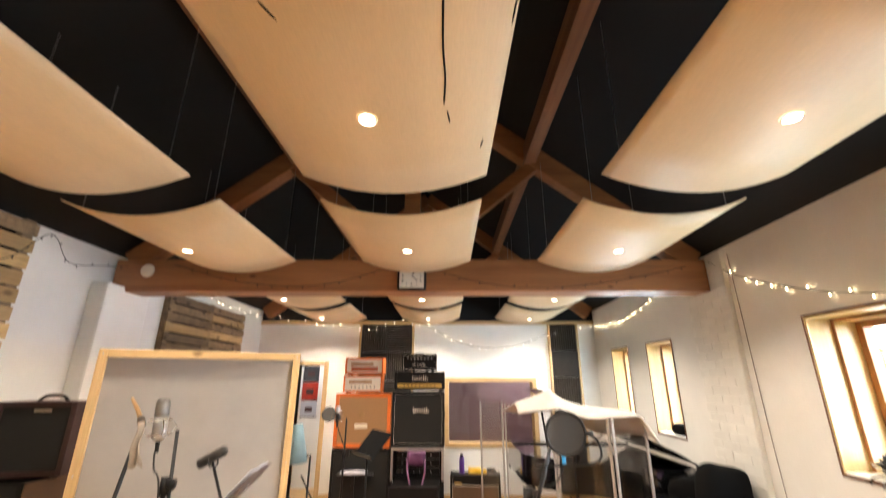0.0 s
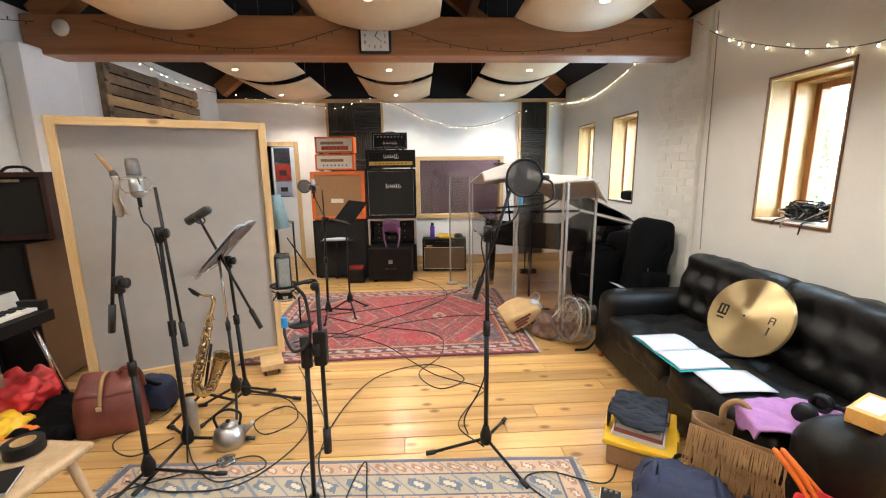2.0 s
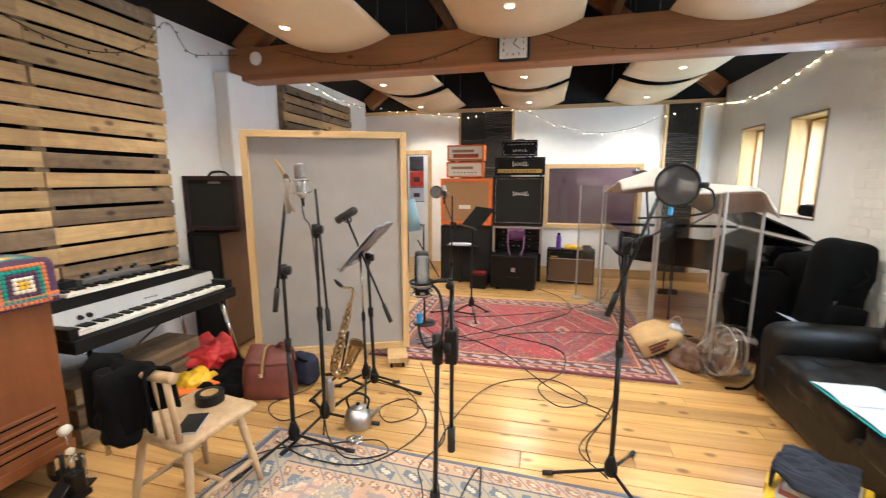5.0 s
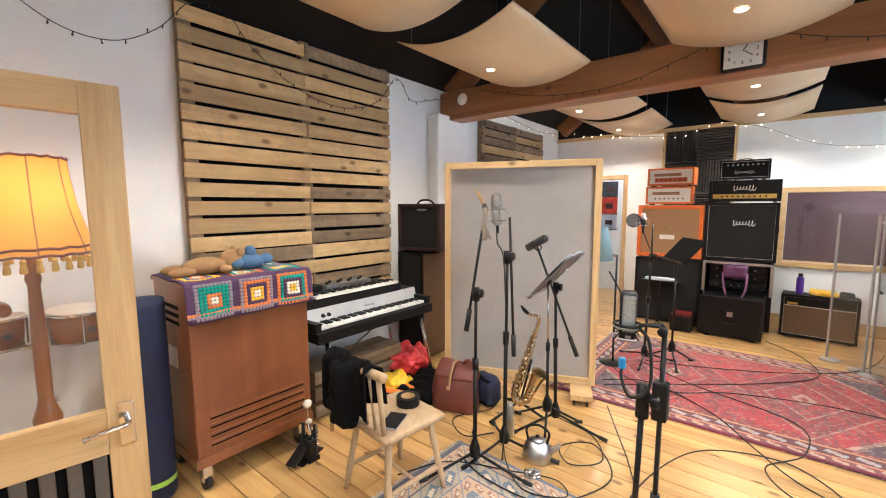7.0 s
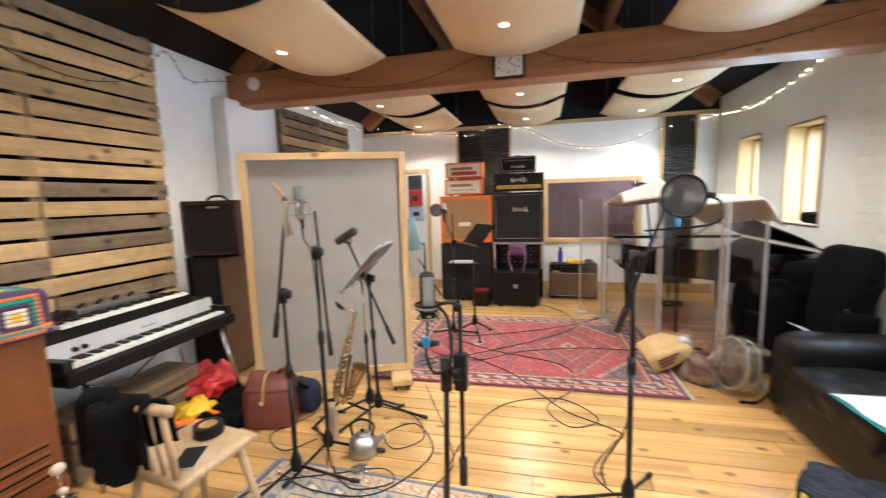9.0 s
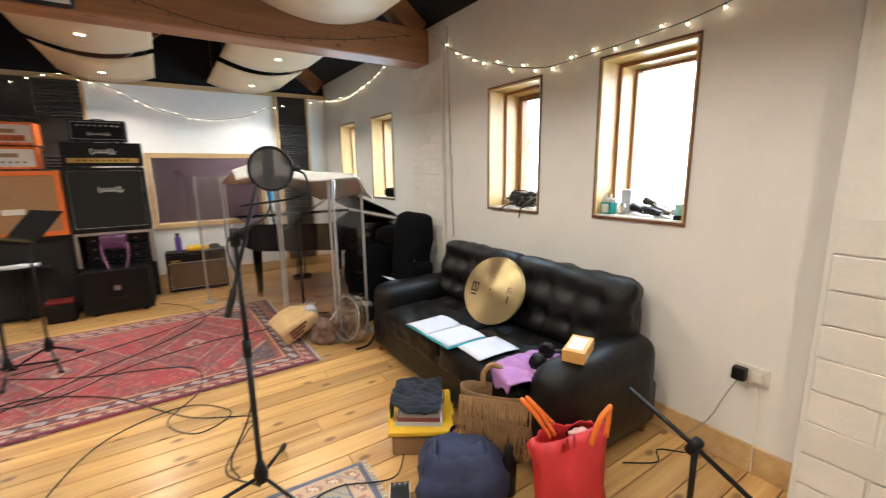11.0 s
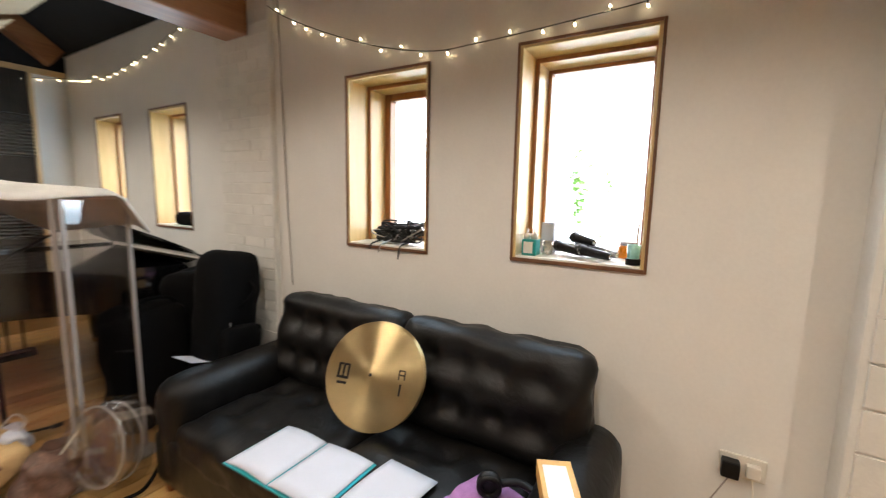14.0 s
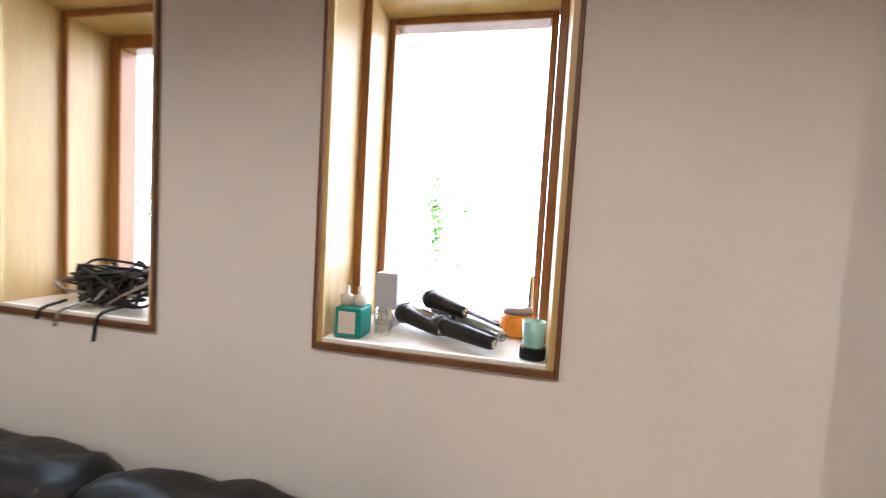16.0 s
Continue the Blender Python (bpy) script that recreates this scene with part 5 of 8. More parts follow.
for k in range(5):
    x = -0.15 + 0.075 * k
    part("spindle", tube([(x, 0.175, 0.45), (x * 1.1, 0.215, 0.77)], 0.009 if k % 4 else 0.014, 8), PALE_WOOD, chair, smooth=True)
part("top_rail", tube(spline([(-0.20, 0.20, 0.775), (-0.1, 0.225, 0.785), (0.1, 0.225, 0.785), (0.20, 0.20, 0.775)]), 0.024, 10), PALE_WOOD, chair, smooth=True)
jacket = thing("jacket", "black cloth jacket hung over the chair back", "jacket", CH)


def hang(u, v):
    x = -0.13 + 0.40 * u
    s = (v - 0.45) * 0.66
    wave = 0.022 * math.sin(x * 31 + v * 2) + 0.014 * math.sin(x * 57 + 2)
    drop = abs(s) * (0.86 + 0.12 * math.sin(x * 17))
    return Vector((x * (1 + 0.10 * abs(s)), 0.225 + (0.05 + wave if s > 0 else -0.05 - wave) * min(1, abs(s) * 26) + s * 0.03, 0.832 - drop))


part("cloth", sheet(26, 40, hang, 0.012), BLACK_CLOTH, jacket, smooth=True)
part("sleeve", soft(0.16, 0.11, 0.34, 0.05, 12, wrinkle=0.04, scale=9, seed=77, at=(0.06, 0.29, 0.64)), BLACK_CLOTH, jacket, smooth=True)
tape = thing("tape_roll", "roll of black gaffer tape on the chair seat", "tape", CH @ pose(0.02, -0.12, 0.459))
part("roll", lathe([(0.042, 0), (0.068, 0), (0.068, 0.05), (0.042, 0.05), (0.042, 0)], 28, cap=False), BLACK_PLASTIC, tape, smooth=False)
part("core", lathe([(0.038, 0.001), (0.042, 0.001), (0.042, 0.049), (0.038, 0.049), (0.038, 0.001)], 24, cap=False), KRAFT, tape)
note = thing("notebook", "small dark notebook with white pages on the chair seat", "notebook", CH @ pose(-0.09, -0.02, 0.459, 0, 0, 30))
part("pages", one((0, 0, 0), (0.09, 0.15, 0.012), 0.002), PAPER, note)
part("cover", one((-0.003, -0.003, 0.0125), (0.093, 0.153, 0.015), 0.001), BLACK_PLASTIC, note)

# ---- drum pedal by the tone cabinet ----
pdl = thing("drum_pedal", "black steel bass drum pedal with a cream felt beater", "drum pedal", pose(-2.35, 1.31, 0, 0, 0, 20))
part("base_plate", one((-0.05, -0.08, 0.0), (0.05, 0.13, 0.012), 0.003), BLACK_METAL, pdl)
for sx in (-1, 1):
    part("post", tube([(sx * 0.045, 0.05, 0.01), (sx * 0.045, 0.05, 0.21)], 0.011, 10), BLACK_METAL, pdl, smooth=True)
part("axle", tube([(-0.065, 0.05, 0.2), (0.065, 0.05, 0.2)], 0.008, 10), CHROME, pdl, smooth=True)
part("footboard", box(bmesh.new(), (-0.035, -0.13, -0.006), (0.035, 0.13, 0.006), 0.003, Matrix.Translation((0, -0.02, 0.085)) @ Matrix.Rotation(radians(24), 4, "X")), BLACK_METAL, pdl)
part("chain", tube([(0, 0.06, 0.13), (0, 0.055, 0.2)], 0.007, 6), CHROME, pdl)
part("spring", tube([(0.058 + 0.008 * math.cos(k * 0.9), 0.05 + 0.008 * math.sin(k * 0.9), 0.06 + 0.0018 * k) for k in range(72)], 0.002, 5), CHROME, pdl)
bt_ = part("beater_rod", tube([(0, 0.05, 0.2), (0.01, 0.03, 0.34)], 0.005, 8), CHROME, pdl, smooth=True)
part("beater", lathe([(0.0, -0.022), (0.022, -0.02), (0.026, 0.0), (0.022, 0.02), (0, 0.024)], 16, pose(0.01, 0.03, 0.355, 90)), CREAM, bt_, smooth=True)

# ---- glazed pine door standing open, lamp and drums behind it ----
door = tagged(new("door_1"), "open pine door with large glass pane and vented panel", kind="structure")
door.matrix_basis = Matrix.Translation((-1.80, 0.35, 0)) @ Matrix.Rotation(radians(-90 - 8), 4, "Z")
DWD = 0.80
for x in (0, DWD - 0.105):
    part("stile", one((x, -0.02, 0.01), (x + 0.105, 0.02, 2.0), 0.004), PINE, door)
for a, b2 in ((0.01, 0.2), (0.78, 0.93), (1.90, 2.0)):
    part("rail", one((0.105, -0.02, a), (DWD - 0.105, 0.02, b2), 0.004), PINE_X, door)
part("pane", one((0.105, -0.003, 0.93), (DWD - 0.105, 0.003, 1.90), 0), GLASS, door)
for k in range(9):
    part("vent_slat", one((0.112 + 0.065 * k, -0.017, 0.2), (0.15 + 0.065 * k, 0.017, 0.78), 0.006), surface("grey_slat", (0.10, 0.085, 0.07), 0.8) if k == 0 else bpy.data.materials["grey_slat"], door)
part("vent_backing", one((0.105, -0.003, 0.2), (DWD - 0.105, 0.003, 0.78), 0), BLACK_CLOTH, door)
pl = part("handle_plate", one((0.03, 0.02, 0.80), (0.075, 0.028, 0.95), 0.003), CHROME, door)
for s in (1, -1):
    part("handle", tube(spline([(0.052, s * 0.02, 0.89), (0.052, s * 0.065, 0.89), (0.075, s * 0.075, 0.888), (0.17, s * 0.07, 0.875)]), 0.009, 10), CHROME, door, smooth=True)
structure("wall_partition", one((XL, -0.66, 0), (-1.93, -0.52, 3.1), 0), WHITE_WALL, "white partition beside the open door")

FL = pose(-2.72, 0.20, 0)
lamp = thing("floor_lamp", "turned wooden standard lamp with fringed amber fabric shade, lit", "floor lamp", FL)
part("base", lathe([(0.15, 0), (0.15, 0.02), (0.11, 0.035), (0.05, 0.05), (0.03, 0.09)], 24), MAHOGANY, lamp, smooth=True)
part("pole", lathe([(0.03, 0.09), (0.022, 0.2), (0.035, 0.5), (0.05, 0.57), (0.055, 0.62), (0.035, 0.68), (0.028, 0.72), (0.03, 1.0), (0.022, 1.25), (0.03, 1.28), (0.012, 1.42)], 20), MAHOGANY, lamp, smooth=True)
m_sh, nt, b_sh, add_sh, link_sh = node_tools("amber_shade")
b_sh.inputs["Base Color"].default_value = (0.80, 0.45, 0.10, 1)
b_sh.inputs["Roughness"].default_value = 0.9
tl = add_sh("ShaderNodeBsdfTranslucent")
tl.inputs[0].default_value = (0.95, 0.50, 0.10, 1)
mx_sh = add_sh("ShaderNodeMixShader")
mx_sh.inputs[0].default_value = 0.55
link_sh(b_sh.outputs[0], mx_sh.inputs[1])
link_sh(tl.outputs[0], mx_sh.inputs[2])
link_sh(mx_sh.outputs[0], nt.nodes["Material Output"].inputs[0])
prof = [(0.235, 1.40), (0.225, 1.44), (0.20, 1.52), (0.175, 1.62), (0.158, 1.74), (0.150, 1.83)]
shade = part("shade", lathe(prof, 40, cap=False), m_sh, lamp, "amber fabric shade glowing from within", smooth=True)
for k in range(8):
    a = 2 * math.pi * k / 8
    part("shade_rib", tube([(r * 1.006 * math.cos(a), r * 1.006 * math.sin(a), z) for r, z in prof], 0.003, 5), SUEDE, shade)
for z, r in ((1.402, 0.237), (1.432, 0.229), (1.83, 0.152)):
    part("braid", tube([(r * math.cos(2 * math.pi * k / 40), r * math.sin(2 * math.pi * k / 40), z + 0.004 * math.sin(k * 2.5)) for k in range(41)], 0.006, 6), BROWN_LEATHER, shade)
for k in range(30):
    a = 2 * math.pi * k / 30
    part("tassel", lathe([(0.004, 1.395), (0.012, 1.385), (0.009, 1.375), (0.014, 1.345), (0.011, 1.335)], 8, Matrix.Translation((0.235 * math.cos(a), 0.235 * math.sin(a), 0))), GOLD, shade)
part("bulb", lathe([(0.012, 1.50), (0.03, 1.55), (0.032, 1.58), (0.015, 1.615), (0.0, 1.618)], 14), lit("lamp_bulb", (1.0, 0.66, 0.30), 5.0), lamp, smooth=True)
lamp_light = new("floor_lamp_light", bpy.data.lights.new("floor_lamp_light", "POINT"))
lamp_light.data.energy, lamp_light.data.color, lamp_light.data.shadow_soft_size = 1.9, (1.0, 0.56, 0.22), 0.05
lamp_light.location = (-2.72, 0.20, 1.66)


def drum(at, r, h, tilt, label):
    d = thing("bongo_drum", label, "drum", at @ Matrix.Rotation(tilt, 4, "Y"))
    part("shell", lathe([(r * 0.88, 0), (r * 0.95, h * 0.4), (r, h)], 30), surface("sunburst_lacquer", (0.34, 0.10, 0.02), 0.2, var=0.5, scale=5, coat=0.5), d, smooth=True)
    part("head", lathe([(0.0, h + 0.004), (r * 1.02, h + 0.004), (r * 1.02, h - 0.004), (r * 0.99, h - 0.004)], 30, cap=False), CREAM, d)
    for z, q in ((h - 0.012, 1.06), (0.01, 0.93)):
        part("hoop", tube([(r * q * math.cos(2 * math.pi * k / 30), r * q * math.sin(2 * math.pi * k / 30), z) for k in range(31)], 0.006, 6), CHROME, d, smooth=True)
    for k in range(5):
        a = 2 * math.pi * k / 5
        part("lug", tube([(r * 1.06 * math.cos(a), r * 1.06 * math.sin(a), h - 0.01), (r * 1.03 * math.cos(a), r * 1.03 * math.sin(a), 0.02)], 0.005, 6), CHROME, d)
    part("badge", lathe([(0.018, 0), (0.018, 0.003)], 16, Matrix.Translation((r * 0.94, 0.03, h * 0.45)) @ Matrix.Rotation(math.pi / 2, 4, "Y")), BLACK_PLASTIC, d)


drum(pose(-2.98, 0.38, 0.90), 0.125, 0.17, 0.05, "sunburst bongo drum on a chrome stand")
drum(pose(-2.98, 0.08, 0.92), 0.105, 0.16, -0.05, "smaller sunburst bongo drum on a chrome stand")
ds = thing("drum_stand", "chrome drum stand with folding legs", "stand", pose(-2.98, 0.24, 0))
part("post", tube([(0, 0, 0.25), (0, 0, 0.93)], 0.013, 10), CHROME, ds, smooth=True)
part("cross_arm", tube([(0, -0.16, 0.915), (0, 0.16, 0.895)], 0.012, 8), CHROME, ds, smooth=True)
part("wing_nut", one((0.0, -0.03, 0.6), (0.03, 0.03, 0.63), 0.004), CHROME, ds)
for k in range(3):
    a = 2 * math.pi * k / 3 + 0.4
    part("leg", tube([(0, 0, 0.45), (0.26 * math.cos(a), 0.2 * math.sin(a), 0.01)], 0.009, 8), CHROME, ds, smooth=True)
mar = thing("shaker_pair", "dark wooden shakers lying on the drum", "shaker", pose(-2.98, 0.08, 1.087))
for y in (-0.03, 0.03):
    part("shaker", lathe([(0.0, -0.09), (0.026, -0.08), (0.03, 0), (0.026, 0.08), (0, 0.09)], 14, Matrix.Translation((0, y, 0.03)) @ Matrix.Rotation(math.pi / 2, 4, "Y")), MAHOGANY, mar, smooth=True)
tb = thing("rolled_mat", "tall dark rolled mat in a bag with a lime band", "roll", pose(-2.70, 0.60, 0))
part("roll", lathe([(0.09, 0), (0.10, 0.02), (0.10, 1.08), (0.095, 1.12), (0.0, 1.13)], 22), NAVY, tb, smooth=True)
part("band", lathe([(0.102, 0.09), (0.102, 0.12)], 22, cap=False), surface("lime_band", (0.42, 0.75, 0.08), 0.6), tb)

# little coffee grinder on the floor
gr = thing("hand_press", "small black cast hand press with brass top", "tool", pose(-2.32, 1.33, 0))
part("base", one((-0.05, -0.04, 0), (0.05, 0.04, 0.03), 0.004), BLACK_METAL, gr)
part("body", one((-0.035, -0.03, 0.03), (0.035, 0.03, 0.13), 0.008), BLACK_METAL, gr)
part("column", tube([(0, 0, 0.13), (0, 0, 0.24)], 0.012, 10), CHROME, gr, smooth=True)
part("lever", tube([(0, 0, 0.2), (-0.05, 0.02, 0.22)], 0.007, 8), CHROME, gr, smooth=True)
part("knob", lathe([(0.0, 0.235), (0.018, 0.245), (0.02, 0.26), (0.0, 0.275)], 12), CREAM, gr, smooth=True)

# ---- grand piano behind clear screens ----
gp = thing("grand_piano", "black lacquered grand piano with raised lid behind clear screens", "piano", pose(0, 0, 0))
outline = [(2.33, 6.25), (2.33, 4.35)] + [tuple(p[:2]) for p in spline([(2.33, 4.35, 0), (2.15, 4.22, 0), (1.85, 4.27, 0), (1.55, 4.5, 0), (1.2, 4.72, 0), (0.95, 4.9, 0), (0.83, 5.15, 0), (0.82, 5.5, 0)], 5)[1:]] + [(0.82, 6.25)]


def slab(pts, z0, z1, bm=None, fn=None):
    bm = bm or bmesh.new()
    fn = fn or (lambda x, y, z: (x, y, z))
    lo = [bm.verts.new(fn(x, y, z0)) for x, y in pts]
    hi = [bm.verts.new(fn(x, y, z1)) for x, y in pts]
    bm.faces.new(lo), bm.faces.new(hi[::-1])
    n = len(pts)
    for k in range(n):
        bm.faces.new((lo[k], hi[k], hi[(k + 1) % n], lo[(k + 1) % n]))
    bmesh.ops.recalc_face_normals(bm, faces=bm.faces[:])
    return bm


part("case", slab(outline, 0.70, 1.0), GLOSS_BLACK, gp)
part("lid", slab([(2.35, 5.85), (2.35, 4.3)] + [(x, y - 0.02) for x, y in outline[2:] if y < 5.85] + [(0.82, 5.85)], 1.012, 1.03, fn=lambda x, y, z: (2.34 + (x - 2.34) * 0.86, y, z + (2.34 - x) * 0.44)), GLOSS_BLACK, gp)
part("front_lid", one((0.82, 5.86, 1.002), (2.33, 6.24, 1.02), 0.004), GLOSS_BLACK, gp)
part("key_bed", one((0.82, 6.25, 0.66), (2.33, 6.42, 0.80), 0.006), GLOSS_BLACK, gp)
part("prop_stick", tube([(1.1, 5.0, 1.0), (1.05, 5.05, 1.52)], 0.012, 8), GLOSS_BLACK, gp)
for x, y in ((0.98, 5.6), (2.2, 6.1), (2.0, 4.5)):
    lg = part("leg", tube([(x, y, 0.70), (x, y, 0.5), (x, y, 0.08)], [0.075, 0.07, 0.045], 4), GLOSS_BLACK, gp)
    part("castor", lathe([(0.03, 0.0), (0.04, 0.04), (0.02, 0.085)], 12, Matrix.Translation((x, y, 0))), BRASS, lg, smooth=True)
for x in (1.55, 1.65):
    part("lyre_rod", tube([(x, 5.95, 0.12), (x, 5.95, 0.70)], 0.011, 8), GLOSS_BLACK, gp)
part("pedal_box", one((1.48, 5.9, 0.06), (1.72, 6.0, 0.12), 0.008), GLOSS_BLACK, gp)

def screen(label, a, b2, h):
    """A clear screen panel with grey edge strips on round feet."""
    a, b2 = Vector((*a, 0)), Vector((*b2, 0))
    L = (b2 - a).length
    s = thing("clear_screen", label, "screen", Matrix.Translation(a) @ Matrix.Rotation(math.atan2((b2 - a).y, (b2 - a).x), 4, "Z"), "clear screens round the piano")
    part("sheet", one((0.02, -0.004, 0.02), (L - 0.02, 0.004, h), 0.002), PERSPEX, s)
    for x in (0.0, L):
        part("edge_strip", one((x - 0.022 if x else 0.0, -0.007, 0.02), (x if x else 0.022, 0.007, h + 0.004), 0.002), STRIP, s)
        part("foot", lathe([(0.09, 0), (0.085, 0.012), (0.0, 0.02)], 18, Matrix.Translation((min(max(x, 0.05), L - 0.05), 0, 0))), STRIP, s, smooth=True)


STRIP = surface("frosted_strip", (0.34, 0.31, 0.29), 0.35, var=0.1)
screen("clear acrylic screen panel with frosted edge strip", (0.40, 5.75), (0.66, 5.45), 1.52)
screen("clear acrylic screen panel with frosted edge strip", (0.68, 5.40), (0.95, 4.08), 1.52)
screen("clear acrylic screen panel beside the piano", (0.955, 4.05), (1.305, 3.64), 1.48)
screen("clear acrylic screen panel beside the piano", (1.315, 3.62), (1.64, 3.72), 1.48)

cloth = thing("blanket", "cream moving blanket draped over the screens and piano lid", "blanket", pose(0, 0, 0))


def tent(u, v):
    x = 0.62 + 1.06 * u
    y = 3.58 + 1.5 * v + 0.42 * (1 - u) * (1 - v)
    ridge = 1.53 + 0.20 * math.exp(-abs(v - 0.2) / 0.16) * math.exp(-abs(u - 0.3) / 0.2)
    z = ridge - 0.10 * max(0, v - 0.3) + 0.018 * math.sin(9 * u + 3 * v) + 0.012 * noise.noise((x * 6, y * 6, 1))
    if v < 0.09:
        z -= 0.5 * (0.09 - v)
    if u > 0.9:
        z -= 1.6 * (u - 0.9) * (1.2 - v)
    return Vector((x, y, z - 0.42 * max(0, u - 0.55) * v))


part("cloth", sheet(34, 34, tent, 0.012), CANVAS, cloth, smooth=True)

# gig bag standing behind the sofa
gig = thing("gig_bag", "black padded instrument bag standing beyond the sofa arm", "instrument bag", pose(2.02, 3.62, 0, 0, 8, 12))
part("body", soft(0.42, 0.24, 1.14, 0.11, 12, wrinkle=0.02, scale=5, seed=3, at=(0, 0, 0.58)), BLACK_CLOTH, gig, smooth=True)
part("pocket", soft(0.3, 0.10, 0.5, 0.04, 6, wrinkle=0.015, seed=5, at=(0, -0.13, 0.42)), BLACK_CLOTH, gig, smooth=True)
part("handle", tube(spline([(-0.02, -0.12, 0.78), (0.0, -0.17, 0.84), (0.05, -0.17, 0.90), (0.06, -0.12, 0.95)]), 0.012, 6), BLACK_CLOTH, gig)
part("zip_pull", one((-0.10, -0.135, 0.66), (-0.09, -0.12, 0.70), 0.002), CHROME, gig)
for k, (x, y, z, sx, sy, sz) in enumerate(((1.80, 4.02, 0.2, 0.46, 0.34, 0.80), (2.16, 4.02, 0.3, 0.40, 0.36, 0.98))):
    sb = thing("soft_bag", "black soft equipment bag on the floor by the piano", "bag", pose(x, y, 0, 0, 0, 20 * k))
    part("body", soft(sx, sy, sz, 0.09, 8, wrinkle=0.03, scale=5, seed=k + 20, at=(0, 0, sz / 2)), BLACK_CLOTH, sb, smooth=True)
    part("strap", tube(spline([(-0.15, -0.1, sz), (-0.05, -0.14, sz + 0.06), (0.08, -0.12, sz + 0.05), (0.15, -0.08, sz)]), 0.014, 6), BLACK_CLOTH, sb)


# ---- microphone stands ----
def tripod(parent, h, spread, turn, r=0.011, hub=0.09):
    hb = part("hub", lathe([(0.02, hub - 0.03), (0.032, hub - 0.02), (0.034, hub + 0.03), (0.02, hub + 0.07), (0.014, hub + 0.09)], 16), BLACK_PLASTIC, parent, smooth=True)
    for k in range(3):
        a = turn + 2 * math.pi * k / 3
        lg = part("leg", tube([(0.02 * math.cos(a), 0.02 * math.sin(a), hub), (spread * math.cos(a), spread * math.sin(a), 0.014)], 0.009, 8), BLACK_METAL, parent, smooth=True)
        part("rubber_foot", tube([((spread - 0.04) * math.cos(a), (spread - 0.04) * math.sin(a), 0.022), ((spread + 0.015) * math.cos(a), (spread + 0.015) * math.sin(a), 0.014)], 0.0135, 8), RUBBER, lg, smooth=True)


def boom_stand(label, base, joint, tip, tail, turn=0.3, spread=0.32, slim=1.0):
    """A tripod stand: pole from base to the joint, and a boom from tail through the joint to its tip, all in world places."""
    bx, by = base
    st = thing("microphone_stand", label, "microphone stand", pose(bx, by, 0), "microphone stands")
    o = Vector((bx, by, 0))
    j, t, e = Vector(joint) - o, Vector(tip) - o, Vector(tail) - o
    tripod(st, j.z, spread, turn)
    low, mid = Vector((0, 0, 0.12)), Vector((0, 0, 0.12)).lerp(j, 0.55)
    part("lower_pole", tube([low, mid], 0.0135 * slim, 12), BLACK_METAL, st, smooth=True)
    part("collar", tube([mid - (j - low) * 0.035, mid + (j - low) * 0.035], 0.020 * slim, 12), BLACK_PLASTIC, st, smooth=True)
    part("upper_pole", tube([mid, j], 0.010 * slim, 12), BLACK_METAL, st, smooth=True)
    cl = part("clutch", tube([j - Vector((0, 0, 0.05)), j + Vector((0, 0, 0.03))], 0.022 * slim, 12), BLACK_PLASTIC, st, smooth=True)
    part("clutch_knob", lathe([(0.0, 0), (0.026 * slim, 0.004), (0.026 * slim, 0.03 * slim), (0, 0.034 * slim)], 12, Matrix.Translation(j + Vector((0.018, -0.01, 0))) @ Matrix.Rotation(math.pi / 2, 4, "Y")), BLACK_PLASTIC, cl, smooth=True)
    bm = part("boom", tube([e, t], 0.0085 * slim, 10), BLACK_METAL, st, smooth=True)
    d = (t - e).normalized()
    part("counterweight", tube([e - d * 0.01, e + d * (0.13 * slim * slim)], 0.0155 * slim, 10), RUBBER, bm, smooth=True)
    return st


boom_stand("tall black microphone stand with a raised boom", (-1.458, 1.93), (-1.457, 1.93, 1.10), (-1.394, 1.93, 1.60), (-1.525, 1.93, 0.862), 0.1, 0.36)
boom_stand("black microphone stand holding the large silver microphone", (-1.395, 2.18), (-1.392, 2.18, 1.30), (-1.380, 2.18, 1.54), (-1.335, 2.18, 0.673), 0.25, 0.34)
boom_stand("black stand with boom holding the dynamic microphone", (-1.27, 2.70), (-1.285, 2.68, 1.04), (-1.415, 2.63, 1.33), (-1.10, 2.63, 0.593), 0.0, 0.36)
bst = boom_stand("black microphone stand with the boom folded down", (-0.335, 0.95), (-0.312, 0.95, 1.165), (-0.273, 0.95, 1.335), (-0.275, 0.95, 0.875), 0.8, 0.30, 0.68)
part("clamp_block", one((0.044, -0.016, 1.12), (0.077, 0.016, 1.212), 0.006), BLACK_PLASTIC, bst)
part("clamp_pin", tube([(0.02, 0, 1.165), (0.05, 0, 1.165)], 0.012, 10), BLACK_PLASTIC, bst, smooth=True)
boom_stand("black microphone stand with round pop filter", (0.335, 2.05), (0.335, 2.05, 1.29), (0.43, 1.94, 1.52), (0.28, 2.11, 0.92), 3.14, 0.33)
boom_stand("far black microphone stand on the red rug", (-1.07, 4.45), (-1.05, 4.45, 1.10), (-1.05, 4.45, 1.42), (-1.05, 4.45, 0.98), 0.6, 0.3)


boom_stand("black microphone stand with a low boom reaching into the piano", (1.18, 4.32), (1.18, 4.32, 1.08), (1.62, 4.75, 1.24), (0.98, 4.14, 1.01), 0.4, 0.28)


DARK_MESH = surface("dark_mesh_grille", (0.07, 0.07, 0.068), 0.45, metal=0.8, var=0.3, scale=300, bump=0.6)


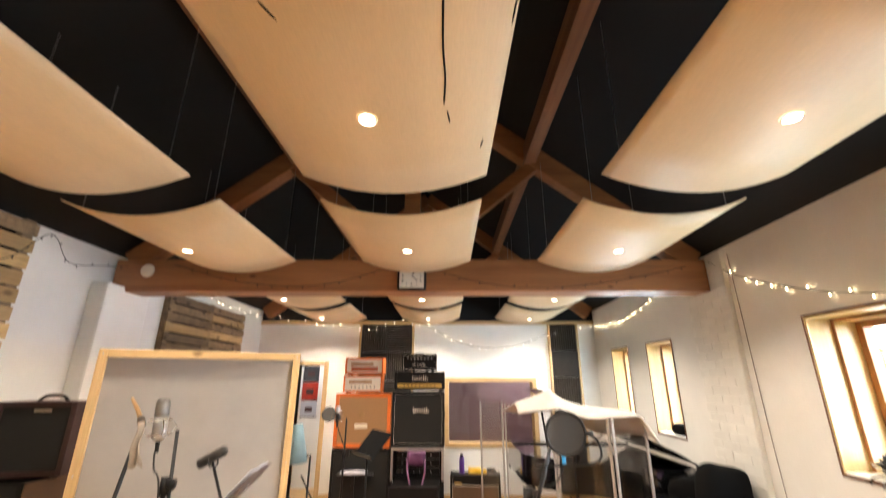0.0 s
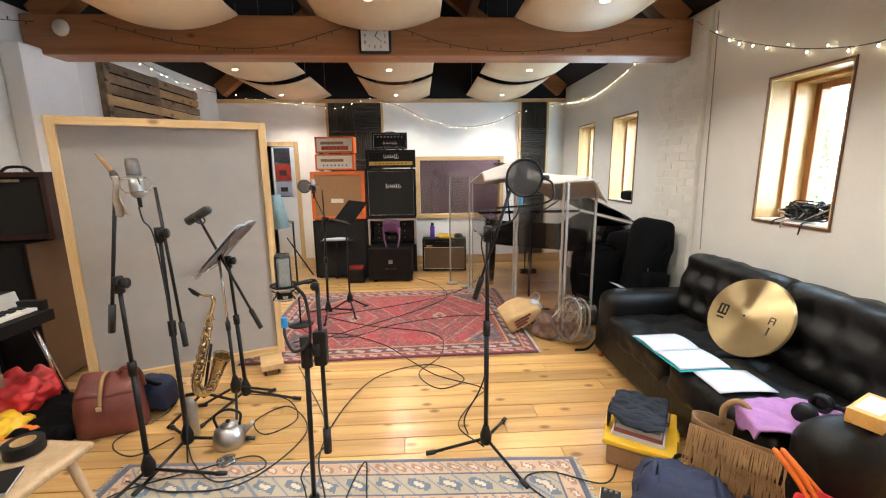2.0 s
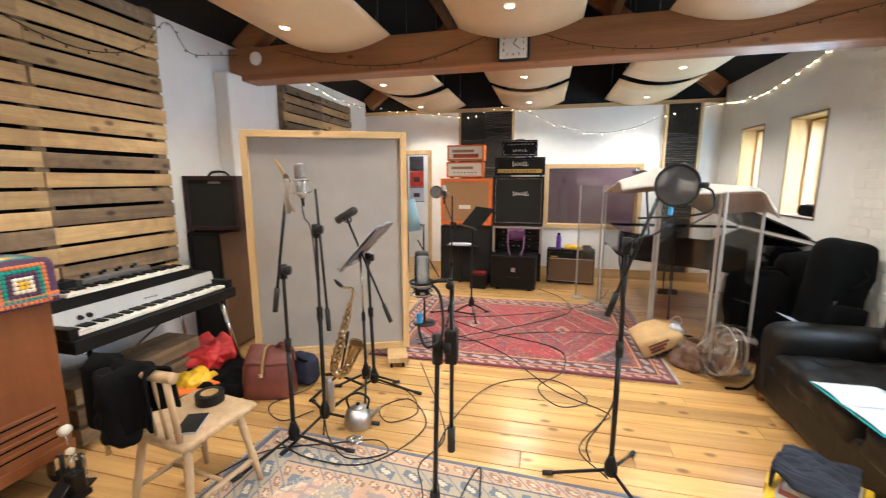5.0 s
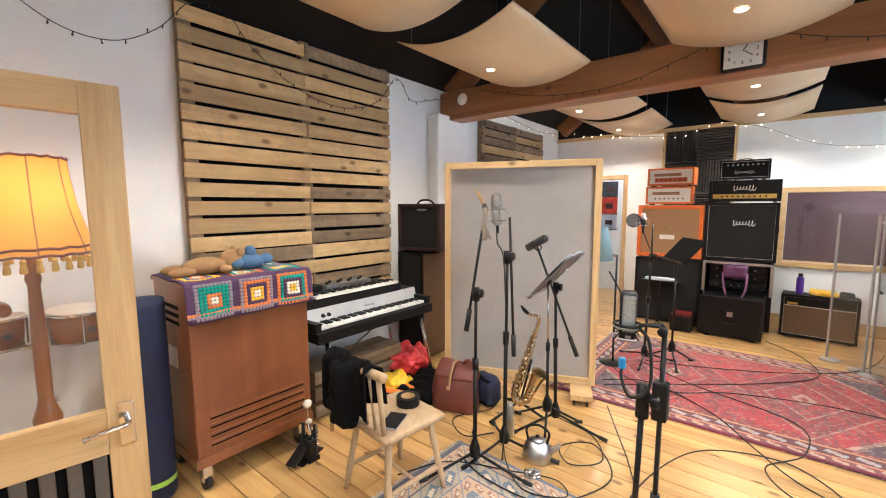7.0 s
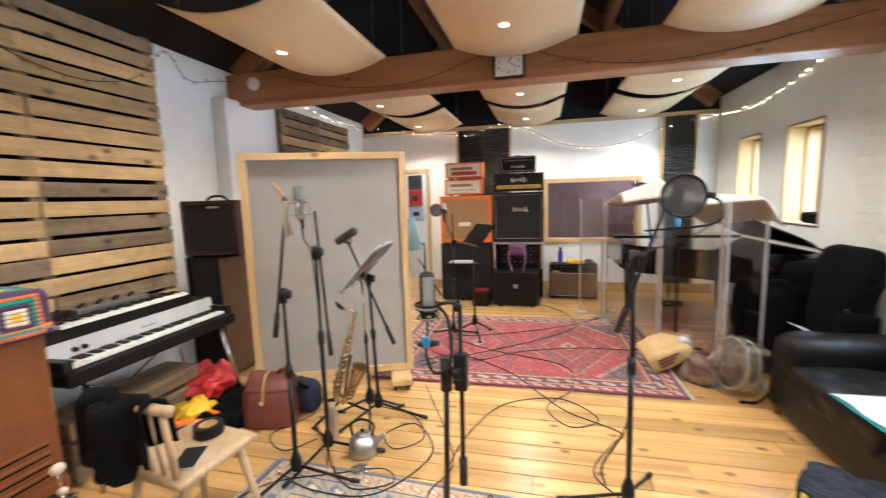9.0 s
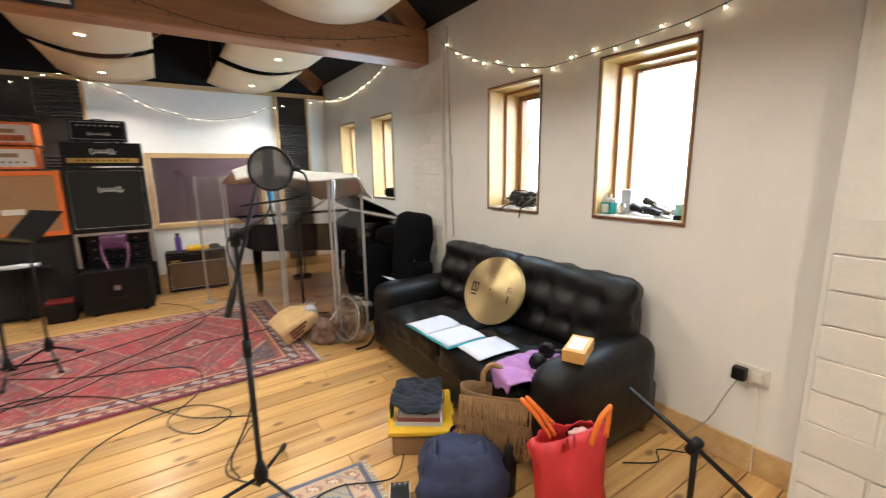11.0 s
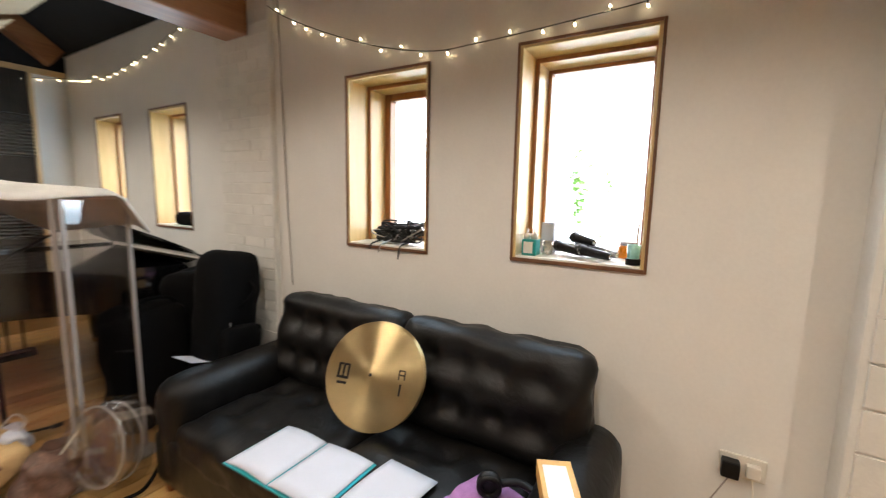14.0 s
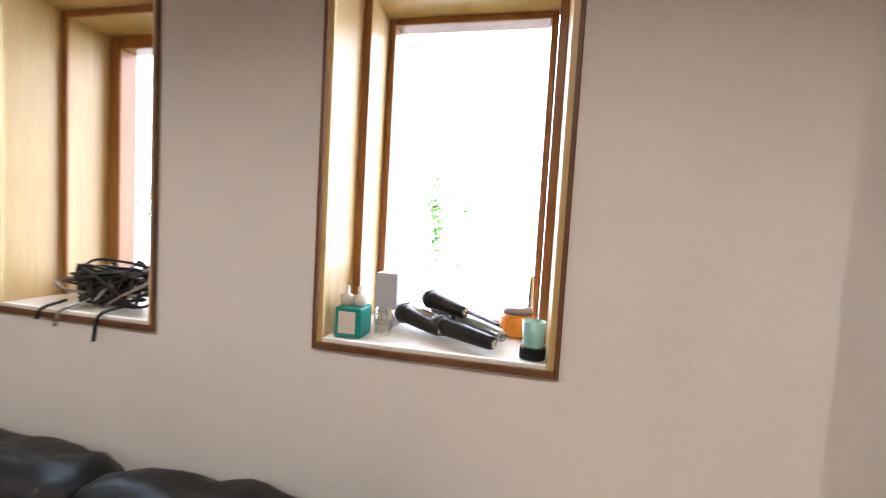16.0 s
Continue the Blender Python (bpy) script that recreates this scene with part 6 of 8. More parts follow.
def condenser(label, at, r=0.027, h=0.19, body=STEEL, cradle=True, head=None, wire=CHROME):
    """A large side-address microphone with wire head and spider mount."""
    m = thing("condenser_microphone", label, "microphone", at)
    part("body", lathe([(0.012, 0), (r * 0.8, 0.008), (r, 0.02), (r, h * 0.58)], 22), body, m, smooth=True)
    part("head_grille", lathe([(r * 1.03, h * 0.58), (r * 1.03, h * 0.62), (r * 1.0, h * 0.9), (r * 0.8, h), (0, h + 0.004)], 22), head if head else STEEL if body is not STEEL else surface("mesh_grille", (0.28, 0.27, 0.26), 0.45, metal=0.9, var=0.3, scale=300, bump=0.6), m, smooth=True)
    part("plug", lathe([(0.009, -0.05), (0.010, 0)], 12), BLACK_PLASTIC, m, smooth=True)
    if cradle:
        for z in (0.03, 0.10):
            part("cradle_ring", tube([(0.05 * math.cos(2 * math.pi * k / 24), 0.05 * math.sin(2 * math.pi * k / 24), z) for k in range(25)], 0.003, 6), wire, m, smooth=True)
        for k in range(4):
            a = math.pi / 4 + k * math.pi / 2
            part("cradle_wire", tube([(0.05 * math.cos(a), 0.05 * math.sin(a), 0.10), (0.075 * math.cos(a), 0.075 * math.sin(a), 0.065), (0.05 * math.cos(a), 0.05 * math.sin(a), 0.03)], 0.0025, 6), wire, m)
    return m


condenser("large silver condenser microphone in a wire cradle", pose(-1.468, 2.18, 1.487, 0, -3, 0), 0.032, 0.20)
m4 = thing("studio_microphone", "slim black studio microphone with pale silver front in a cradle", "microphone", pose(-0.353, 0.95, 1.292, 0, 0, 12) @ Matrix.Diagonal((0.88, 0.88, 0.88, 1)))
part("body", one((-0.021, -0.019, 0), (0.021, 0.019, 0.138), 0.011), BLACK_METAL, m4, smooth=True)
part("front_grille", one((-0.013, -0.0225, 0.03), (0.019, -0.0185, 0.128), 0.006), surface("pale_silver_mesh", (0.50, 0.58, 0.66), 0.35, metal=0.8, var=0.25, scale=300, bump=0.5), m4)
part("badge", one((-0.004, -0.0215, 0.012), (0.010, -0.0195, 0.02), 0.001), CHROME, m4)
for z in (0.012, 0.04):
    part("cradle_ring", tube([(0.036 * math.cos(2 * math.pi * k / 24), 0.035 * math.sin(2 * math.pi * k / 24), z) for k in range(25)], 0.0024, 6), STEEL, m4, smooth=True)
for k in range(4):
    a = math.pi / 4 + k * math.pi / 2
    part("cradle_wire", tube([(0.042 * math.cos(a), 0.04 * math.sin(a), 0.04), (0.024 * math.cos(a), 0.02 * math.sin(a), 0.026), (0.042 * math.cos(a), 0.04 * math.sin(a), 0.012)], 0.002, 6), BLACK_METAL, m4)
condenser("far black condenser microphone", pose(-1.14, 4.44, 1.38), 0.022, 0.15, BLACK_METAL)
mt = thing("microphone_mount", "black jointed mount arm for the studio microphone", "mount", pose(0.052, -0.20, 0.068))
part("arm", tube(spline([(-0.326, 1.15, 1.25), (-0.328, 1.145, 1.275), (-0.35, 1.14, 1.275), (-0.376, 1.15, 1.266)]), 0.0045, 8), BLACK_PLASTIC, mt, smooth=True)
part("ring", tube([(-0.405 + 0.031 * math.cos(k * math.pi / 12), 1.15 + 0.030 * math.sin(k * math.pi / 12), 1.265) for k in range(25)], 0.0032, 6), BLACK_PLASTIC, mt, smooth=True)
part("knob", lathe([(0, 0), (0.010, 0.002), (0.010, 0.016), (0, 0.018)], 12, pose(-0.326, 1.14, 1.265, 90)), BLACK_PLASTIC, mt, smooth=True)
part("blue_plug", tube([(-0.413, 1.15, 1.18), (-0.413, 1.15, 1.155)], 0.008, 10), surface("blue_ring", (0.02, 0.25, 0.6), 0.4), mt)
dy = thing("dynamic_microphone", "stubby dark grey broadcast microphone", "microphone", Matrix.Translation((-1.415, 2.62, 1.345)) @ Matrix.Rotation(radians(62), 4, "Y") @ Matrix.Rotation(radians(10), 4, "X"))
part("body", lathe([(0.0, -0.085), (0.028, -0.08), (0.030, -0.01), (0.026, 0.0), (0.029, 0.012), (0.029, 0.085), (0.022, 0.098), (0, 0.10)], 20), surface("dark_grey_enamel", (0.035, 0.033, 0.032), 0.45), dy, smooth=True)
part("yoke", tube(spline([(0, 0.034, 0.0), (0.04, 0.036, 0.0), (0.055, 0, 0.0), (0.04, -0.036, 0.0), (0, -0.034, 0.0)]), 0.005, 6), BLACK_METAL, dy, smooth=True)
cap = thing("cloth_rag", "grey-beige rag and pale wood stick tied on the boom tip", "rag", pose(-1.394, 1.922, 1.60))
part("stick", tube([(0.008, 0, -0.01), (-0.03, 0, 0.055), (-0.065, 0, 0.10)], [0.010, 0.009, 0.006], 8), SUEDE, cap, smooth=True)
part("cloth", sheet(8, 16, lambda u, v: Vector((0.003 + 0.028 * v * 0.6 + (u - 0.5) * (0.02 + 0.035 * v) + 0.006 * math.sin(v * 9), -0.012 + 0.012 * math.sin(u * 8 + v * 5), -0.175 * v - 0.012 * math.sin(u * 7) * v)), 0.003), surface("beige_rag", (0.36, 0.30, 0.24), 0.95, var=0.2), cap, smooth=True)
part("knot", soft(0.03, 0.03, 0.04, 0.012, 6, wrinkle=0.015, scale=30, seed=9), surface("dark_rag", (0.10, 0.085, 0.07), 0.95), cap, smooth=True)


def pop_filter(label, centre, r, toward, neck_to):
    """A round pop filter: hoop, dark mesh, clamp and gooseneck."""
    p = thing("pop_filter", label, "pop filter", Matrix())
    c = Vector(centre)
    z = (Vector(toward) - c).normalized()
    x = Vector((0, 0, 1)).cross(z).normalized()
    y = z.cross(x)
    part("hoop", tube([c + (x * math.cos(k * math.pi / 24) + y * math.sin(k * math.pi / 24)) * r for k in range(49)], 0.006, 8), BLACK_PLASTIC, p, smooth=True)
    net = bmesh.new()
    vs = [net.verts.new(c + (x * math.cos(k * math.pi / 16) + y * math.sin(k * math.pi / 16)) * (r - 0.003)) for k in range(32)]
    net.faces.new(vs)
    part("mesh", net, NET, p)
    part("gooseneck", tube(spline([c + x * r, c + x * (r + 0.05) - y * 0.03, c + x * (r + 0.03) - y * 0.11, Vector(neck_to)]), 0.005, 8), BLACK_PLASTIC, p, smooth=True)
    part("clamp", tube([c + x * (r - 0.005), c + x * (r + 0.03)], 0.012, 10), BLACK_PLASTIC, p, smooth=True)


m_net = bpy.data.materials.new("nylon_mesh")
m_net.use_nodes = True
_t = m_net.node_tree
_tr, _mx = _t.nodes.new("ShaderNodeBsdfTransparent"), _t.nodes.new("ShaderNodeMixShader")
_t.nodes["Principled BSDF"].inputs["Base Color"].default_value = (0.03, 0.03, 0.032, 1)
_mx.inputs[0].default_value = 0.86
_t.links.new(_tr.outputs[0], _mx.inputs[1])
_t.links.new(_t.nodes["Principled BSDF"].outputs[0], _mx.inputs[2])
_t.links.new(_mx.outputs[0], _t.nodes["Material Output"].inputs[0])
NET = m_net
pop_filter("black nylon pop filter on a gooseneck", (0.46, 1.80, 1.57), 0.082, (0.55, 0.4, 1.57), (0.36, 1.97, 1.42))
pop_filter("far black pop filter on a gooseneck", (-1.22, 4.40, 1.46), 0.065, (-0.9, 3.2, 1.5), (-1.06, 4.45, 1.16))
sm = thing("studio_microphone", "black studio microphone behind the pop filter with blue plug", "microphone", pose(0.475, 1.92, 1.49))
part("body", lathe([(0.0, 0), (0.02, 0.005), (0.024, 0.03), (0.024, 0.16), (0.0, 0.17)], 16), BLACK_METAL, sm, smooth=True)
part("blue_plug", lathe([(0.009, -0.05), (0.009, 0.0)], 10), surface("blue_collar", (0.03, 0.30, 0.65), 0.4), sm)


# Music paper with its shade put into the colour, streaked like print.
MUSIC = surface("shaded_music_page", (0.21, 0.175, 0.17), 0.7, var=0.35, scale=60, stretch=(0.3, 1, 3))


def music_stand(label, base, top, w, h, yaw, tilt, sheets=True):
    bx, by = base
    st = thing("music_stand", label, "music stand", pose(bx, by, 0))
    tripod(st, top, 0.26, 0.9, hub=0.16)
    part("pole", tube([(0, 0, 0.15), (0, 0, top)], 0.010, 10), BLACK_METAL, st, smooth=True)
    desk = Matrix.Translation((0, 0, top)) @ Matrix.Rotation(radians(yaw), 4, "Z") @ Matrix.Rotation(radians(tilt), 4, "X")
    part("desk", box(bmesh.new(), (-w / 2, -0.004, -0.06), (w / 2, 0.0, h - 0.06), 0.001, desk), BLACK_CLOTH, st)
    part("ledge", box(bmesh.new(), (-w / 2, -0.05, -0.064), (w / 2, -0.004, -0.058), 0.001, desk), BLACK_METAL, st)
    if sheets:
        sh = thing("sheet_music", "open sheet music resting on the stand", "sheet music", Matrix.Translation((bx, by, 0)) @ desk)
        for s in (-1, 1):
            part("page", sheet(8, 6, lambda u, v: Vector((s * u * 0.21, -0.008 - 0.018 * math.sin(u * math.pi) * (1 - 0.3 * v), -0.05 + v * 0.28)), 0.001), MUSIC, sh, smooth=True)


fms = thing("music_stand", "folding chrome music stand with wire desk before the gobo", "music stand", pose(-1.30, 2.62, 0))
tripod(fms, 1.0, 0.27, 0.9, hub=0.16)
part("lower_pole", tube([(0, 0, 0.15), (-0.005, 0, 0.62)], 0.011, 10), BLACK_METAL, fms, smooth=True)
part("upper_pole", tube([(-0.005, 0, 0.60), (-0.02, 0.01, 1.08)], 0.008, 10), CHROME, fms, smooth=True)
part("collar", tube([(-0.004, 0, 0.58), (-0.006, 0, 0.64)], 0.016, 10), BLACK_PLASTIC, fms, smooth=True)
DESK = Matrix.Translation((-0.10, 0.02, 0.978)) @ Matrix.Rotation(radians(-84), 4, "Z") @ Matrix.Rotation(radians(-42), 4, "X")
for s in (-1, 1):
    part("desk_wire", tube([DESK @ Vector(p) for p in ((0, 0.006, 0.14), (s * 0.10, 0.006, 0.25), (s * 0.19, 0.006, 0.33))], 0.003, 6), CHROME, fms, smooth=True)
    part("desk_wire", tube([DESK @ Vector(p) for p in ((0, 0.006, 0.14), (s * 0.10, 0.006, 0.07), (s * 0.19, 0.006, 0.0), (s * 0.19, -0.03, 0.0))], 0.003, 6), CHROME, fms, smooth=True)
part("desk_bar", tube([DESK @ Vector(p) for p in ((-0.19, -0.004, 0.0), (0.19, -0.004, 0.0))], 0.0035, 6), CHROME, fms, smooth=True)
part("desk_joint", one((-0.035, 0.0, 1.06), (0.0, 0.03, 1.11), 0.006), BLACK_PLASTIC, fms)
bkl = thing("sheet_music", "open booklet of music on the wire desk, pages coloured as in shade", "sheet music", Matrix.Translation((-1.30, 2.62, 0)) @ DESK)
for s in (-1, 1):
    part("page", sheet(10, 8, lambda u, v: Vector((s * u * 0.215, -0.006 - 0.012 * math.sin(u * math.pi) * (1 - 0.3 * v) + 0.010 * u * v, 0.004 + v * (0.385 + 0.01 * u))), 0.003), MUSIC, bkl, smooth=True)
for s in (-1, 1):
    part("loose_page", sheet(6, 5, lambda u, v: Vector((s * u * 0.20, -0.016 - 0.012 * math.sin(u * math.pi), 0.02 + v * 0.375)), 0.001), PAPER, bkl, smooth=True)
music_stand("black music stand on the red rug", (-0.84, 4.55), 1.10, 0.46, 0.30, -55, -42, False)

# ---- alto saxophone on its stand ----
sax = thing("saxophone", "brass alto saxophone leaning on a stand", "saxophone", Matrix.Translation((-1.575, 2.60, 0.15)) @ Matrix.Rotation(radians(18), 4, "Y") @ Matrix.Rotation(radians(28), 4, "Z"))
body = spline([(0.0, 0, 0.64), (0.0, 0, 0.48), (0.0, 0, 0.25), (0.0, 0, 0.10), (0.015, -0.01, 0.035), (0.055, -0.02, 0.012), (0.095, -0.03, 0.05), (0.105, -0.035, 0.13), (0.112, -0.04, 0.23), (0.12, -0.045, 0.30)], 6)
n = len(body)
part("body_tube", tube(body, [0.011 + 0.021 * min(1, k / (n * 0.5)) + (0.030 * ((k / n - 0.62) / 0.38) ** 2 if k / n > 0.62 else 0) for k in range(n)], 20, cap=False), BRASS, sax, smooth=True)
part("bell_rim", lathe([(0.056, 0), (0.064, 0.008), (0.062, 0.012), (0.050, 0.004)], 28, Matrix.Translation((0.121, -0.045, 0.298)) @ Matrix.Rotation(0.12, 4, "Y"), cap=False), BRASS, sax, smooth=True)
part("neck", tube(spline([(0, 0, 0.64), (-0.002, 0, 0.675), (-0.025, 0, 0.705), (-0.07, 0.0, 0.70), (-0.10, 0, 0.705)]), [0.012] * 12 + [0.009] * 13, 12), BRASS, sax, smooth=True)
part("mouthpiece", tube([(-0.09, 0, 0.703), (-0.125, 0, 0.722), (-0.155, 0, 0.745)], [0.013, 0.014, 0.006], 10), BLACK_PLASTIC, sax, smooth=True)
PEARL = surface("key_pearl", (0.70, 0.66, 0.58), 0.3)
for k in range(13):
    z = 0.10 + k * 0.039
    r_ = 0.018 - 0.0006 * k
    kc = part("key_cup", lathe([(0.0, 0.011), (r_ * 0.5, 0.010), (r_, 0.007), (r_, 0.0), (0, 0)], 16, Matrix.Translation((0.007 * (-1) ** k, -0.036 + 0.0015 * k, z)) @ Matrix.Rotation(math.pi / 2, 4, "X")), BRASS, sax, smooth=True)
    if k % 3 == 1:
        part("pearl", lathe([(0.0, 0.013), (0.006, 0.012), (0.0065, 0.009)], 10, Matrix.Translation((0.007 * (-1) ** k, -0.036 + 0.0015 * k, z)) @ Matrix.Rotation(math.pi / 2, 4, "X")), PEARL, kc)
for k in range(7):
    z = 0.14 + 0.066 * k
    part("side_key", lathe([(0.0, 0.008), (0.011, 0.007), (0.012, 0.0)], 12, Matrix.Translation((-0.032 + 0.0022 * k, -0.008, z)) @ Matrix.Rotation(-math.pi / 2, 4, "Y")), BRASS, sax, smooth=True)
    part("key_post", tube([(0.02 - 0.001 * k, -0.02, z + 0.02), (0.03 - 0.001 * k, -0.032, z + 0.02)], 0.003, 6), BRASS, sax)
for dx, y0, z0, z1 in ((-0.030, -0.018, 0.08, 0.60), (0.030, -0.022, 0.08, 0.52), (0.036, -0.012, 0.12, 0.45), (-0.022, -0.030, 0.2, 0.58), (0.018, -0.034, 0.1, 0.34)):
    part("key_rod", tube([(dx, y0, z0), (dx * 0.7, y0 * 0.8, z1)], 0.0028, 6), BRASS, sax)
for k in range(3):
    bk_ = part("bell_key", lathe([(0.0, 0.008), (0.022, 0.007), (0.024, 0), (0, 0)], 16, Matrix.Translation((0.085 + 0.012 * k, -0.068 - 0.004 * k, 0.06 + 0.062 * k)) @ Matrix.Rotation(math.pi / 2, 4, "X")), BRASS, sax, smooth=True)
    part("key_guard", tube(spline([(0.06 + 0.012 * k, -0.06, 0.06 + 0.062 * k), (0.085 + 0.012 * k, -0.085 - 0.004 * k, 0.06 + 0.062 * k), (0.11 + 0.012 * k, -0.06, 0.06 + 0.062 * k)]), 0.003, 6), BRASS, bk_)
part("brace", tube([(0.0, -0.01, 0.26), (0.06, -0.03, 0.25), (0.11, -0.04, 0.24)], 0.005, 8), BRASS, sax)
ss = thing("saxophone_stand", "black folding saxophone stand", "stand", pose(-1.58, 2.64, 0))
part("yoke", tube(spline([(-0.06, -0.02, 0.12), (0, 0.05, 0.1), (0.08, -0.02, 0.12)]), 0.011, 8), BLACK_METAL, ss, smooth=True)
part("post", tube([(0.02, 0.05, 0.06), (0.12, 0.04, 0.46)], 0.010, 8), BLACK_METAL, ss, smooth=True)
for a in (0.3, 2.4, 4.4):
    part("leg", tube([(0.02, 0.04, 0.10), (0.24 * math.cos(a), 0.24 * math.sin(a), 0.012)], 0.010, 8), BLACK_METAL, ss, smooth=True)

# ---- things on the floor by the gobo ----
sat = thing("leather_satchel", "oxblood leather satchel slumped on the floor", "bag", pose(-2.01, 2.45, 0, 0, 0, 14))
part("body", pouch([(0.0, 0.17, 0.085, 0, 0), (0.012, 0.185, 0.10, 0, 0), (0.10, 0.19, 0.105, 0, 0.005), (0.22, 0.18, 0.09, -0.005, 0.025), (0.30, 0.165, 0.065, 0, 0.05), (0.345, 0.15, 0.035, 0.005, 0.07), (0.35, 0.10, 0.015, 0.005, 0.075)], 40, 0.5, 0.016, 8, 3), BROWN_LEATHER, sat, smooth=True)
part("flap", sheet(16, 12, lambda u, v: Vector(((u - 0.5) * (0.30 + 0.03 * v) + 0.004, 0.075 - 0.05 * v - 0.075 * v * v, 0.362 - 0.012 * v - 0.10 * v * v + 0.006 * math.sin(u * 9))), 0.005), BROWN_LEATHER, sat, smooth=True)
part("strap", tube(spline([(0.05, 0.06, 0.35), (0.10, 0.02, 0.40), (0.17, 0.03, 0.37), (0.18, 0.06, 0.25)]), 0.012, 8), BROWN_LEATHER, sat, smooth=True)
part("buckle_strap", tube(spline([(0.0, 0.06, 0.37), (-0.005, -0.01, 0.368), (-0.01, -0.062, 0.29), (-0.012, -0.092, 0.20)]), 0.011, 6), SUEDE, sat, smooth=True)
part("buckle", one((-0.028, -0.108, 0.185), (0.006, -0.094, 0.215), 0.003), CHROME, sat)
blu = thing("soft_bag", "small navy cloth bag", "bag", pose(-1.86, 2.68, 0, 0, 0, -10))
part("body", soft(0.24, 0.18, 0.24, 0.07, 8, wrinkle=0.03, scale=8, seed=6, at=(0, 0, 0.115)), NAVY, blu, smooth=True)
part("strap", tube(spline([(-0.08, -0.02, 0.22), (-0.02, -0.08, 0.26), (0.06, -0.08, 0.23), (0.1, -0.03, 0.2)]), 0.012, 6), BLACK_CLOTH, blu)
fl = thing("steel_flask", "brushed steel flask on the floor", "flask", pose(-1.46, 2.36, 0))
part("body", lathe([(0.03, 0), (0.034, 0.01), (0.034, 0.19), (0.022, 0.215), (0.022, 0.24), (0, 0.243)], 20), STEEL, fl, smooth=True)
ket = thing("kettle", "dull aluminium kettle with black handle", "kettle", pose(-1.19, 2.245, 0, 0, 0, 12))
part("body", lathe([(0.085, 0), (0.092, 0.01), (0.092, 0.05), (0.075, 0.11), (0.045, 0.125)], 26), STEEL, ket, smooth=True)
lid = part("lid", lathe([(0.048, 0.122), (0.035, 0.138), (0.0, 0.142)], 20), STEEL, ket, smooth=True)
part("lid_knob", lathe([(0.008, 0.14), (0.014, 0.155), (0, 0.163)], 12), BLACK_PLASTIC, lid, smooth=True)
part("spout", tube([(0.07, 0, 0.06), (0.12, 0, 0.10), (0.14, 0, 0.13)], [0.022, 0.015, 0.011], 12), STEEL, ket, smooth=True)
part("handle", tube(spline([(-0.06, 0, 0.115), (-0.07, 0, 0.19), (0, 0, 0.225), (0.07, 0, 0.19), (0.06, 0, 0.115)]), 0.008, 8), BLACK_PLASTIC, ket, smooth=True)
tam = thing("jingle_shaker", "cluster of small steel jingles on the rug edge", "shaker", pose(-1.13, 2.06, 0.012))
for k in range(6):
    part("jingle", lathe([(0.0, 0), (0.022, 0.004), (0.024, 0.012), (0.01, 0.018), (0, 0.019)], 14, Matrix.Translation((0.03 * math.cos(k * 1.05), 0.03 * math.sin(k * 1.05), 0.004 * (k % 2)))), CHROME, tam, smooth=True)

# heap of coats and a guitar bag under the stage piano
for nm, lab, mat_, at, dims, sd in (("red_jacket", "crumpled red nylon jacket under the stage piano", RED_CLOTH, pose(-2.72, 2.58, 0.10, 0, 0, 20), (0.44, 0.34, 0.20), 31), ("black_coat", "black coat in a heap on the floor", BLACK_CLOTH, pose(-2.55, 2.52, 0, 0, 0, -12), (0.85, 0.48, 0.13), 32), ("orange_vest", "orange safety vest in a heap on the floor", ORANGE_CLOTH, pose(-2.42, 2.30, 0.03, 0, 0, 14), (0.44, 0.20, 0.08), 33), ("yellow_cloth", "yellow cloth in a heap beside the orange vest", YELLOW, pose(-2.60, 2.36, 0.06, 0, 0, -20), (0.34, 0.22, 0.10), 34), ("dark_trousers", "dark trousers on the floor", DENIM, pose(-2.58, 2.02, 0, 0, 0, 60), (0.4, 0.3, 0.08), 35)):
    hp = thing(nm, lab, "clothing", at)
    part("cloth", soft(*dims, min(dims) * 0.4, 26, wrinkle=min(0.055, dims[2] * 0.34), scale=11, seed=sd, at=(0, 0, dims[2] / 2 - 0.004)), mat_, hp, smooth=True)
crt = thing("wooden_crate", "grey weathered crate under the stage piano", "crate", pose(-2.98, 1.62, 0))
for k in range(3):
    part("slat", one((0, 0, 0.02 + 0.13 * k), (0.3, 0.9, 0.12 + 0.13 * k), 0.005), PALLET_GREY, crt)

# lamp head on a stand and far bits on the rug
hl = thing("clip_lamp", "pale blue metal lamp shade on a black stand", "lamp", pose(-1.36, 4.20, 0))
part("stand", tube([(0.05, 0, 0.02), (0.05, 0, 1.12)], 0.010, 8), BLACK_METAL, hl, smooth=True)
part("base", lathe([(0.13, 0), (0.13, 0.015), (0.02, 0.03)], 20, Matrix.Translation((0.05, 0, 0))), BLACK_METAL, hl, smooth=True)
part("shade", lathe([(0.045, 0.34), (0.085, 0.0), (0.08, 0.0), (0.042, 0.335)], 24, Matrix.Translation((-0.06, 0, 1.05)) @ Matrix.Rotation(radians(-6), 4, "Y"), cap=False), surface("pale_blue_enamel", (0.30, 0.48, 0.55), 0.35), hl, smooth=True)
part("joint", tube([(0.05, 0, 1.1), (0.0, 0, 1.12)], 0.012, 8), CHROME, hl, smooth=True)
part("arm", tube([(-0.02, 0.0, 0.95), (0.22, 0.0, 0.55)], 0.008, 8), BLACK_METAL, hl, smooth=True)

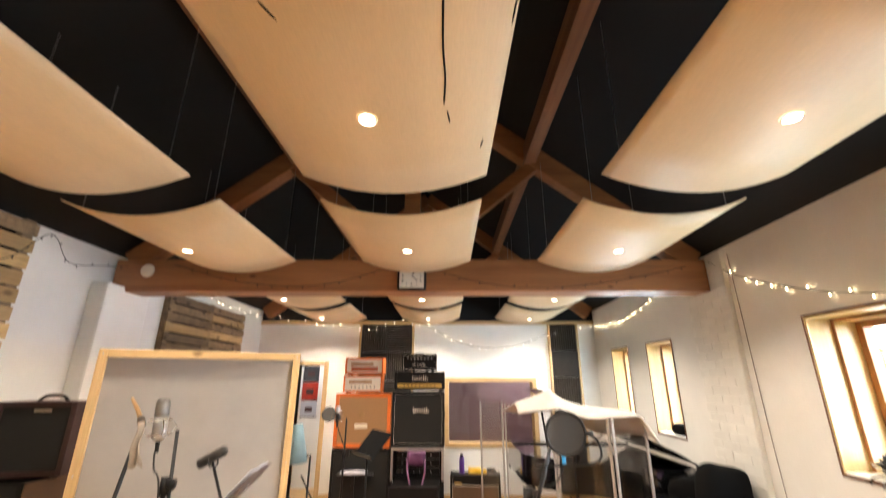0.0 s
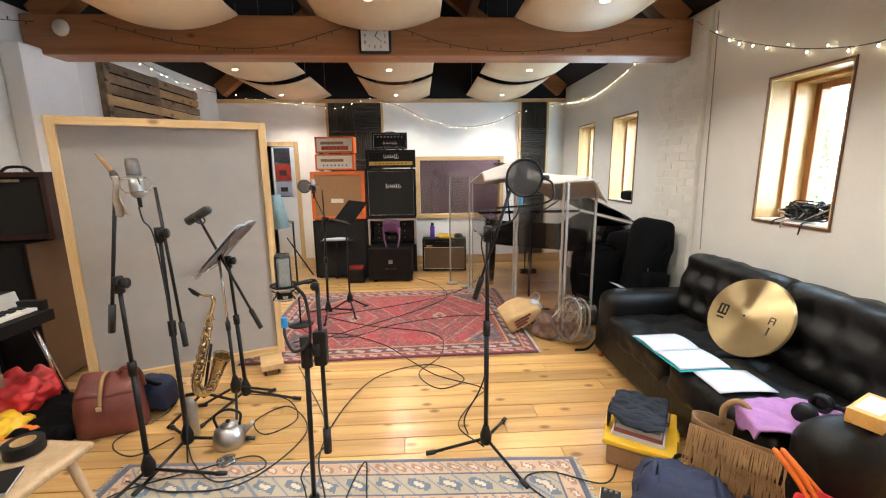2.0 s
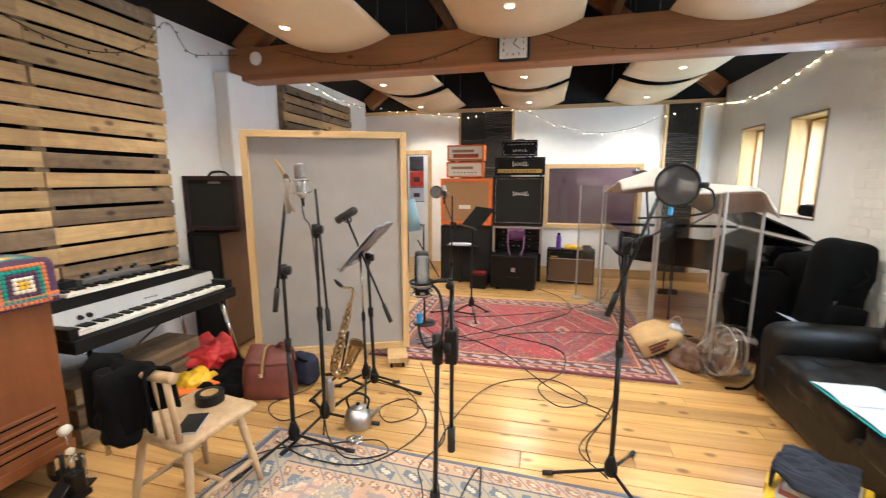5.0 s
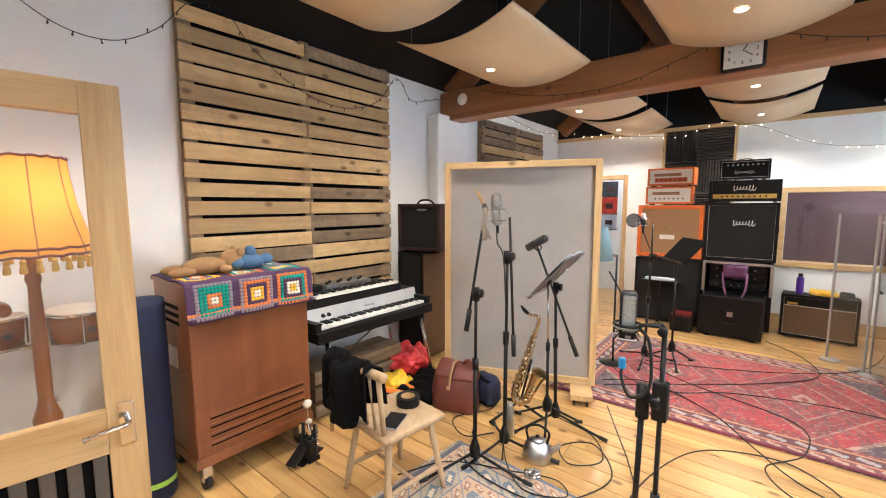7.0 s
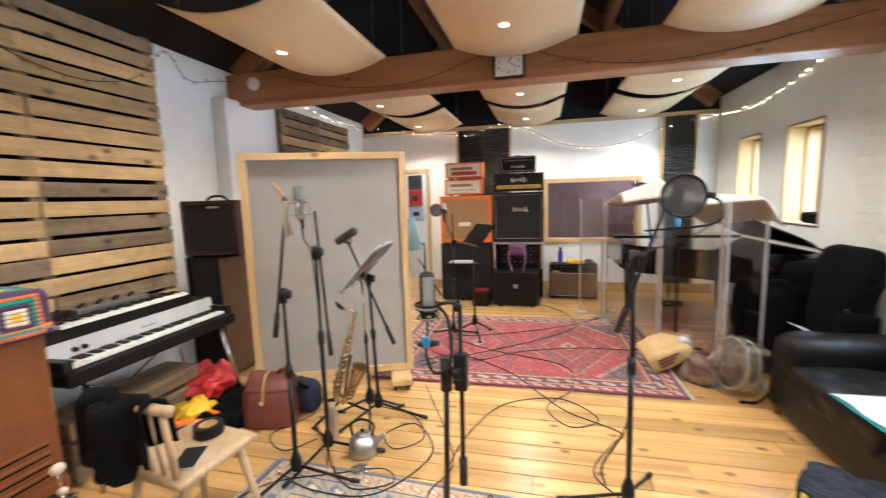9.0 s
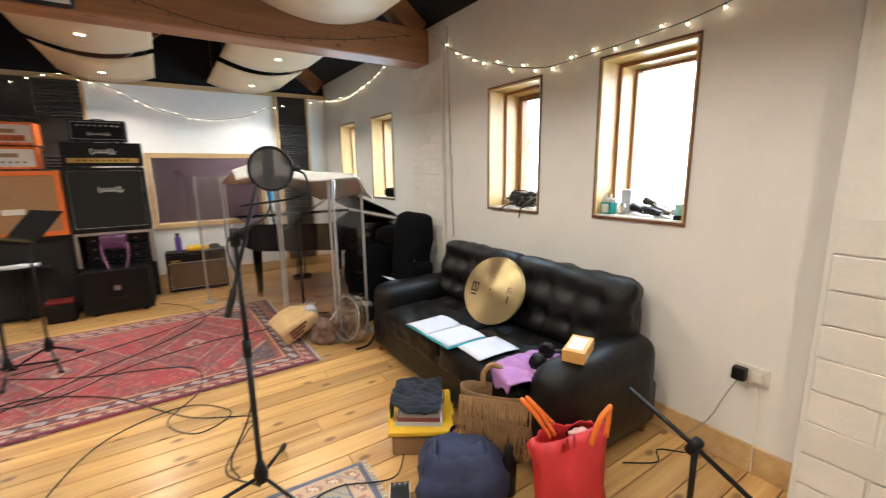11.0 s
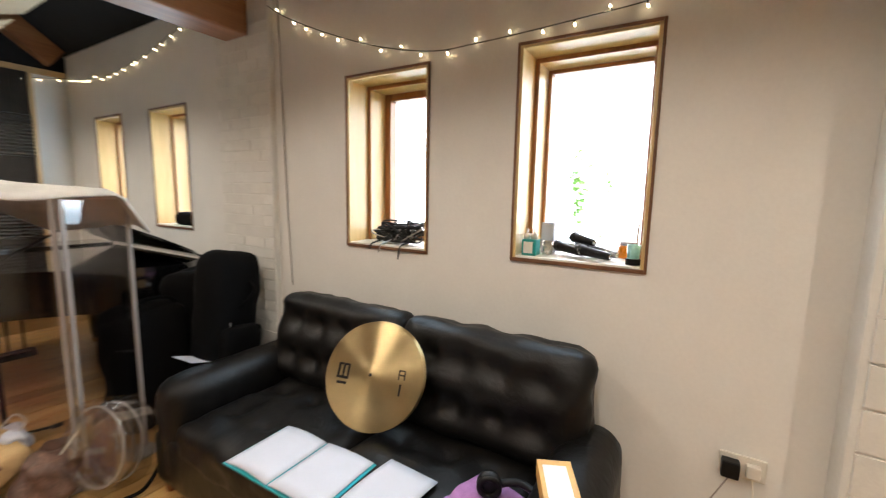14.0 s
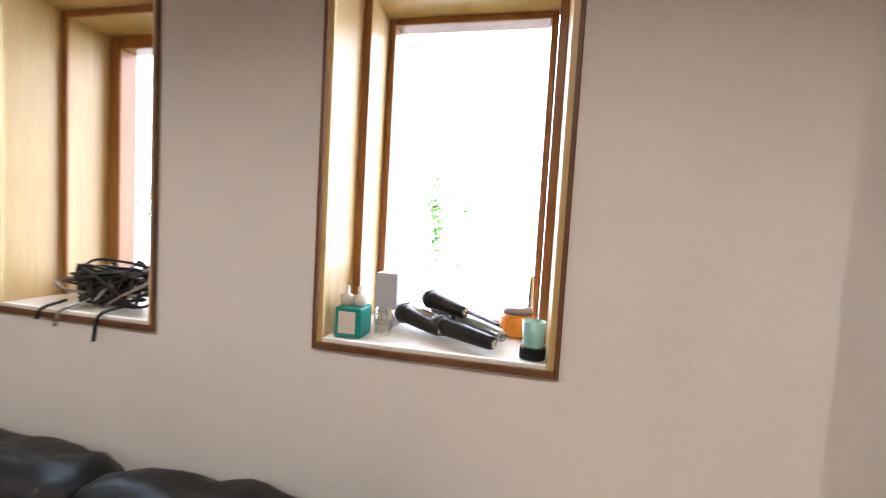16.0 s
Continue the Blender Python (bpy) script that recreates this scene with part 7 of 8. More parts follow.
pb = thing("handbag", "plum leather handbag hanging over the rack case", "bag", pose(-0.45, 6.08, 0.0))
part("body", soft(0.26, 0.14, 0.17, 0.05, 8, wrinkle=0.03, scale=10, seed=14, at=(0, 0.05, 0.79)), surface("plum_leather", (0.12, 0.035, 0.11), 0.45, var=0.3), pb, smooth=True)
part("strap", tube(spline([(-0.12, 0.0, 0.78), (-0.10, -0.05, 0.60), (-0.03, -0.06, 0.42), (0.06, -0.06, 0.44), (0.12, -0.05, 0.62), (0.12, 0.0, 0.78)]), 0.014, 6), surface("plum_strap", (0.20, 0.08, 0.17), 0.6), pb, smooth=True)
wb = thing("water_bottle", "purple metal water bottle on the combo amplifier", "bottle", pose(0.18, 6.54, 0.531))
part("body", lathe([(0.035, 0), (0.037, 0.01), (0.037, 0.19), (0.022, 0.215)], 18), surface("purple_enamel", (0.10, 0.03, 0.30), 0.35), wb, smooth=True)
part("cap", lathe([(0.024, 0.215), (0.024, 0.25), (0, 0.252)], 14), BLACK_PLASTIC, wb, smooth=True)
yc = thing("yellow_cloth", "crumpled yellow cloth on the combo amplifier", "cloth", pose(0.40, 6.54, 0.531))
part("cloth", soft(0.26, 0.16, 0.06, 0.025, 10, wrinkle=0.03, scale=12, seed=15, at=(0, 0, 0.03)), YELLOW, yc, smooth=True)
hc = thing("coiled_lead", "coiled black lead on the combo amplifier", "cable", pose(0.60, 6.54, 0.531))
part("coil", tube([(0.07 * math.cos(k * 0.5) * (1 - k * 0.004), 0.06 * math.sin(k * 0.5), 0.008 + 0.0012 * k) for k in range(50)], 0.006, 6), RUBBER, hc, smooth=True)
rb = thing("tool_box", "small black and red tool box on the floor", "box", pose(-0.97, 5.86, 0))
part("body", one((-0.12, -0.02, 0), (0.12, 0.2, 0.2), 0.012), BLACK_PLASTIC, rb)
part("lid", one((-0.11, -0.01, 0.201), (0.11, 0.19, 0.235), 0.012), surface("dark_red_plastic", (0.16, 0.012, 0.012), 0.4), rb)
pp = thing("paper_stack", "papers on a small black shelf before the cabinet", "papers", pose(-1.3, 6.05, 0.60))
part("shelf", one((-0.2, -0.02, -0.02), (0.28, 0.12, 0.0), 0.003), BLACK_METAL, pp)
part("bracket", one((-0.02, 0.1, -0.6), (0.02, 0.125, -0.02), 0.003), BLACK_METAL, pp)
part("papers", soft(0.36, 0.10, 0.035, 0.01, 6, wrinkle=0.01, seed=16, at=(0.02, 0.04, 0.02)), PAPER, pp)

# posters seen through the far doorway
for z0, z1, m_ in ((1.789, 2.057, surface("dark_poster", (0.06, 0.06, 0.065), 0.5, var=0.5, scale=14)), (1.454, 1.764, surface("red_poster", (0.62, 0.05, 0.02), 0.5, var=0.35, scale=9)), (1.167, 1.429, PAPER)):
    po = thing("poster", "framed poster on the lobby wall", "poster", pose(-2.732, 8.05, 0), "lobby posters")
    part("print", one((0, -0.006, z0), (0.293, -0.001, z1), 0), m_, po)
    part("frame", one((-0.012, -0.012, z0 - 0.016), (0.305, -0.0065, z0 - 0.003), 0.002), BLACK_PLASTIC, po)
    part("motif", one((0.08, -0.008, z0 + (z1 - z0) * 0.3), (0.213, -0.0065, z0 + (z1 - z0) * 0.62), 0), surface("poster_ink", (0.10, 0.04, 0.035), 0.6, var=0.5, scale=25), po)
# Bare point lamps without fixtures, added to brighten lobby and control room.
lob = new("lobby_light", bpy.data.lights.new("lobby_light", "POINT"))
lob.data.energy, lob.data.shadow_soft_size, lob.location = 14, 0.2, (-2.1, 7.6, 2.45)
crl = new("control_room_light", bpy.data.lights.new("control_room_light", "POINT"))
crl.data.energy, crl.data.shadow_soft_size, crl.location = 45, 0.2, (1.6, 8.4, 2.2)

# ---- on the sofa ----
cy = thing("cymbal", "hammered bronze ride cymbal leaning against the sofa back", "cymbal", Matrix.Translation((1.989, 2.257, 0.696)) @ Matrix.Rotation(0.221, 4, "Z") @ Matrix.Rotation(-1.125, 4, "Y"))
R = 0.249
part("disc", lathe([(0.006, 0.026), (0.02, 0.025), (0.04, 0.019), (0.05, 0.0155), (R * 0.6, 0.0075), (R, 0.0)], 72, cap=False, bm=lathe([(0.0, 0.0235), (0.05, 0.0135), (R * 0.6, 0.0055), (R, -0.0015), (R, 0.0)], 72, cap=False)), CYMBAL, cy, smooth=True)
for x, y, w, h in ((-0.03, 0.150, 0.012, 0.062), (0.0, 0.176, 0.066, 0.010), (0.0, 0.150, 0.06, 0.010), (0.0, 0.124, 0.066, 0.010), (0.03, 0.165, 0.010, 0.022), (0.03, 0.137, 0.010, 0.022), (-0.055, 0.150, 0.012, 0.05), (0.02, -0.135, 0.045, 0.006), (0.04, -0.148, 0.006, 0.026), (0.02, -0.150, 0.006, 0.022), (0.02, -0.162, 0.04, 0.005), (-0.045, -0.148, 0.05, 0.008)):
    part("stamp", one((x - w / 2, y - h / 2, 0.004), (x + w / 2, y + h / 2, 0.0106 - 0.02 * (abs(y) - 0.14)), 0), BLACK_PLASTIC, cy)
part("centre_hole", lathe([(0.0075, 0.0255), (0.0075, 0.027)], 12), BLACK_PLASTIC, cy)
cy2 = thing("cymbal", "second bronze cymbal behind the ride cymbal", "cymbal", Matrix.Translation((2.001, 2.251, 0.697)) @ Matrix.Rotation(0.221, 4, "Z") @ Matrix.Rotation(-1.125, 4, "Y"))
part("disc", lathe([(0.006, 0.010), (0.05, 0.006), (R, -0.004), (R, -0.006), (0.05, 0.002)], 64, cap=False), CYMBAL, cy2, smooth=True)
bk = thing("open_folder", "open music folder with white pages and teal cover", "folder", pose(1.585, 2.285, 0.476, 0, 0, 1))
part("cover", one((-0.155, -0.26, -0.006), (0.155, 0.26, -0.001), 0.002), TEAL, bk)
for s in (-1, 1):
    part("page", sheet(6, 10, lambda u, v: Vector(((u - 0.5) * 0.30, s * (0.006 + v * 0.245), 0.004 + 0.012 * math.sin(v * math.pi) * (1 if s > 0 else 0.6))), 0.003), PAPER, bk, smooth=True)
bk2 = thing("sheet_music", "loose white sheet music on the sofa seat", "sheet music", pose(1.645, 1.89, 0.472, 0, 0, -3))
part("page", sheet(6, 8, lambda u, v: Vector(((u - 0.5) * 0.30, (v - 0.5) * 0.23, 0.006 + 0.008 * math.sin(u * 3))), 0.003), PAPER, bk2, smooth=True)
tw = thing("jumper", "crumpled lilac knitted jumper on the sofa seat", "clothing", pose(1.67, 1.565, 0.462, 0, 0, -14))
part("knit", sheet(40, 34, lambda u, v: (lambda x, y: Vector((max(x, -0.20 - 0.05 * max(0, -0.2 - x)), y, 0.012 + 0.016 * abs(noise.noise((x * 9, y * 9, 3))) + 0.014 * abs(math.sin(x * 21 + y * 13 + 3 * noise.noise((x * 5, y * 5, 0)))) - 1.0 * max(0, -0.2 - x) * (1 - 0.5 * abs(math.sin(y * 18)))))) ((0.5 - u) * 0.52 - 0.04, (v - 0.5) * (0.22 + 0.10 * math.sin(u * 3.4 + 0.4)) - 0.05 * u), 0.008), LILAC, tw, smooth=True)
hd = thing("headphones", "black closed headphones lying on the lilac jumper", "headphones", pose(1.75, 1.51, 0.50, 0, 0, 205))
part("headband", tube(spline([(-0.09, -0.02, 0.03), (-0.095, 0.08, 0.04), (0, 0.15, 0.04), (0.095, 0.08, 0.04), (0.09, -0.02, 0.03)]), 0.013, 8), BLACK_PLASTIC, hd, smooth=True)
for s in (-1, 1):
    cup = part("ear_cup", lathe([(0.0, -0.02), (0.04, -0.018), (0.045, 0.0), (0.04, 0.02)], 20, Matrix.Translation((s * 0.09, -0.03, 0.035)) @ Matrix.Rotation(math.pi / 2, 4, "Y")), BLACK_PLASTIC, hd, smooth=True)
    part("cushion", tube([(s * 0.068, -0.03 + 0.034 * math.cos(k * math.pi / 10), 0.035 + 0.034 * math.sin(k * math.pi / 10)) for k in range(21)], 0.011, 8), LEATHER, cup, smooth=True)
bx = thing("cardboard_box", "small yellow and white cardboard box on the sofa arm", "box", pose(1.76, 1.32, 0.618, 0, 0, 25))
part("carton", one((-0.11, -0.055, 0), (0.11, 0.055, 0.06), 0.003), surface("yellow_card", (0.72, 0.40, 0.10), 0.5, var=0.15, scale=12), bx)
part("label", one((-0.08, -0.035, 0.0605), (0.08, 0.04, 0.0615), 0), CREAM, bx)
part("bar", one((-0.10, -0.0565, 0.02), (-0.04, -0.0555, 0.045), 0), CREAM, bx)

# ---- bags beside the sofa ----
cr = thing("storage_crate", "clear plastic crate with yellow lid", "crate", pose(1.22, 2.0, 0, 0, 0, -32))
part("tub", one((-0.16, -0.2, 0.0), (0.16, 0.2, 0.13), 0.02), surface("amber_plastic", (0.34, 0.20, 0.10), 0.35, var=0.2), cr)
part("lid", one((-0.18, -0.22, 0.13), (0.18, 0.22, 0.16), 0.010), YELLOW, cr)
for s in (-1, 1):
    part("clip", one((s * 0.18 - 0.012, -0.05, 0.09), (s * 0.18 + 0.012, 0.05, 0.15), 0.005), YELLOW, cr)
fb = thing("file_box", "stack of books and flat boxes on the crate", "books", pose(1.22, 2.0, 0.161, 0, 0, -36))
for k in range(3):
    part("book", one((-0.13 + 0.01 * k, -0.17, 0.026 * k), (0.13 - 0.008 * k, 0.17, 0.026 * k + 0.0245), 0.003), (PAPER, surface("red_cover", (0.25, 0.06, 0.06), 0.5), surface("grey_cover", (0.32, 0.32, 0.32), 0.5))[k], fb)
js = thing("folded_jeans", "dark denim shirt thrown over the books", "clothing", pose(1.21, 2.0, 0.240, 0, 0, -36))
part("cloth", sheet(60, 50, lambda u, v: (lambda x, y: Vector((max(x, -0.150), y + 0.02 * noise.noise((u * 5, v * 3, 9)), 0.014 + 0.024 * abs(noise.noise((u * 4 + 3 * v, v * 9, 1))) + 0.016 * abs(math.sin(v * 15 + 4 * noise.noise((u * 3, v * 3, 2)))) - 0.9 * max(0, -0.150 - x) - 0.5 * max(0, abs(y) - 0.15))))(0.13 - (0.36 + 0.07 * math.sin(v * 7)) * u, (v - 0.5) * (0.30 + 0.07 * math.sin(u * 5))), 0.006), DENIM, js, smooth=True)
gl = thing("spectacles", "black-framed spectacles lying on the books", "spectacles", pose(1.245, 1.90, 0.245, 0, 0, -36))
for x in (-0.033, 0.033):
    part("rim", tube([(x + 0.027 * math.cos(k * math.pi / 10), 0.020 * math.sin(k * math.pi / 10), 0.006) for k in range(21)], 0.003, 6), BLACK_PLASTIC, gl)
    part("arm", tube([(x * 1.8, 0.0, 0.006), (x * 1.7, 0.12, 0.006)], 0.0025, 6), BLACK_PLASTIC, gl)
rs = thing("backpack", "slumped navy canvas backpack on the floor", "backpack", pose(1.15, 1.50, 0, 0, 0, -32))
part("body", soft(0.42, 0.36, 0.20, 0.085, 22, puff=0.05, wrinkle=0.028, scale=9, seed=61, at=(0, 0, 0.10)), NAVY, rs, smooth=True)
part("front_panel", sheet(14, 20, lambda u, v: Vector(((u - 0.5) * 0.22, -0.165 + 0.30 * v, 0.232 + 0.02 * math.sin(v * math.pi) - 0.09 * (abs(v - 0.55) * 2) ** 3 + 0.008 * noise.noise((u * 4, v * 6, 2)))), 0.006), NAVY, rs, smooth=True)
for x in (-0.125, 0.125):
    part("strap", tube(spline([(x, -0.17, 0.13), (x * 1.05, -0.05, 0.225), (x, 0.08, 0.225), (x * 0.9, 0.17, 0.14)]), 0.013, 6), NAVY, rs, smooth=True)
part("zip", tube(spline([(-0.19, -0.08, 0.165), (-0.16, 0.08, 0.20), (0.0, 0.15, 0.2), (0.16, 0.09, 0.2)]), 0.004, 5), BLACK_PLASTIC, rs)
part("grab_loop", tube(spline([(-0.05, 0.16, 0.17), (-0.03, 0.21, 0.20), (0.03, 0.21, 0.20), (0.05, 0.16, 0.17)]), 0.010, 6), BLACK_CLOTH, rs)
tg = thing("fringed_bag", "tan suede shoulder bag with long fringe, standing open", "bag", pose(1.47, 1.585, 0, 0, 0, -50))
part("body", pouch([(0.0, 0.17, 0.07, 0, 0.02), (0.015, 0.19, 0.085, 0, 0.02), (0.15, 0.20, 0.095, 0, 0.01), (0.29, 0.20, 0.09, 0, -0.005), (0.37, 0.205, 0.085, -0.005, -0.005), (0.40, 0.205, 0.082, -0.005, -0.005), (0.398, 0.195, 0.07, -0.005, -0.005), (0.30, 0.175, 0.06, 0, 0.0), (0.2, 0.15, 0.04, 0, 0.01)], 44, 0.85, 0.016, 9, 5), surface("dark_suede", (0.21, 0.115, 0.045), 0.9, var=0.3, scale=12, bump=0.4), tg, smooth=True)
part("lining", pouch([(0.17, 0.16, 0.045, 0, 0), (0.30, 0.168, 0.046, 0, 0)], 20, 0.75), BLACK_CLOTH, tg)
part("back_panel", sheet(16, 12, lambda u, v: Vector(((u - 0.35) * 0.34, 0.075 + 0.03 * v, 0.26 + 0.17 * v * (1 - 0.5 * (u - 0.4) ** 2) + 0.012 * noise.noise((u * 5, v * 5, 4)))), 0.008), SUEDE, tg, smooth=True)
part("handle", tube(spline([(-0.10, 0.055, 0.37), (-0.095, 0.05, 0.46), (-0.04, 0.05, 0.51), (0.02, 0.05, 0.46), (0.03, 0.06, 0.36)]), 0.015, 10), SUEDE, tg, smooth=True)
fr = bmesh.new()
for row, (z0, lo, hi, y0) in enumerate(((0.388, 0.16, 0.24, -0.088), (0.27, 0.14, 0.22, -0.104))):
    for k in range(64):
        x = -0.20 + 0.40 * (k + 0.5 * row) / 63
        l, sway = random.uniform(lo, hi), random.uniform(-0.03, 0.03)
        y1 = y0 - 0.022 if row == 0 else y0 - 0.012
        tube([(x, y0, z0), (x + sway * 0.3, y1 - random.uniform(0, 0.008), z0 - l * 0.45), (x + sway, y1 - random.uniform(0.002, 0.018), z0 - l)], [0.0034, 0.0042, 0.0030], 4, fr)
tagged(part("fringe", fr, SUEDE, tg), "long suede fringe", kind="stuff")
rd = thing("shopping_bag", "red shopping bag with orange handles", "bag", pose(1.50, 1.13, 0, 0, 0, -8) @ Matrix.Diagonal((0.95, 1, 1.16, 1)))
part("body", pouch([(0.0, 0.16, 0.09, 0, 0), (0.012, 0.18, 0.11, 0, 0), (0.14, 0.19, 0.12, 0, 0), (0.24, 0.20, 0.085, 0, 0), (0.30, 0.205, 0.055, 0, 0.01), (0.335, 0.20, 0.035, 0.01, 0.02), (0.33, 0.192, 0.028, 0.01, 0.02), (0.26, 0.18, 0.05, 0, 0.01), (0.16, 0.15, 0.06, 0, 0)], 48, 0.75, 0.045, 9, 8), RED_CLOTH, rd, smooth=True)
part("lining_paper", soft(0.14, 0.05, 0.05, 0.018, 10, wrinkle=0.025, scale=14, seed=83, at=(0.07, 0.01, 0.30)), surface("pink_tissue", (0.62, 0.35, 0.34), 0.8), rd, smooth=True)
for off_ in (0.0, 0.03):
    part("handle", tube(spline([(-0.09 + off_, 0.05, 0.31), (-0.14 + off_, 0.09, 0.39), (-0.19 + off_, 0.13, 0.45), (-0.16 + off_, 0.15, 0.43), (-0.06 + off_, 0.09, 0.33)]), 0.009, 6), ORANGE_CLOTH, rd, smooth=True)
part("handle", tube(spline([(0.04, -0.07, 0.31), (0.07, -0.085, 0.41), (0.13, -0.08, 0.445), (0.16, -0.06, 0.42), (0.15, -0.06, 0.31)]), 0.013, 6), ORANGE_CLOTH, rd, smooth=True)
bt = thing("flask", "black sports flask in the floor clutter", "flask", pose(1.33, 1.36, 0))
part("body", lathe([(0.035, 0), (0.037, 0.18), (0.02, 0.21), (0.022, 0.25), (0, 0.255)], 18), BLACK_PLASTIC, bt, smooth=True)
pw = thing("stomp_box", "white and black foot switch box on the rug", "foot switch", pose(0.85, 1.58, 0.012, 0, 0, -28))
part("case", one((-0.05, -0.09, 0), (0.05, 0.09, 0.05), 0.006), CREAM, pw)
part("panel", one((-0.045, -0.03, 0.0505), (0.045, 0.085, 0.053), 0.001), BLACK_PLASTIC, pw)
for k in range(3):
    part("knob", lathe([(0.008, 0), (0.007, 0.012)], 10, Matrix.Translation((-0.025 + 0.025 * k, 0.06, 0.052))), STEEL, pw)

# paper carrier, bin-bag and cymbal bag by the screens
pc = thing("carrier_bag", "crumpled brown paper carrier bag lying on its side", "bag", pose(0.97, 3.90, 0, 0, 0, 4))
LAY = Matrix.Translation((-0.16, 0, 0.10)) @ Matrix.Rotation(radians(62), 4, "Y") @ Matrix.Rotation(radians(12), 4, "Z")
bm = pouch([(0.0, 0.09, 0.14, 0, 0), (0.006, 0.10, 0.15, 0, 0), (0.12, 0.105, 0.155, 0, 0), (0.25, 0.09, 0.16, 0.01, 0), (0.36, 0.065, 0.165, 0.02, 0), (0.355, 0.055, 0.155, 0.02, 0), (0.22, 0.07, 0.14, 0, 0)], 40, 0.45, 0.028, 7, 2)
bmesh.ops.transform(bm, matrix=LAY, verts=bm.verts[:])
for v in bm.verts:
    v.co.z = max(v.co.z, 0.005 + 0.004 * math.sin(v.co.x * 40))
part("paper", bm, KRAFT, pc, smooth=True)
part("handle", tube(spline([LAY @ Vector(p) for p in ((-0.04, -0.06, 0.35), (-0.07, -0.05, 0.43), (-0.07, 0.05, 0.43), (-0.04, 0.06, 0.35))]), 0.005, 6), CREAM, pc, smooth=True)
for k in range(3):
    part("print_bar", box(bmesh.new(), (-0.05 + 0.032 * k, -0.176, 0.07), (-0.032 + 0.032 * k, -0.168, 0.25 - 0.03 * k), 0, LAY), BROWN_LEATHER, pc)
tp = part("tissue", soft(0.10, 0.2, 0.09, 0.03, 10, wrinkle=0.03, scale=14, seed=93, at=(0.16, 0.0, 0.27)), PAPER, pc, smooth=True)
pc2 = thing("carrier_bag", "crumpled patterned plastic carrier bag", "bag", pose(1.24, 3.72, 0, 0, 0, 40))
part("plastic", soft(0.28, 0.24, 0.22, 0.07, 14, wrinkle=0.06, scale=8, seed=92, at=(0, 0, 0.105)), surface("brown_print_plastic", (0.26, 0.15, 0.11), 0.4, var=0.6, scale=18), pc2, smooth=True)
part("handle", tube(spline([(-0.05, -0.05, 0.21), (0.0, -0.1, 0.30), (0.07, -0.06, 0.30), (0.08, 0.0, 0.21)]), 0.006, 6), CREAM, pc2, smooth=True)
cbg = thing("drum_head_pack", "round clear plastic pack of drum heads leaning on the sofa", "drum heads", Matrix.Translation((1.38, 3.50, 0.245)) @ Matrix.Rotation(radians(-78), 4, "Z") @ Matrix.Rotation(radians(78), 4, "X"))
for k in range(3):
    part("head_ring", lathe([(0.19, 0), (0.20, 0.004), (0.20, 0.014), (0.19, 0.012)], 36, Matrix.Translation((0, 0, -0.045 + 0.045 * k)), cap=False), CHROME if k == 1 else STRIP, cbg, smooth=True)
    part("head_film", lathe([(0.0, 0), (0.19, 0)], 30, Matrix.Translation((0, 0, -0.04 + 0.045 * k)), cap=False), FILM, cbg)
film = soft(0.47, 0.47, 0.20, 0.085, 16, wrinkle=0.03, scale=9, seed=95)
for v in film.verts:
    q = math.hypot(v.co.x, v.co.y)
    if q > 0.235:
        v.co.x, v.co.y = v.co.x * 0.235 / q, v.co.y * 0.235 / q
part("wrap", film, FILM, cbg, smooth=True)
part("strap", tube(spline([(0.12, 0.06, -0.2), (0.2, -0.05, -0.16), (0.24, -0.18, -0.05), (0.16, -0.24, 0.02)]), 0.010, 6), BLACK_CLOTH, cbg, smooth=True)
pa = thing("loose_paper", "white sheet of paper on the bag beyond the sofa", "paper", pose(1.85, 3.55, 0.52, 10, 20, 20))
part("page", one((-0.1, -0.07, 0), (0.1, 0.07, 0.002), 0), PAPER, pa)

# ---- window sills ----
def lead_heap(at, n, seed):
    h = thing("cable_heap", "tangle of black leads and an adaptor on the window sill", "cables", at)
    rg = random.Random(seed)
    for k in range(n):
        p = [(rg.uniform(0.0, 0.12), rg.uniform(-0.2, 0.2), rg.uniform(0.012, 0.13)) for _ in range(5)]
        p[0] = (-0.03, -0.16 + 0.05 * (k % 5), 0.02)
        part("lead", tube(spline(p, 6), 0.0045, 6), RUBBER if k % 6 else STRIP, h, smooth=True)
    part("adaptor", one((0.10, 0.06, 0.0), (0.19, 0.24, 0.06), 0.012), BLACK_PLASTIC, h)
    for y in (-0.12, 0.02, 0.09):
        part("hanging_plug", tube(spline([(-0.03, y, 0.02), (-0.075, y + 0.03, 0.0), (-0.08, y + 0.045, -0.05 + 0.2 * y)]), 0.005, 6), STEEL if y == 0.02 else RUBBER, h, smooth=True)


lead_heap(pose(XR + 0.06, 2.53, 1.244), 26, 3)
for k, y in enumerate((4.84, 5.95)):
    bb = thing("black_case", "small black case on the far window sill", "case", pose(XR + 0.09, y, 1.229))
    part("body", soft(0.14, 0.30, 0.11, 0.04, 6, wrinkle=0.012, seed=100 + k, at=(0, 0, 0.052)), BLACK_CLOTH, bb, smooth=True)
SZ = 1.259
gb = thing("glass_bottle", "teal and white carton on the window sill", "carton", pose(XR + 0.05, 1.70, SZ))
part("carton", one((-0.035, -0.035, 0), (0.035, 0.035, 0.075), 0.003), surface("teal_carton", (0.02, 0.30, 0.27), 0.4), gb)
part("label", one((-0.0365, -0.02, 0.01), (-0.0355, 0.025, 0.065), 0), CREAM, gb)
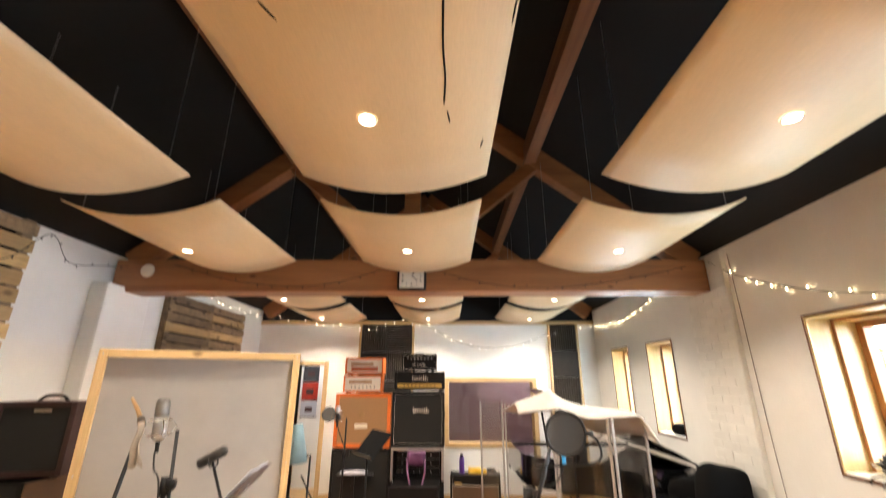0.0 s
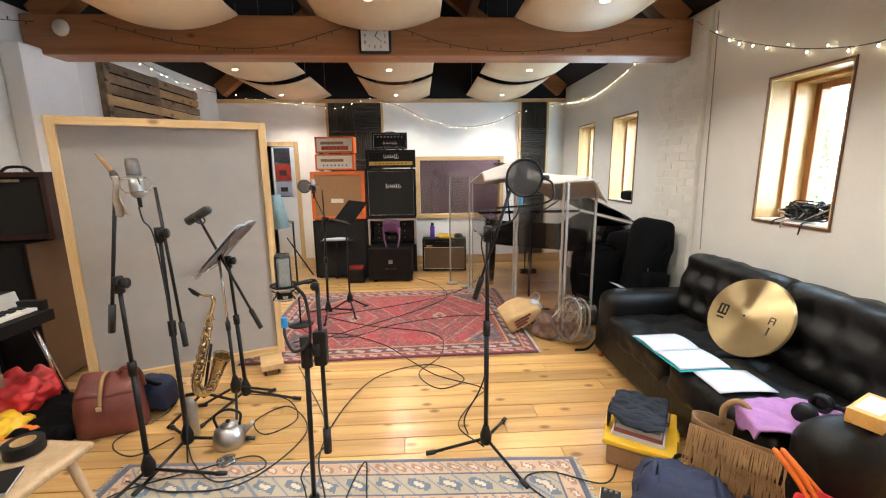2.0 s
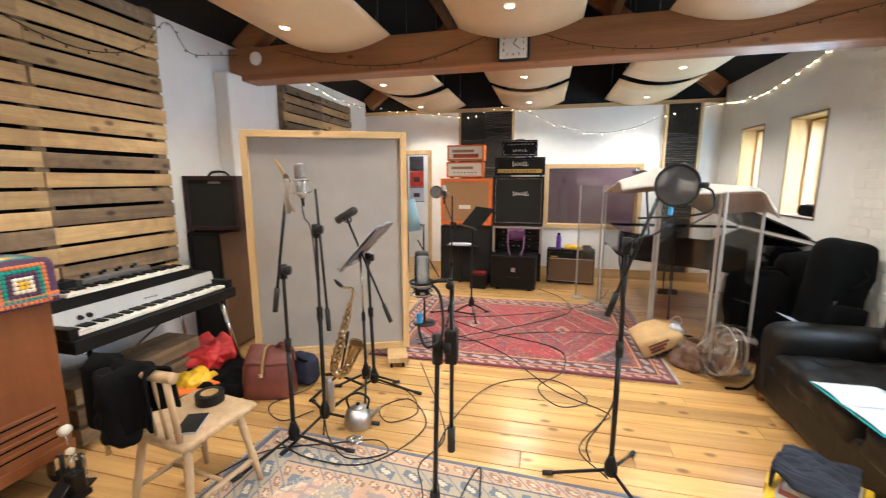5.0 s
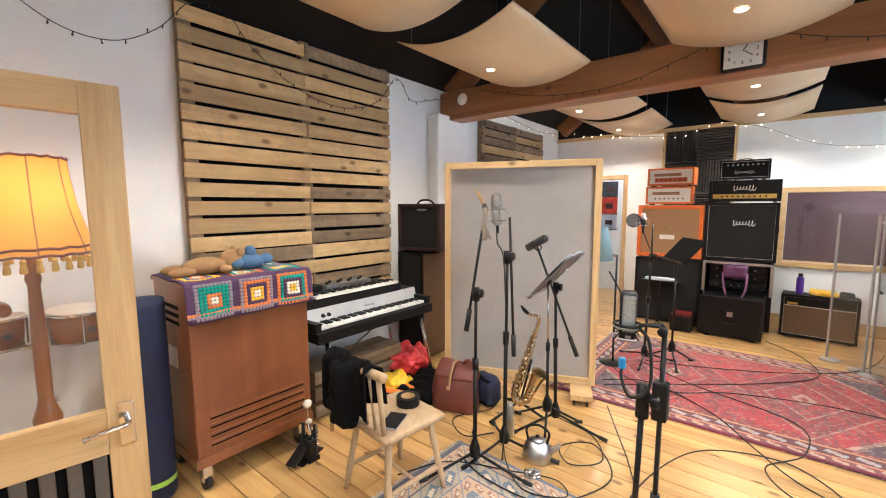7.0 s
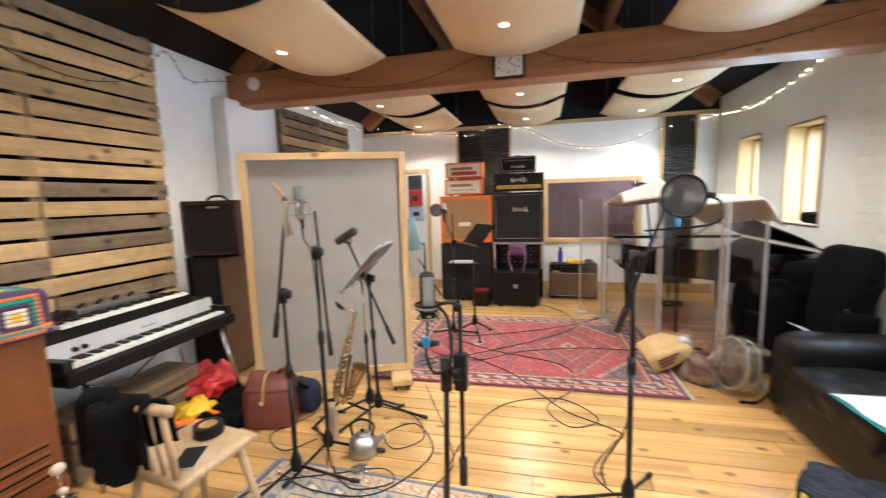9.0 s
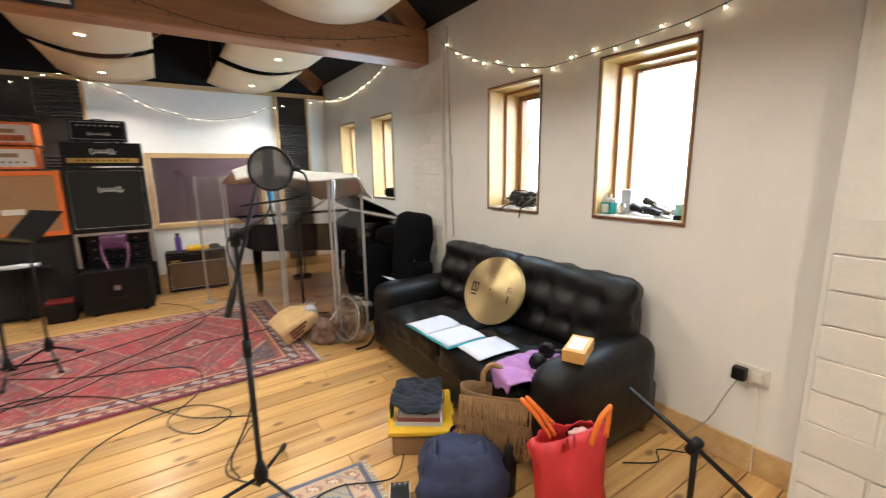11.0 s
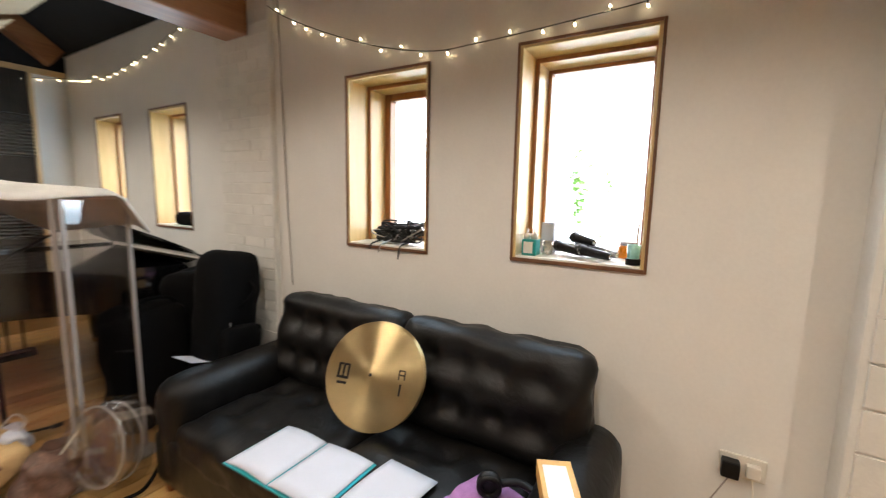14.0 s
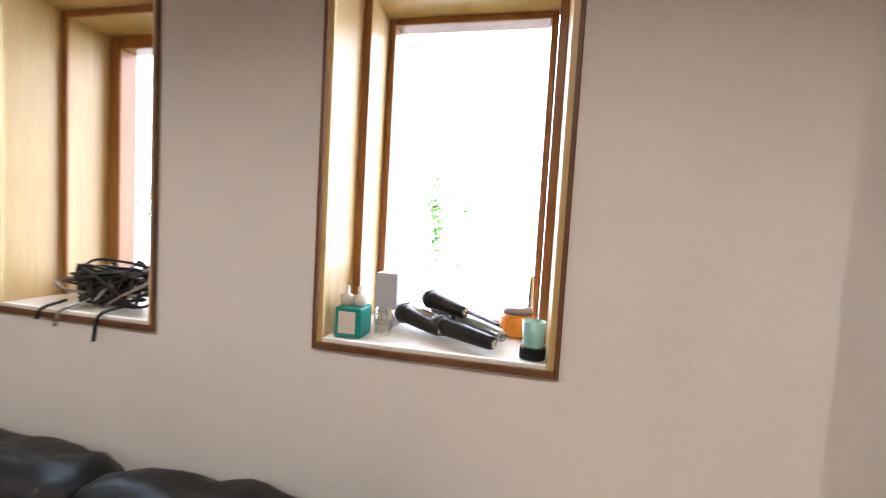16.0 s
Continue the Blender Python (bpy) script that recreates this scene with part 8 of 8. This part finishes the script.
for y in (-0.015, 0.02):
    part("nozzle", lathe([(0.016, 0.0755), (0.018, 0.10), (0.006, 0.105), (0.006, 0.125), (0, 0.126)], 14, Matrix.Translation((0, y, 0))), CREAM, gb, smooth=True)
wc = thing("white_carton", "small white carton at the back of the sill", "carton", pose(XR + 0.20, 1.655, SZ))
part("carton", one((-0.035, -0.03, 0), (0.035, 0.035, 0.15), 0.003), PAPER, wc)
jr = thing("glass_tumbler", "small clear tumbler on the window sill", "tumbler", pose(XR + 0.07, 1.625, SZ))
part("glass", lathe([(0.022, 0), (0.028, 0.07), (0.026, 0.07), (0.020, 0.004)], 18, cap=False), FILM, jr, smooth=True)


def hand_mic(at, L, label, mat_):
    h = thing("hand_microphone", label, "microphone", at)
    part("handle", lathe([(0.014, 0), (0.017, 0.01), (0.023, L * 0.75), (0.027, L * 0.8)], 16), mat_, h, smooth=True)
    part("head", lathe([(0.026, L * 0.8), (0.028, L * 0.86), (0.021, L * 0.97), (0, L)], 16), DARK_MESH, h, smooth=True)
    part("connector", lathe([(0.0, -0.004), (0.010, -0.004), (0.010, 0.001)], 12), CHROME, h, smooth=True)


for x, y, z, rz, L, mt_ in ((0.075, 1.475, 0.028, -38, 0.19, BLACK_METAL), (0.135, 1.475, 0.030, -30, 0.17, STEEL), (0.020, 1.335, 0.026, -28, 0.19, BLACK_METAL), (0.150, 1.335, 0.028, -36, 0.17, DARK_MESH), (0.085, 1.318, 0.028, -34, 0.18, STEEL), (0.17, 1.44, 0.030, -52, 0.16, DARK_MESH), (0.10, 1.42, 0.074, -40, 0.17, BLACK_METAL)):
    hand_mic(pose(XR + x, y, SZ + z, -86, 0, rz), L, "handheld microphone lying among others on the window sill", mt_)
ob = thing("orange_jar", "glass jar with orange lid on the window sill", "jar", pose(XR + 0.24, 1.29, SZ))
part("jar", lathe([(0.05, 0), (0.052, 0.008), (0.05, 0.05), (0.04, 0.06)], 20), surface("orange_wax", (0.85, 0.28, 0.02), 0.3), ob, smooth=True)
part("rim", lathe([(0.042, 0.06), (0.042, 0.075), (0, 0.076)], 18), STRIP, ob, smooth=True)
tc_ = thing("tealight_glass", "pale turquoise tealight glass on a black disc", "candle holder", pose(XR + 0.04, 1.245, SZ))
part("disc", lathe([(0.03, 0), (0.03, 0.025), (0, 0.026)], 18), BLACK_PLASTIC, tc_)
part("glass", lathe([(0.024, 0.027), (0.028, 0.085), (0.026, 0.085), (0.02, 0.03)], 18, cap=False), surface("turquoise_glass", (0.35, 0.66, 0.60), 0.25), tc_, smooth=True)

# socket with charger, lead down the wall
so = thing("wall_socket", "white double wall socket with a black plug", "socket", pose(XR, 0.80, 0.525))
part("plate", one((-0.012, -0.075, -0.045), (-0.001, 0.075, 0.045), 0.004), CREAM, so)
part("plug", one((-0.06, 0.01, -0.035), (-0.0125, 0.07, 0.03), 0.008), BLACK_PLASTIC, so)
part("white_plug", one((-0.04, -0.055, -0.025), (-0.0125, -0.01, 0.025), 0.006), CREAM, so)
part("lead", tube(spline([(-0.045, 0.04, -0.03), (-0.04, 0.09, -0.15), (-0.03, 0.16, -0.33), (-0.03, 0.28, -0.50)]), 0.003, 6), STRIP, so)
part("white_lead", tube(spline([(-0.03, -0.03, -0.02), (-0.03, -0.05, -0.2), (-0.035, -0.06, -0.50)]), 0.003, 6), CREAM, so)
sn = thing("microphone_stand", "black stand with a tilted boom beside the pier", "microphone stand", pose(1.72, 0.72, 0))
tripod(sn, 0.5, 0.2, 0.2)
part("pole", tube([(0, 0, 0.12), (0, 0, 0.46)], 0.012, 10), BLACK_METAL, sn, smooth=True)
part("boom", tube([(-0.02, 0.28, 0.60), (0, 0, 0.47), (0.02, -0.22, 0.35)], 0.010, 10), BLACK_METAL, sn, smooth=True)
part("clutch", tube([(0, 0.02, 0.44), (0, -0.01, 0.50)], 0.022, 10), BLACK_PLASTIC, sn, smooth=True)

# ---- clock and disc on the beam ----
ck = thing("wall_clock", "square cream wall clock with black numerals on the beam", "clock", pose(-0.355, 3.695, 2.705))
CS = 0.27
part("case", soft(CS, 0.05, CS, 0.022, 6, at=(0, -0.02, 0)), BLACK_METAL, ck, smooth=True)
part("dial", one((-CS / 2 + 0.022, -0.05, -CS / 2 + 0.022), (CS / 2 - 0.022, -0.046, CS / 2 - 0.022), 0.001), CREAM, ck)
for k in range(1, 13):
    cu = bpy.data.curves.new("numeral", "FONT")
    cu.body, cu.size, cu.align_x, cu.align_y, cu.extrude = str(k), 0.034, "CENTER", "CENTER", 0.0008
    tmp = bpy.data.objects.new("numeral", cu)
    scene.collection.objects.link(tmp)
    me = bpy.data.meshes.new_from_object(tmp.evaluated_get(bpy.context.evaluated_depsgraph_get()))
    bpy.data.objects.remove(tmp)
    a = math.radians(90 - 30 * k)
    sc = 0.082 / max(abs(math.cos(a)), abs(math.sin(a)), 0.86)
    part("numeral", me, BLACK_PLASTIC, ck, at=pose(sc * math.cos(a), -0.0512, sc * math.sin(a), 90))
for L, a, w in ((0.045, 55, 0.007), (0.072, -38, 0.005)):
    part("hand_bar", box(bmesh.new(), (0, -0.054, -w / 2), (L, -0.0525, w / 2), 0, Matrix.Rotation(math.radians(-a), 4, "Y")), BLACK_PLASTIC, ck)
sd = thing("smoke_detector", "round white sensor on the tie beam", "sensor", pose(-2.86, 3.698, 2.77, 90))
part("body", lathe([(0.0, 0.022), (0.05, 0.02), (0.062, 0.012), (0.064, 0.0)], 28), CREAM, sd, smooth=True)


# ---- fairy lights ----
bulb_me = mesh_of(lathe([(0.0, -0.015), (0.0040, -0.013), (0.0052, -0.006), (0.003, 0.0)], 8), "bulb", True)
dark_bulb_me = bulb_me.copy()
cap_me = mesh_of(lathe([(0.0035, 0.0), (0.0035, 0.012)], 6), "bulb_cap")
WIRE = surface("dark_green_wire", (0.018, 0.02, 0.016), 0.6)


def fairy(label, pts, spacing, on=True, n=10):
    f = thing("fairy_lights", label, "fairy lights", Matrix(), "strings of fairy lights")
    path = spline(pts, n)
    part("wire", tube(path, 0.0028, 5), WIRE, f)
    run, k = 0.0, 0
    rg = random.Random(len(pts))
    for a, b2 in zip(path, path[1:]):
        run += (b2 - a).length
        while run > spacing:
            run -= spacing
            k += 1
            m = Matrix.Translation(a.lerp(b2, 0.5)) @ Matrix.Rotation(rg.choice((0, 0, 0, math.pi)) + rg.uniform(-0.5, 0.5), 4, "X") @ Matrix.Translation((0, 0, -0.012))
            bl = part("bulb", bulb_me if on else dark_bulb_me, BULB if on else WIRE, f, at=m)
            part("cap", cap_me, WIRE, bl)


fairy("lit fairy lights sagging along the white window wall", [(2.40, 3.66, 2.84), (2.42, 3.35, 2.63), (2.42, 2.74, 2.38), (2.42, 2.28, 2.26), (2.42, 1.98, 2.25), (2.42, 1.51, 2.27), (2.42, 1.16, 2.30), (2.42, 0.6, 2.42)], 0.15)
fairy("lit fairy lights from the beam to the end wall", [(2.38, 3.98, 2.84), (2.42, 4.57, 2.80), (2.42, 5.08, 2.69), (2.42, 5.85, 2.60), (2.42, 6.4, 2.62), (2.35, 6.96, 2.68), (1.68, 6.96, 2.55), (1.21, 6.96, 2.37), (0.69, 6.96, 2.31), (0.18, 6.96, 2.40), (-0.36, 6.96, 2.66), (-0.9, 6.96, 2.74), (-1.27, 6.96, 2.63), (-1.81, 6.96, 2.67), (-2.4, 6.96, 2.74), (-3.12, 6.9, 2.82)], 0.15)
fairy("lit fairy lights along the far pallet wall", [(-3.1, 6.8, 2.82), (-3.12, 6.0, 2.78), (-3.1, 5.0, 2.84), (-3.08, 4.2, 2.86)], 0.2)
fairy("unlit string of small lights over the pallet panel", [(-3.18, 0.2, 2.74), (-3.15, 0.44, 2.58), (-3.15, 0.68, 2.57), (-3.13, 0.90, 2.70), (-3.10, 1.1, 2.92), (-3.09, 1.32, 2.90), (-3.09, 1.47, 2.74), (-3.09, 1.82, 2.53), (-3.09, 2.25, 2.46), (-3.09, 2.65, 2.58), (-3.1, 2.93, 2.86), (-3.16, 3.2, 2.71), (-3.08, 3.45, 2.75), (-3.0, 3.62, 2.79)], 0.12, False)
fairy("unlit string of small lights hung on the tie beam", [(-0.2, 3.685, 2.80), (0.25, 3.685, 2.66), (0.8, 3.685, 2.60), (1.5, 3.685, 2.66), (2.2, 3.685, 2.80)], 0.16, False)
fairy("unlit string of small lights hung on the tie beam", [(-2.6, 3.685, 2.82), (-1.9, 3.685, 2.65), (-1.2, 3.685, 2.63), (-0.55, 3.685, 2.80)], 0.16, False)
wl = thing("wall_cable", "thin grey cable running down beside the pilaster", "cable", Matrix())
part("wire", tube(spline([(2.435, 3.44, 2.85), (2.436, 3.42, 2.2), (2.436, 3.40, 1.5), (2.43, 3.36, 0.9)]), 0.004, 6), STRIP, wl)

# ---- leads over floor and rugs ----
def lead(pts, r=0.0042):
    c = thing("floor_cable", "black microphone lead snaking over the floor", "cable", Matrix(), "floor cables")
    part("lead", tube(spline([(x, y, 0.016 + 0.004 * math.sin(7 * x + 5 * y)) for x, y in pts], 8), r, 6), RUBBER, c, smooth=True)


lead([(-0.33, 0.98), (-0.5, 1.7), (-0.62, 2.1), (-0.55, 2.6), (-0.35, 3.0), (0.05, 3.15), (0.3, 2.9), (0.1, 2.75), (-0.05, 3.0), (0.15, 3.35), (0.1, 3.8), (-0.6, 4.1), (-1.1, 4.4)])
lead([(0.33, 2.08), (0.2, 2.3), (0.35, 2.6), (0.42, 2.75), (0.1, 2.95), (-0.1, 3.2), (-0.4, 3.6), (-0.9, 3.9), (-1.25, 3.7)])
lead([(-1.3, 2.8), (-1.0, 2.7), (-0.85, 2.45), (-1.0, 2.3), (-1.12, 2.45), (-0.95, 2.6), (-0.75, 2.3), (-0.95, 1.9), (-1.3, 1.85), (-1.6, 1.95)])
lead([(-1.45, 2.26), (-1.3, 2.05), (-1.1, 1.9), (-0.9, 2.0), (-1.0, 2.1), (-1.25, 2.0), (-1.6, 1.85), (-1.75, 1.55)])
lead([(-0.33, 0.98), (-0.42, 1.6), (-0.35, 2.0), (-0.3, 1.7), (-0.2, 1.45), (0.2, 1.3), (0.6, 1.55), (0.5, 1.8), (0.65, 1.85), (0.9, 1.75), (1.05, 1.9)])
lead([(-0.34, 0.99), (-0.6, 1.74), (-0.68, 1.95), (-0.6, 2.2), (-0.7, 2.5), (-0.9, 2.9), (-1.05, 3.2)])
lead([(-1.36, 4.2), (-1.1, 3.9), (-0.7, 3.8), (-0.3, 4.1), (0.3, 4.3), (0.8, 4.3), (1.2, 4.5)])
lead([(-1.07, 4.45), (-0.6, 4.6), (0.0, 4.9), (0.5, 5.3), (0.75, 5.7), (0.9, 6.2)])
lead([(-1.2, 3.6), (-0.7, 4.0), (-0.1, 4.5), (0.3, 5.0), (0.2, 5.6), (-0.1, 6.0)])
lead([(-1.9, 2.9), (-1.75, 2.6), (-1.9, 2.3), (-1.7, 2.15), (-1.55, 2.3)])
lead([(1.95, 1.15), (2.1, 1.05), (2.2, 1.1), (2.3, 1.0)])

for st_name, pts in (("mic_lead", [(-1.468, 2.17, 1.44), (-1.45, 2.16, 1.37), (-1.40, 2.15, 1.27), (-1.375, 2.15, 0.8), (-1.36, 2.14, 0.35), (-1.34, 2.06, 0.02)]), ("mic_lead", [(-0.358, 0.95, 1.245), (-0.362, 0.95, 1.20), (-0.335, 0.93, 1.165), (-0.295, 0.93, 1.20), (-0.30, 0.935, 1.30), (-0.325, 0.94, 1.335), (-0.28, 0.93, 1.345)]), ("mic_lead", [(0.475, 1.92, 1.44), (0.44, 1.95, 1.36), (0.30, 2.0, 1.27), (0.34, 2.04, 1.0), (0.33, 2.05, 0.5), (0.22, 2.1, 0.2), (0.25, 2.2, 0.02)])):
    c = thing("microphone_lead", "black lead hanging from a microphone", "cable", Matrix(), "microphone leads")
    part("lead", tube(spline(pts, 8), 0.0042, 6), RUBBER, c, smooth=True)

# ---- floorboards ----
floor = tagged(new("floor"), "wide varnished pine floorboards with knots and dark joints", kind="structure")
rng = random.Random(5)
yy = YN
while yy < YF + 0.2:
    w = rng.choice((0.135, 0.15, 0.165))
    cuts = [XL] + sorted(rng.uniform(XL + 0.8, XR - 0.8) for _ in range(rng.choice((1, 1, 2)))) + [XR]
    for a, b2 in zip(cuts, cuts[1:]):
        if b2 - a > 0.05:
            part("floorboard", box(bmesh.new(), (a + 0.0015, yy + 0.0028, -0.022), (b2 - 0.0015, yy + w - 0.0028, rng.uniform(-0.0015, 0.0)), 0.003), PINE_FLOOR, floor)
    yy += w
structure("lobby_floor", boxes(((-3.5, YF + 0.21, -0.02), (2.87, 9.35, -0.004))), PINE_FLOOR, "pale boards of the rooms beyond")

# ---- outside ----
BACK = bpy.data.materials.new("bright_hazy_sky")
BACK.use_nodes = True
_b = BACK.node_tree
_em, _tcb, _nb, _rb = _b.nodes.new("ShaderNodeEmission"), _b.nodes.new("ShaderNodeTexCoord"), _b.nodes.new("ShaderNodeTexNoise"), _b.nodes.new("ShaderNodeValToRGB")
_nb.inputs["Scale"].default_value = 0.35
_rb.color_ramp.elements[0].color, _rb.color_ramp.elements[1].color = (0.86, 0.95, 1.0, 1), (1, 1, 1, 1)
_em.inputs[1].default_value = 15.0
_b.links.new(_tcb.outputs["Object"], _nb.inputs[0])
_b.links.new(_nb.outputs[0], _rb.inputs[0])
_b.links.new(_rb.outputs[0], _em.inputs[0])
_b.links.new(_em.outputs[0], _b.nodes["Material Output"].inputs[0])
structure("backdrop", boxes(((26.0, -60, -7), (26.2, 80, 40))), BACK, "bright white hazy sky beyond the meadow")
LEAF = surface("sunlit_leaves", (0.11, 0.20, 0.06), 0.6, var=0.4, scale=3)


_ln = LEAF.node_tree
_lt, _lm = _ln.nodes.new("ShaderNodeBsdfTranslucent"), _ln.nodes.new("ShaderNodeMixShader")
_lt.inputs[0].default_value, _lm.inputs[0].default_value = (0.30, 0.50, 0.16, 1), 0.7
_ln.links.new(_ln.nodes["Principled BSDF"].outputs[0], _lm.inputs[1])
_ln.links.new(_lt.outputs[0], _lm.inputs[2])
_ln.links.new(_lm.outputs[0], _ln.nodes["Material Output"].inputs[0])


def shrub(at, h, w, n, seed):
    """A loose shrub: forked stems and many small leaves with gaps."""
    s = thing("shrub", "airy green shrub outside the windows", "shrub", at)
    rg = random.Random(seed)
    leaves, stems = bmesh.new(), bmesh.new()
    for k in range(9):
        a = rg.uniform(0, 6.28)
        tip = Vector((w * 0.5 * math.cos(a), w * math.sin(a), h * rg.uniform(0.75, 1.0)))
        path = spline([(0, 0, 0), (tip.x * 0.3, tip.y * 0.25, h * 0.45), tip], 5)
        tube(path, [0.012 * (1 - 0.085 * i) for i in range(len(path))], 5, stems)
        for q in range(n // 9):
            c = path[rg.randrange(len(path) - 2, len(path))] + Vector((rg.gauss(0, w * 0.16), rg.gauss(0, w * 0.2), rg.gauss(0, h * 0.06)))
            u, v = Vector((rg.uniform(-1, 1), rg.uniform(-1, 1), rg.uniform(-1, 1))).normalized(), Vector((rg.uniform(-1, 1), rg.uniform(-1, 1), rg.uniform(-1, 1))).normalized()
            leaves.faces.new([leaves.verts.new(c + d) for d in (u * 0.11, v * 0.05, u * -0.11, v * -0.05)])
    part("stem", stems, TRIM, s)
    tagged(part("leaves", leaves, LEAF, s), kind="stuff")


shrub(pose(14.0, 3.9, -7.0), 9.9, 0.55, 500, 1)
shrub(pose(14.0, 15.1, -7.0), 10.6, 1.2, 1400, 2)
GRASS = surface("meadow_grass", (0.10, 0.16, 0.05), 0.9, var=0.4, scale=0.6, fine=12, bump=0.5)
structure("ground", boxes(((-400, -400, -7.4), (400, 400, -7.0))), GRASS, "green meadow outside the windows")

# painted bricks of the pier and pilaster, proud of their joints
def brick_face(parent, origin, along, normal, width, z1, proud, bl=0.225, bh=0.075):
    o, a, nrm = Vector(origin), Vector(along), Vector(normal)
    rg = random.Random(9)
    row, z = 0, 0.02
    while z < z1:
        x = -bl / 2 if row % 2 else 0.0
        while x < width:
            a0, a1 = max(0.004, x + 0.004), min(width - 0.004, x + bl - 0.004)
            if a1 - a0 > 0.03:
                p = proud * rg.uniform(0.7, 1.3)
                bm = bmesh.new()
                q = [o + a * u + nrm * d + Vector((0, 0, w)) for d in (0.0005, p) for u, w in ((a0, z), (a1, z), (a1, z + bh - 0.009), (a0, z + bh - 0.009))]
                v = [bm.verts.new(k) for k in q]
                for k in range(4):
                    v[4 + k].co += (sum((v[4 + j].co for j in range(4)), Vector()) / 4 - v[4 + k].co).normalized() * 0.004
                for f in ((4, 5, 6, 7), (0, 1, 5, 4), (1, 2, 6, 5), (2, 3, 7, 6), (3, 0, 4, 7)):
                    bm.faces.new([v[k] for k in f])
                bmesh.ops.recalc_face_normals(bm, faces=bm.faces[:])
                part("brick", bm, BRICK_PAINT, parent)
            x += bl
        row += 1
        z += bh


brick_face(pier, (XR - 0.14, 0.545, 0), (0, -1, 0), (-1, 0, 0), 1.1, 1.25, 0.008, 0.44, 0.148)
brick_face(pil, (XR - 0.045, 3.5, 0), (0, 1, 0), (-1, 0, 0), 0.6, 2.85, 0.004)
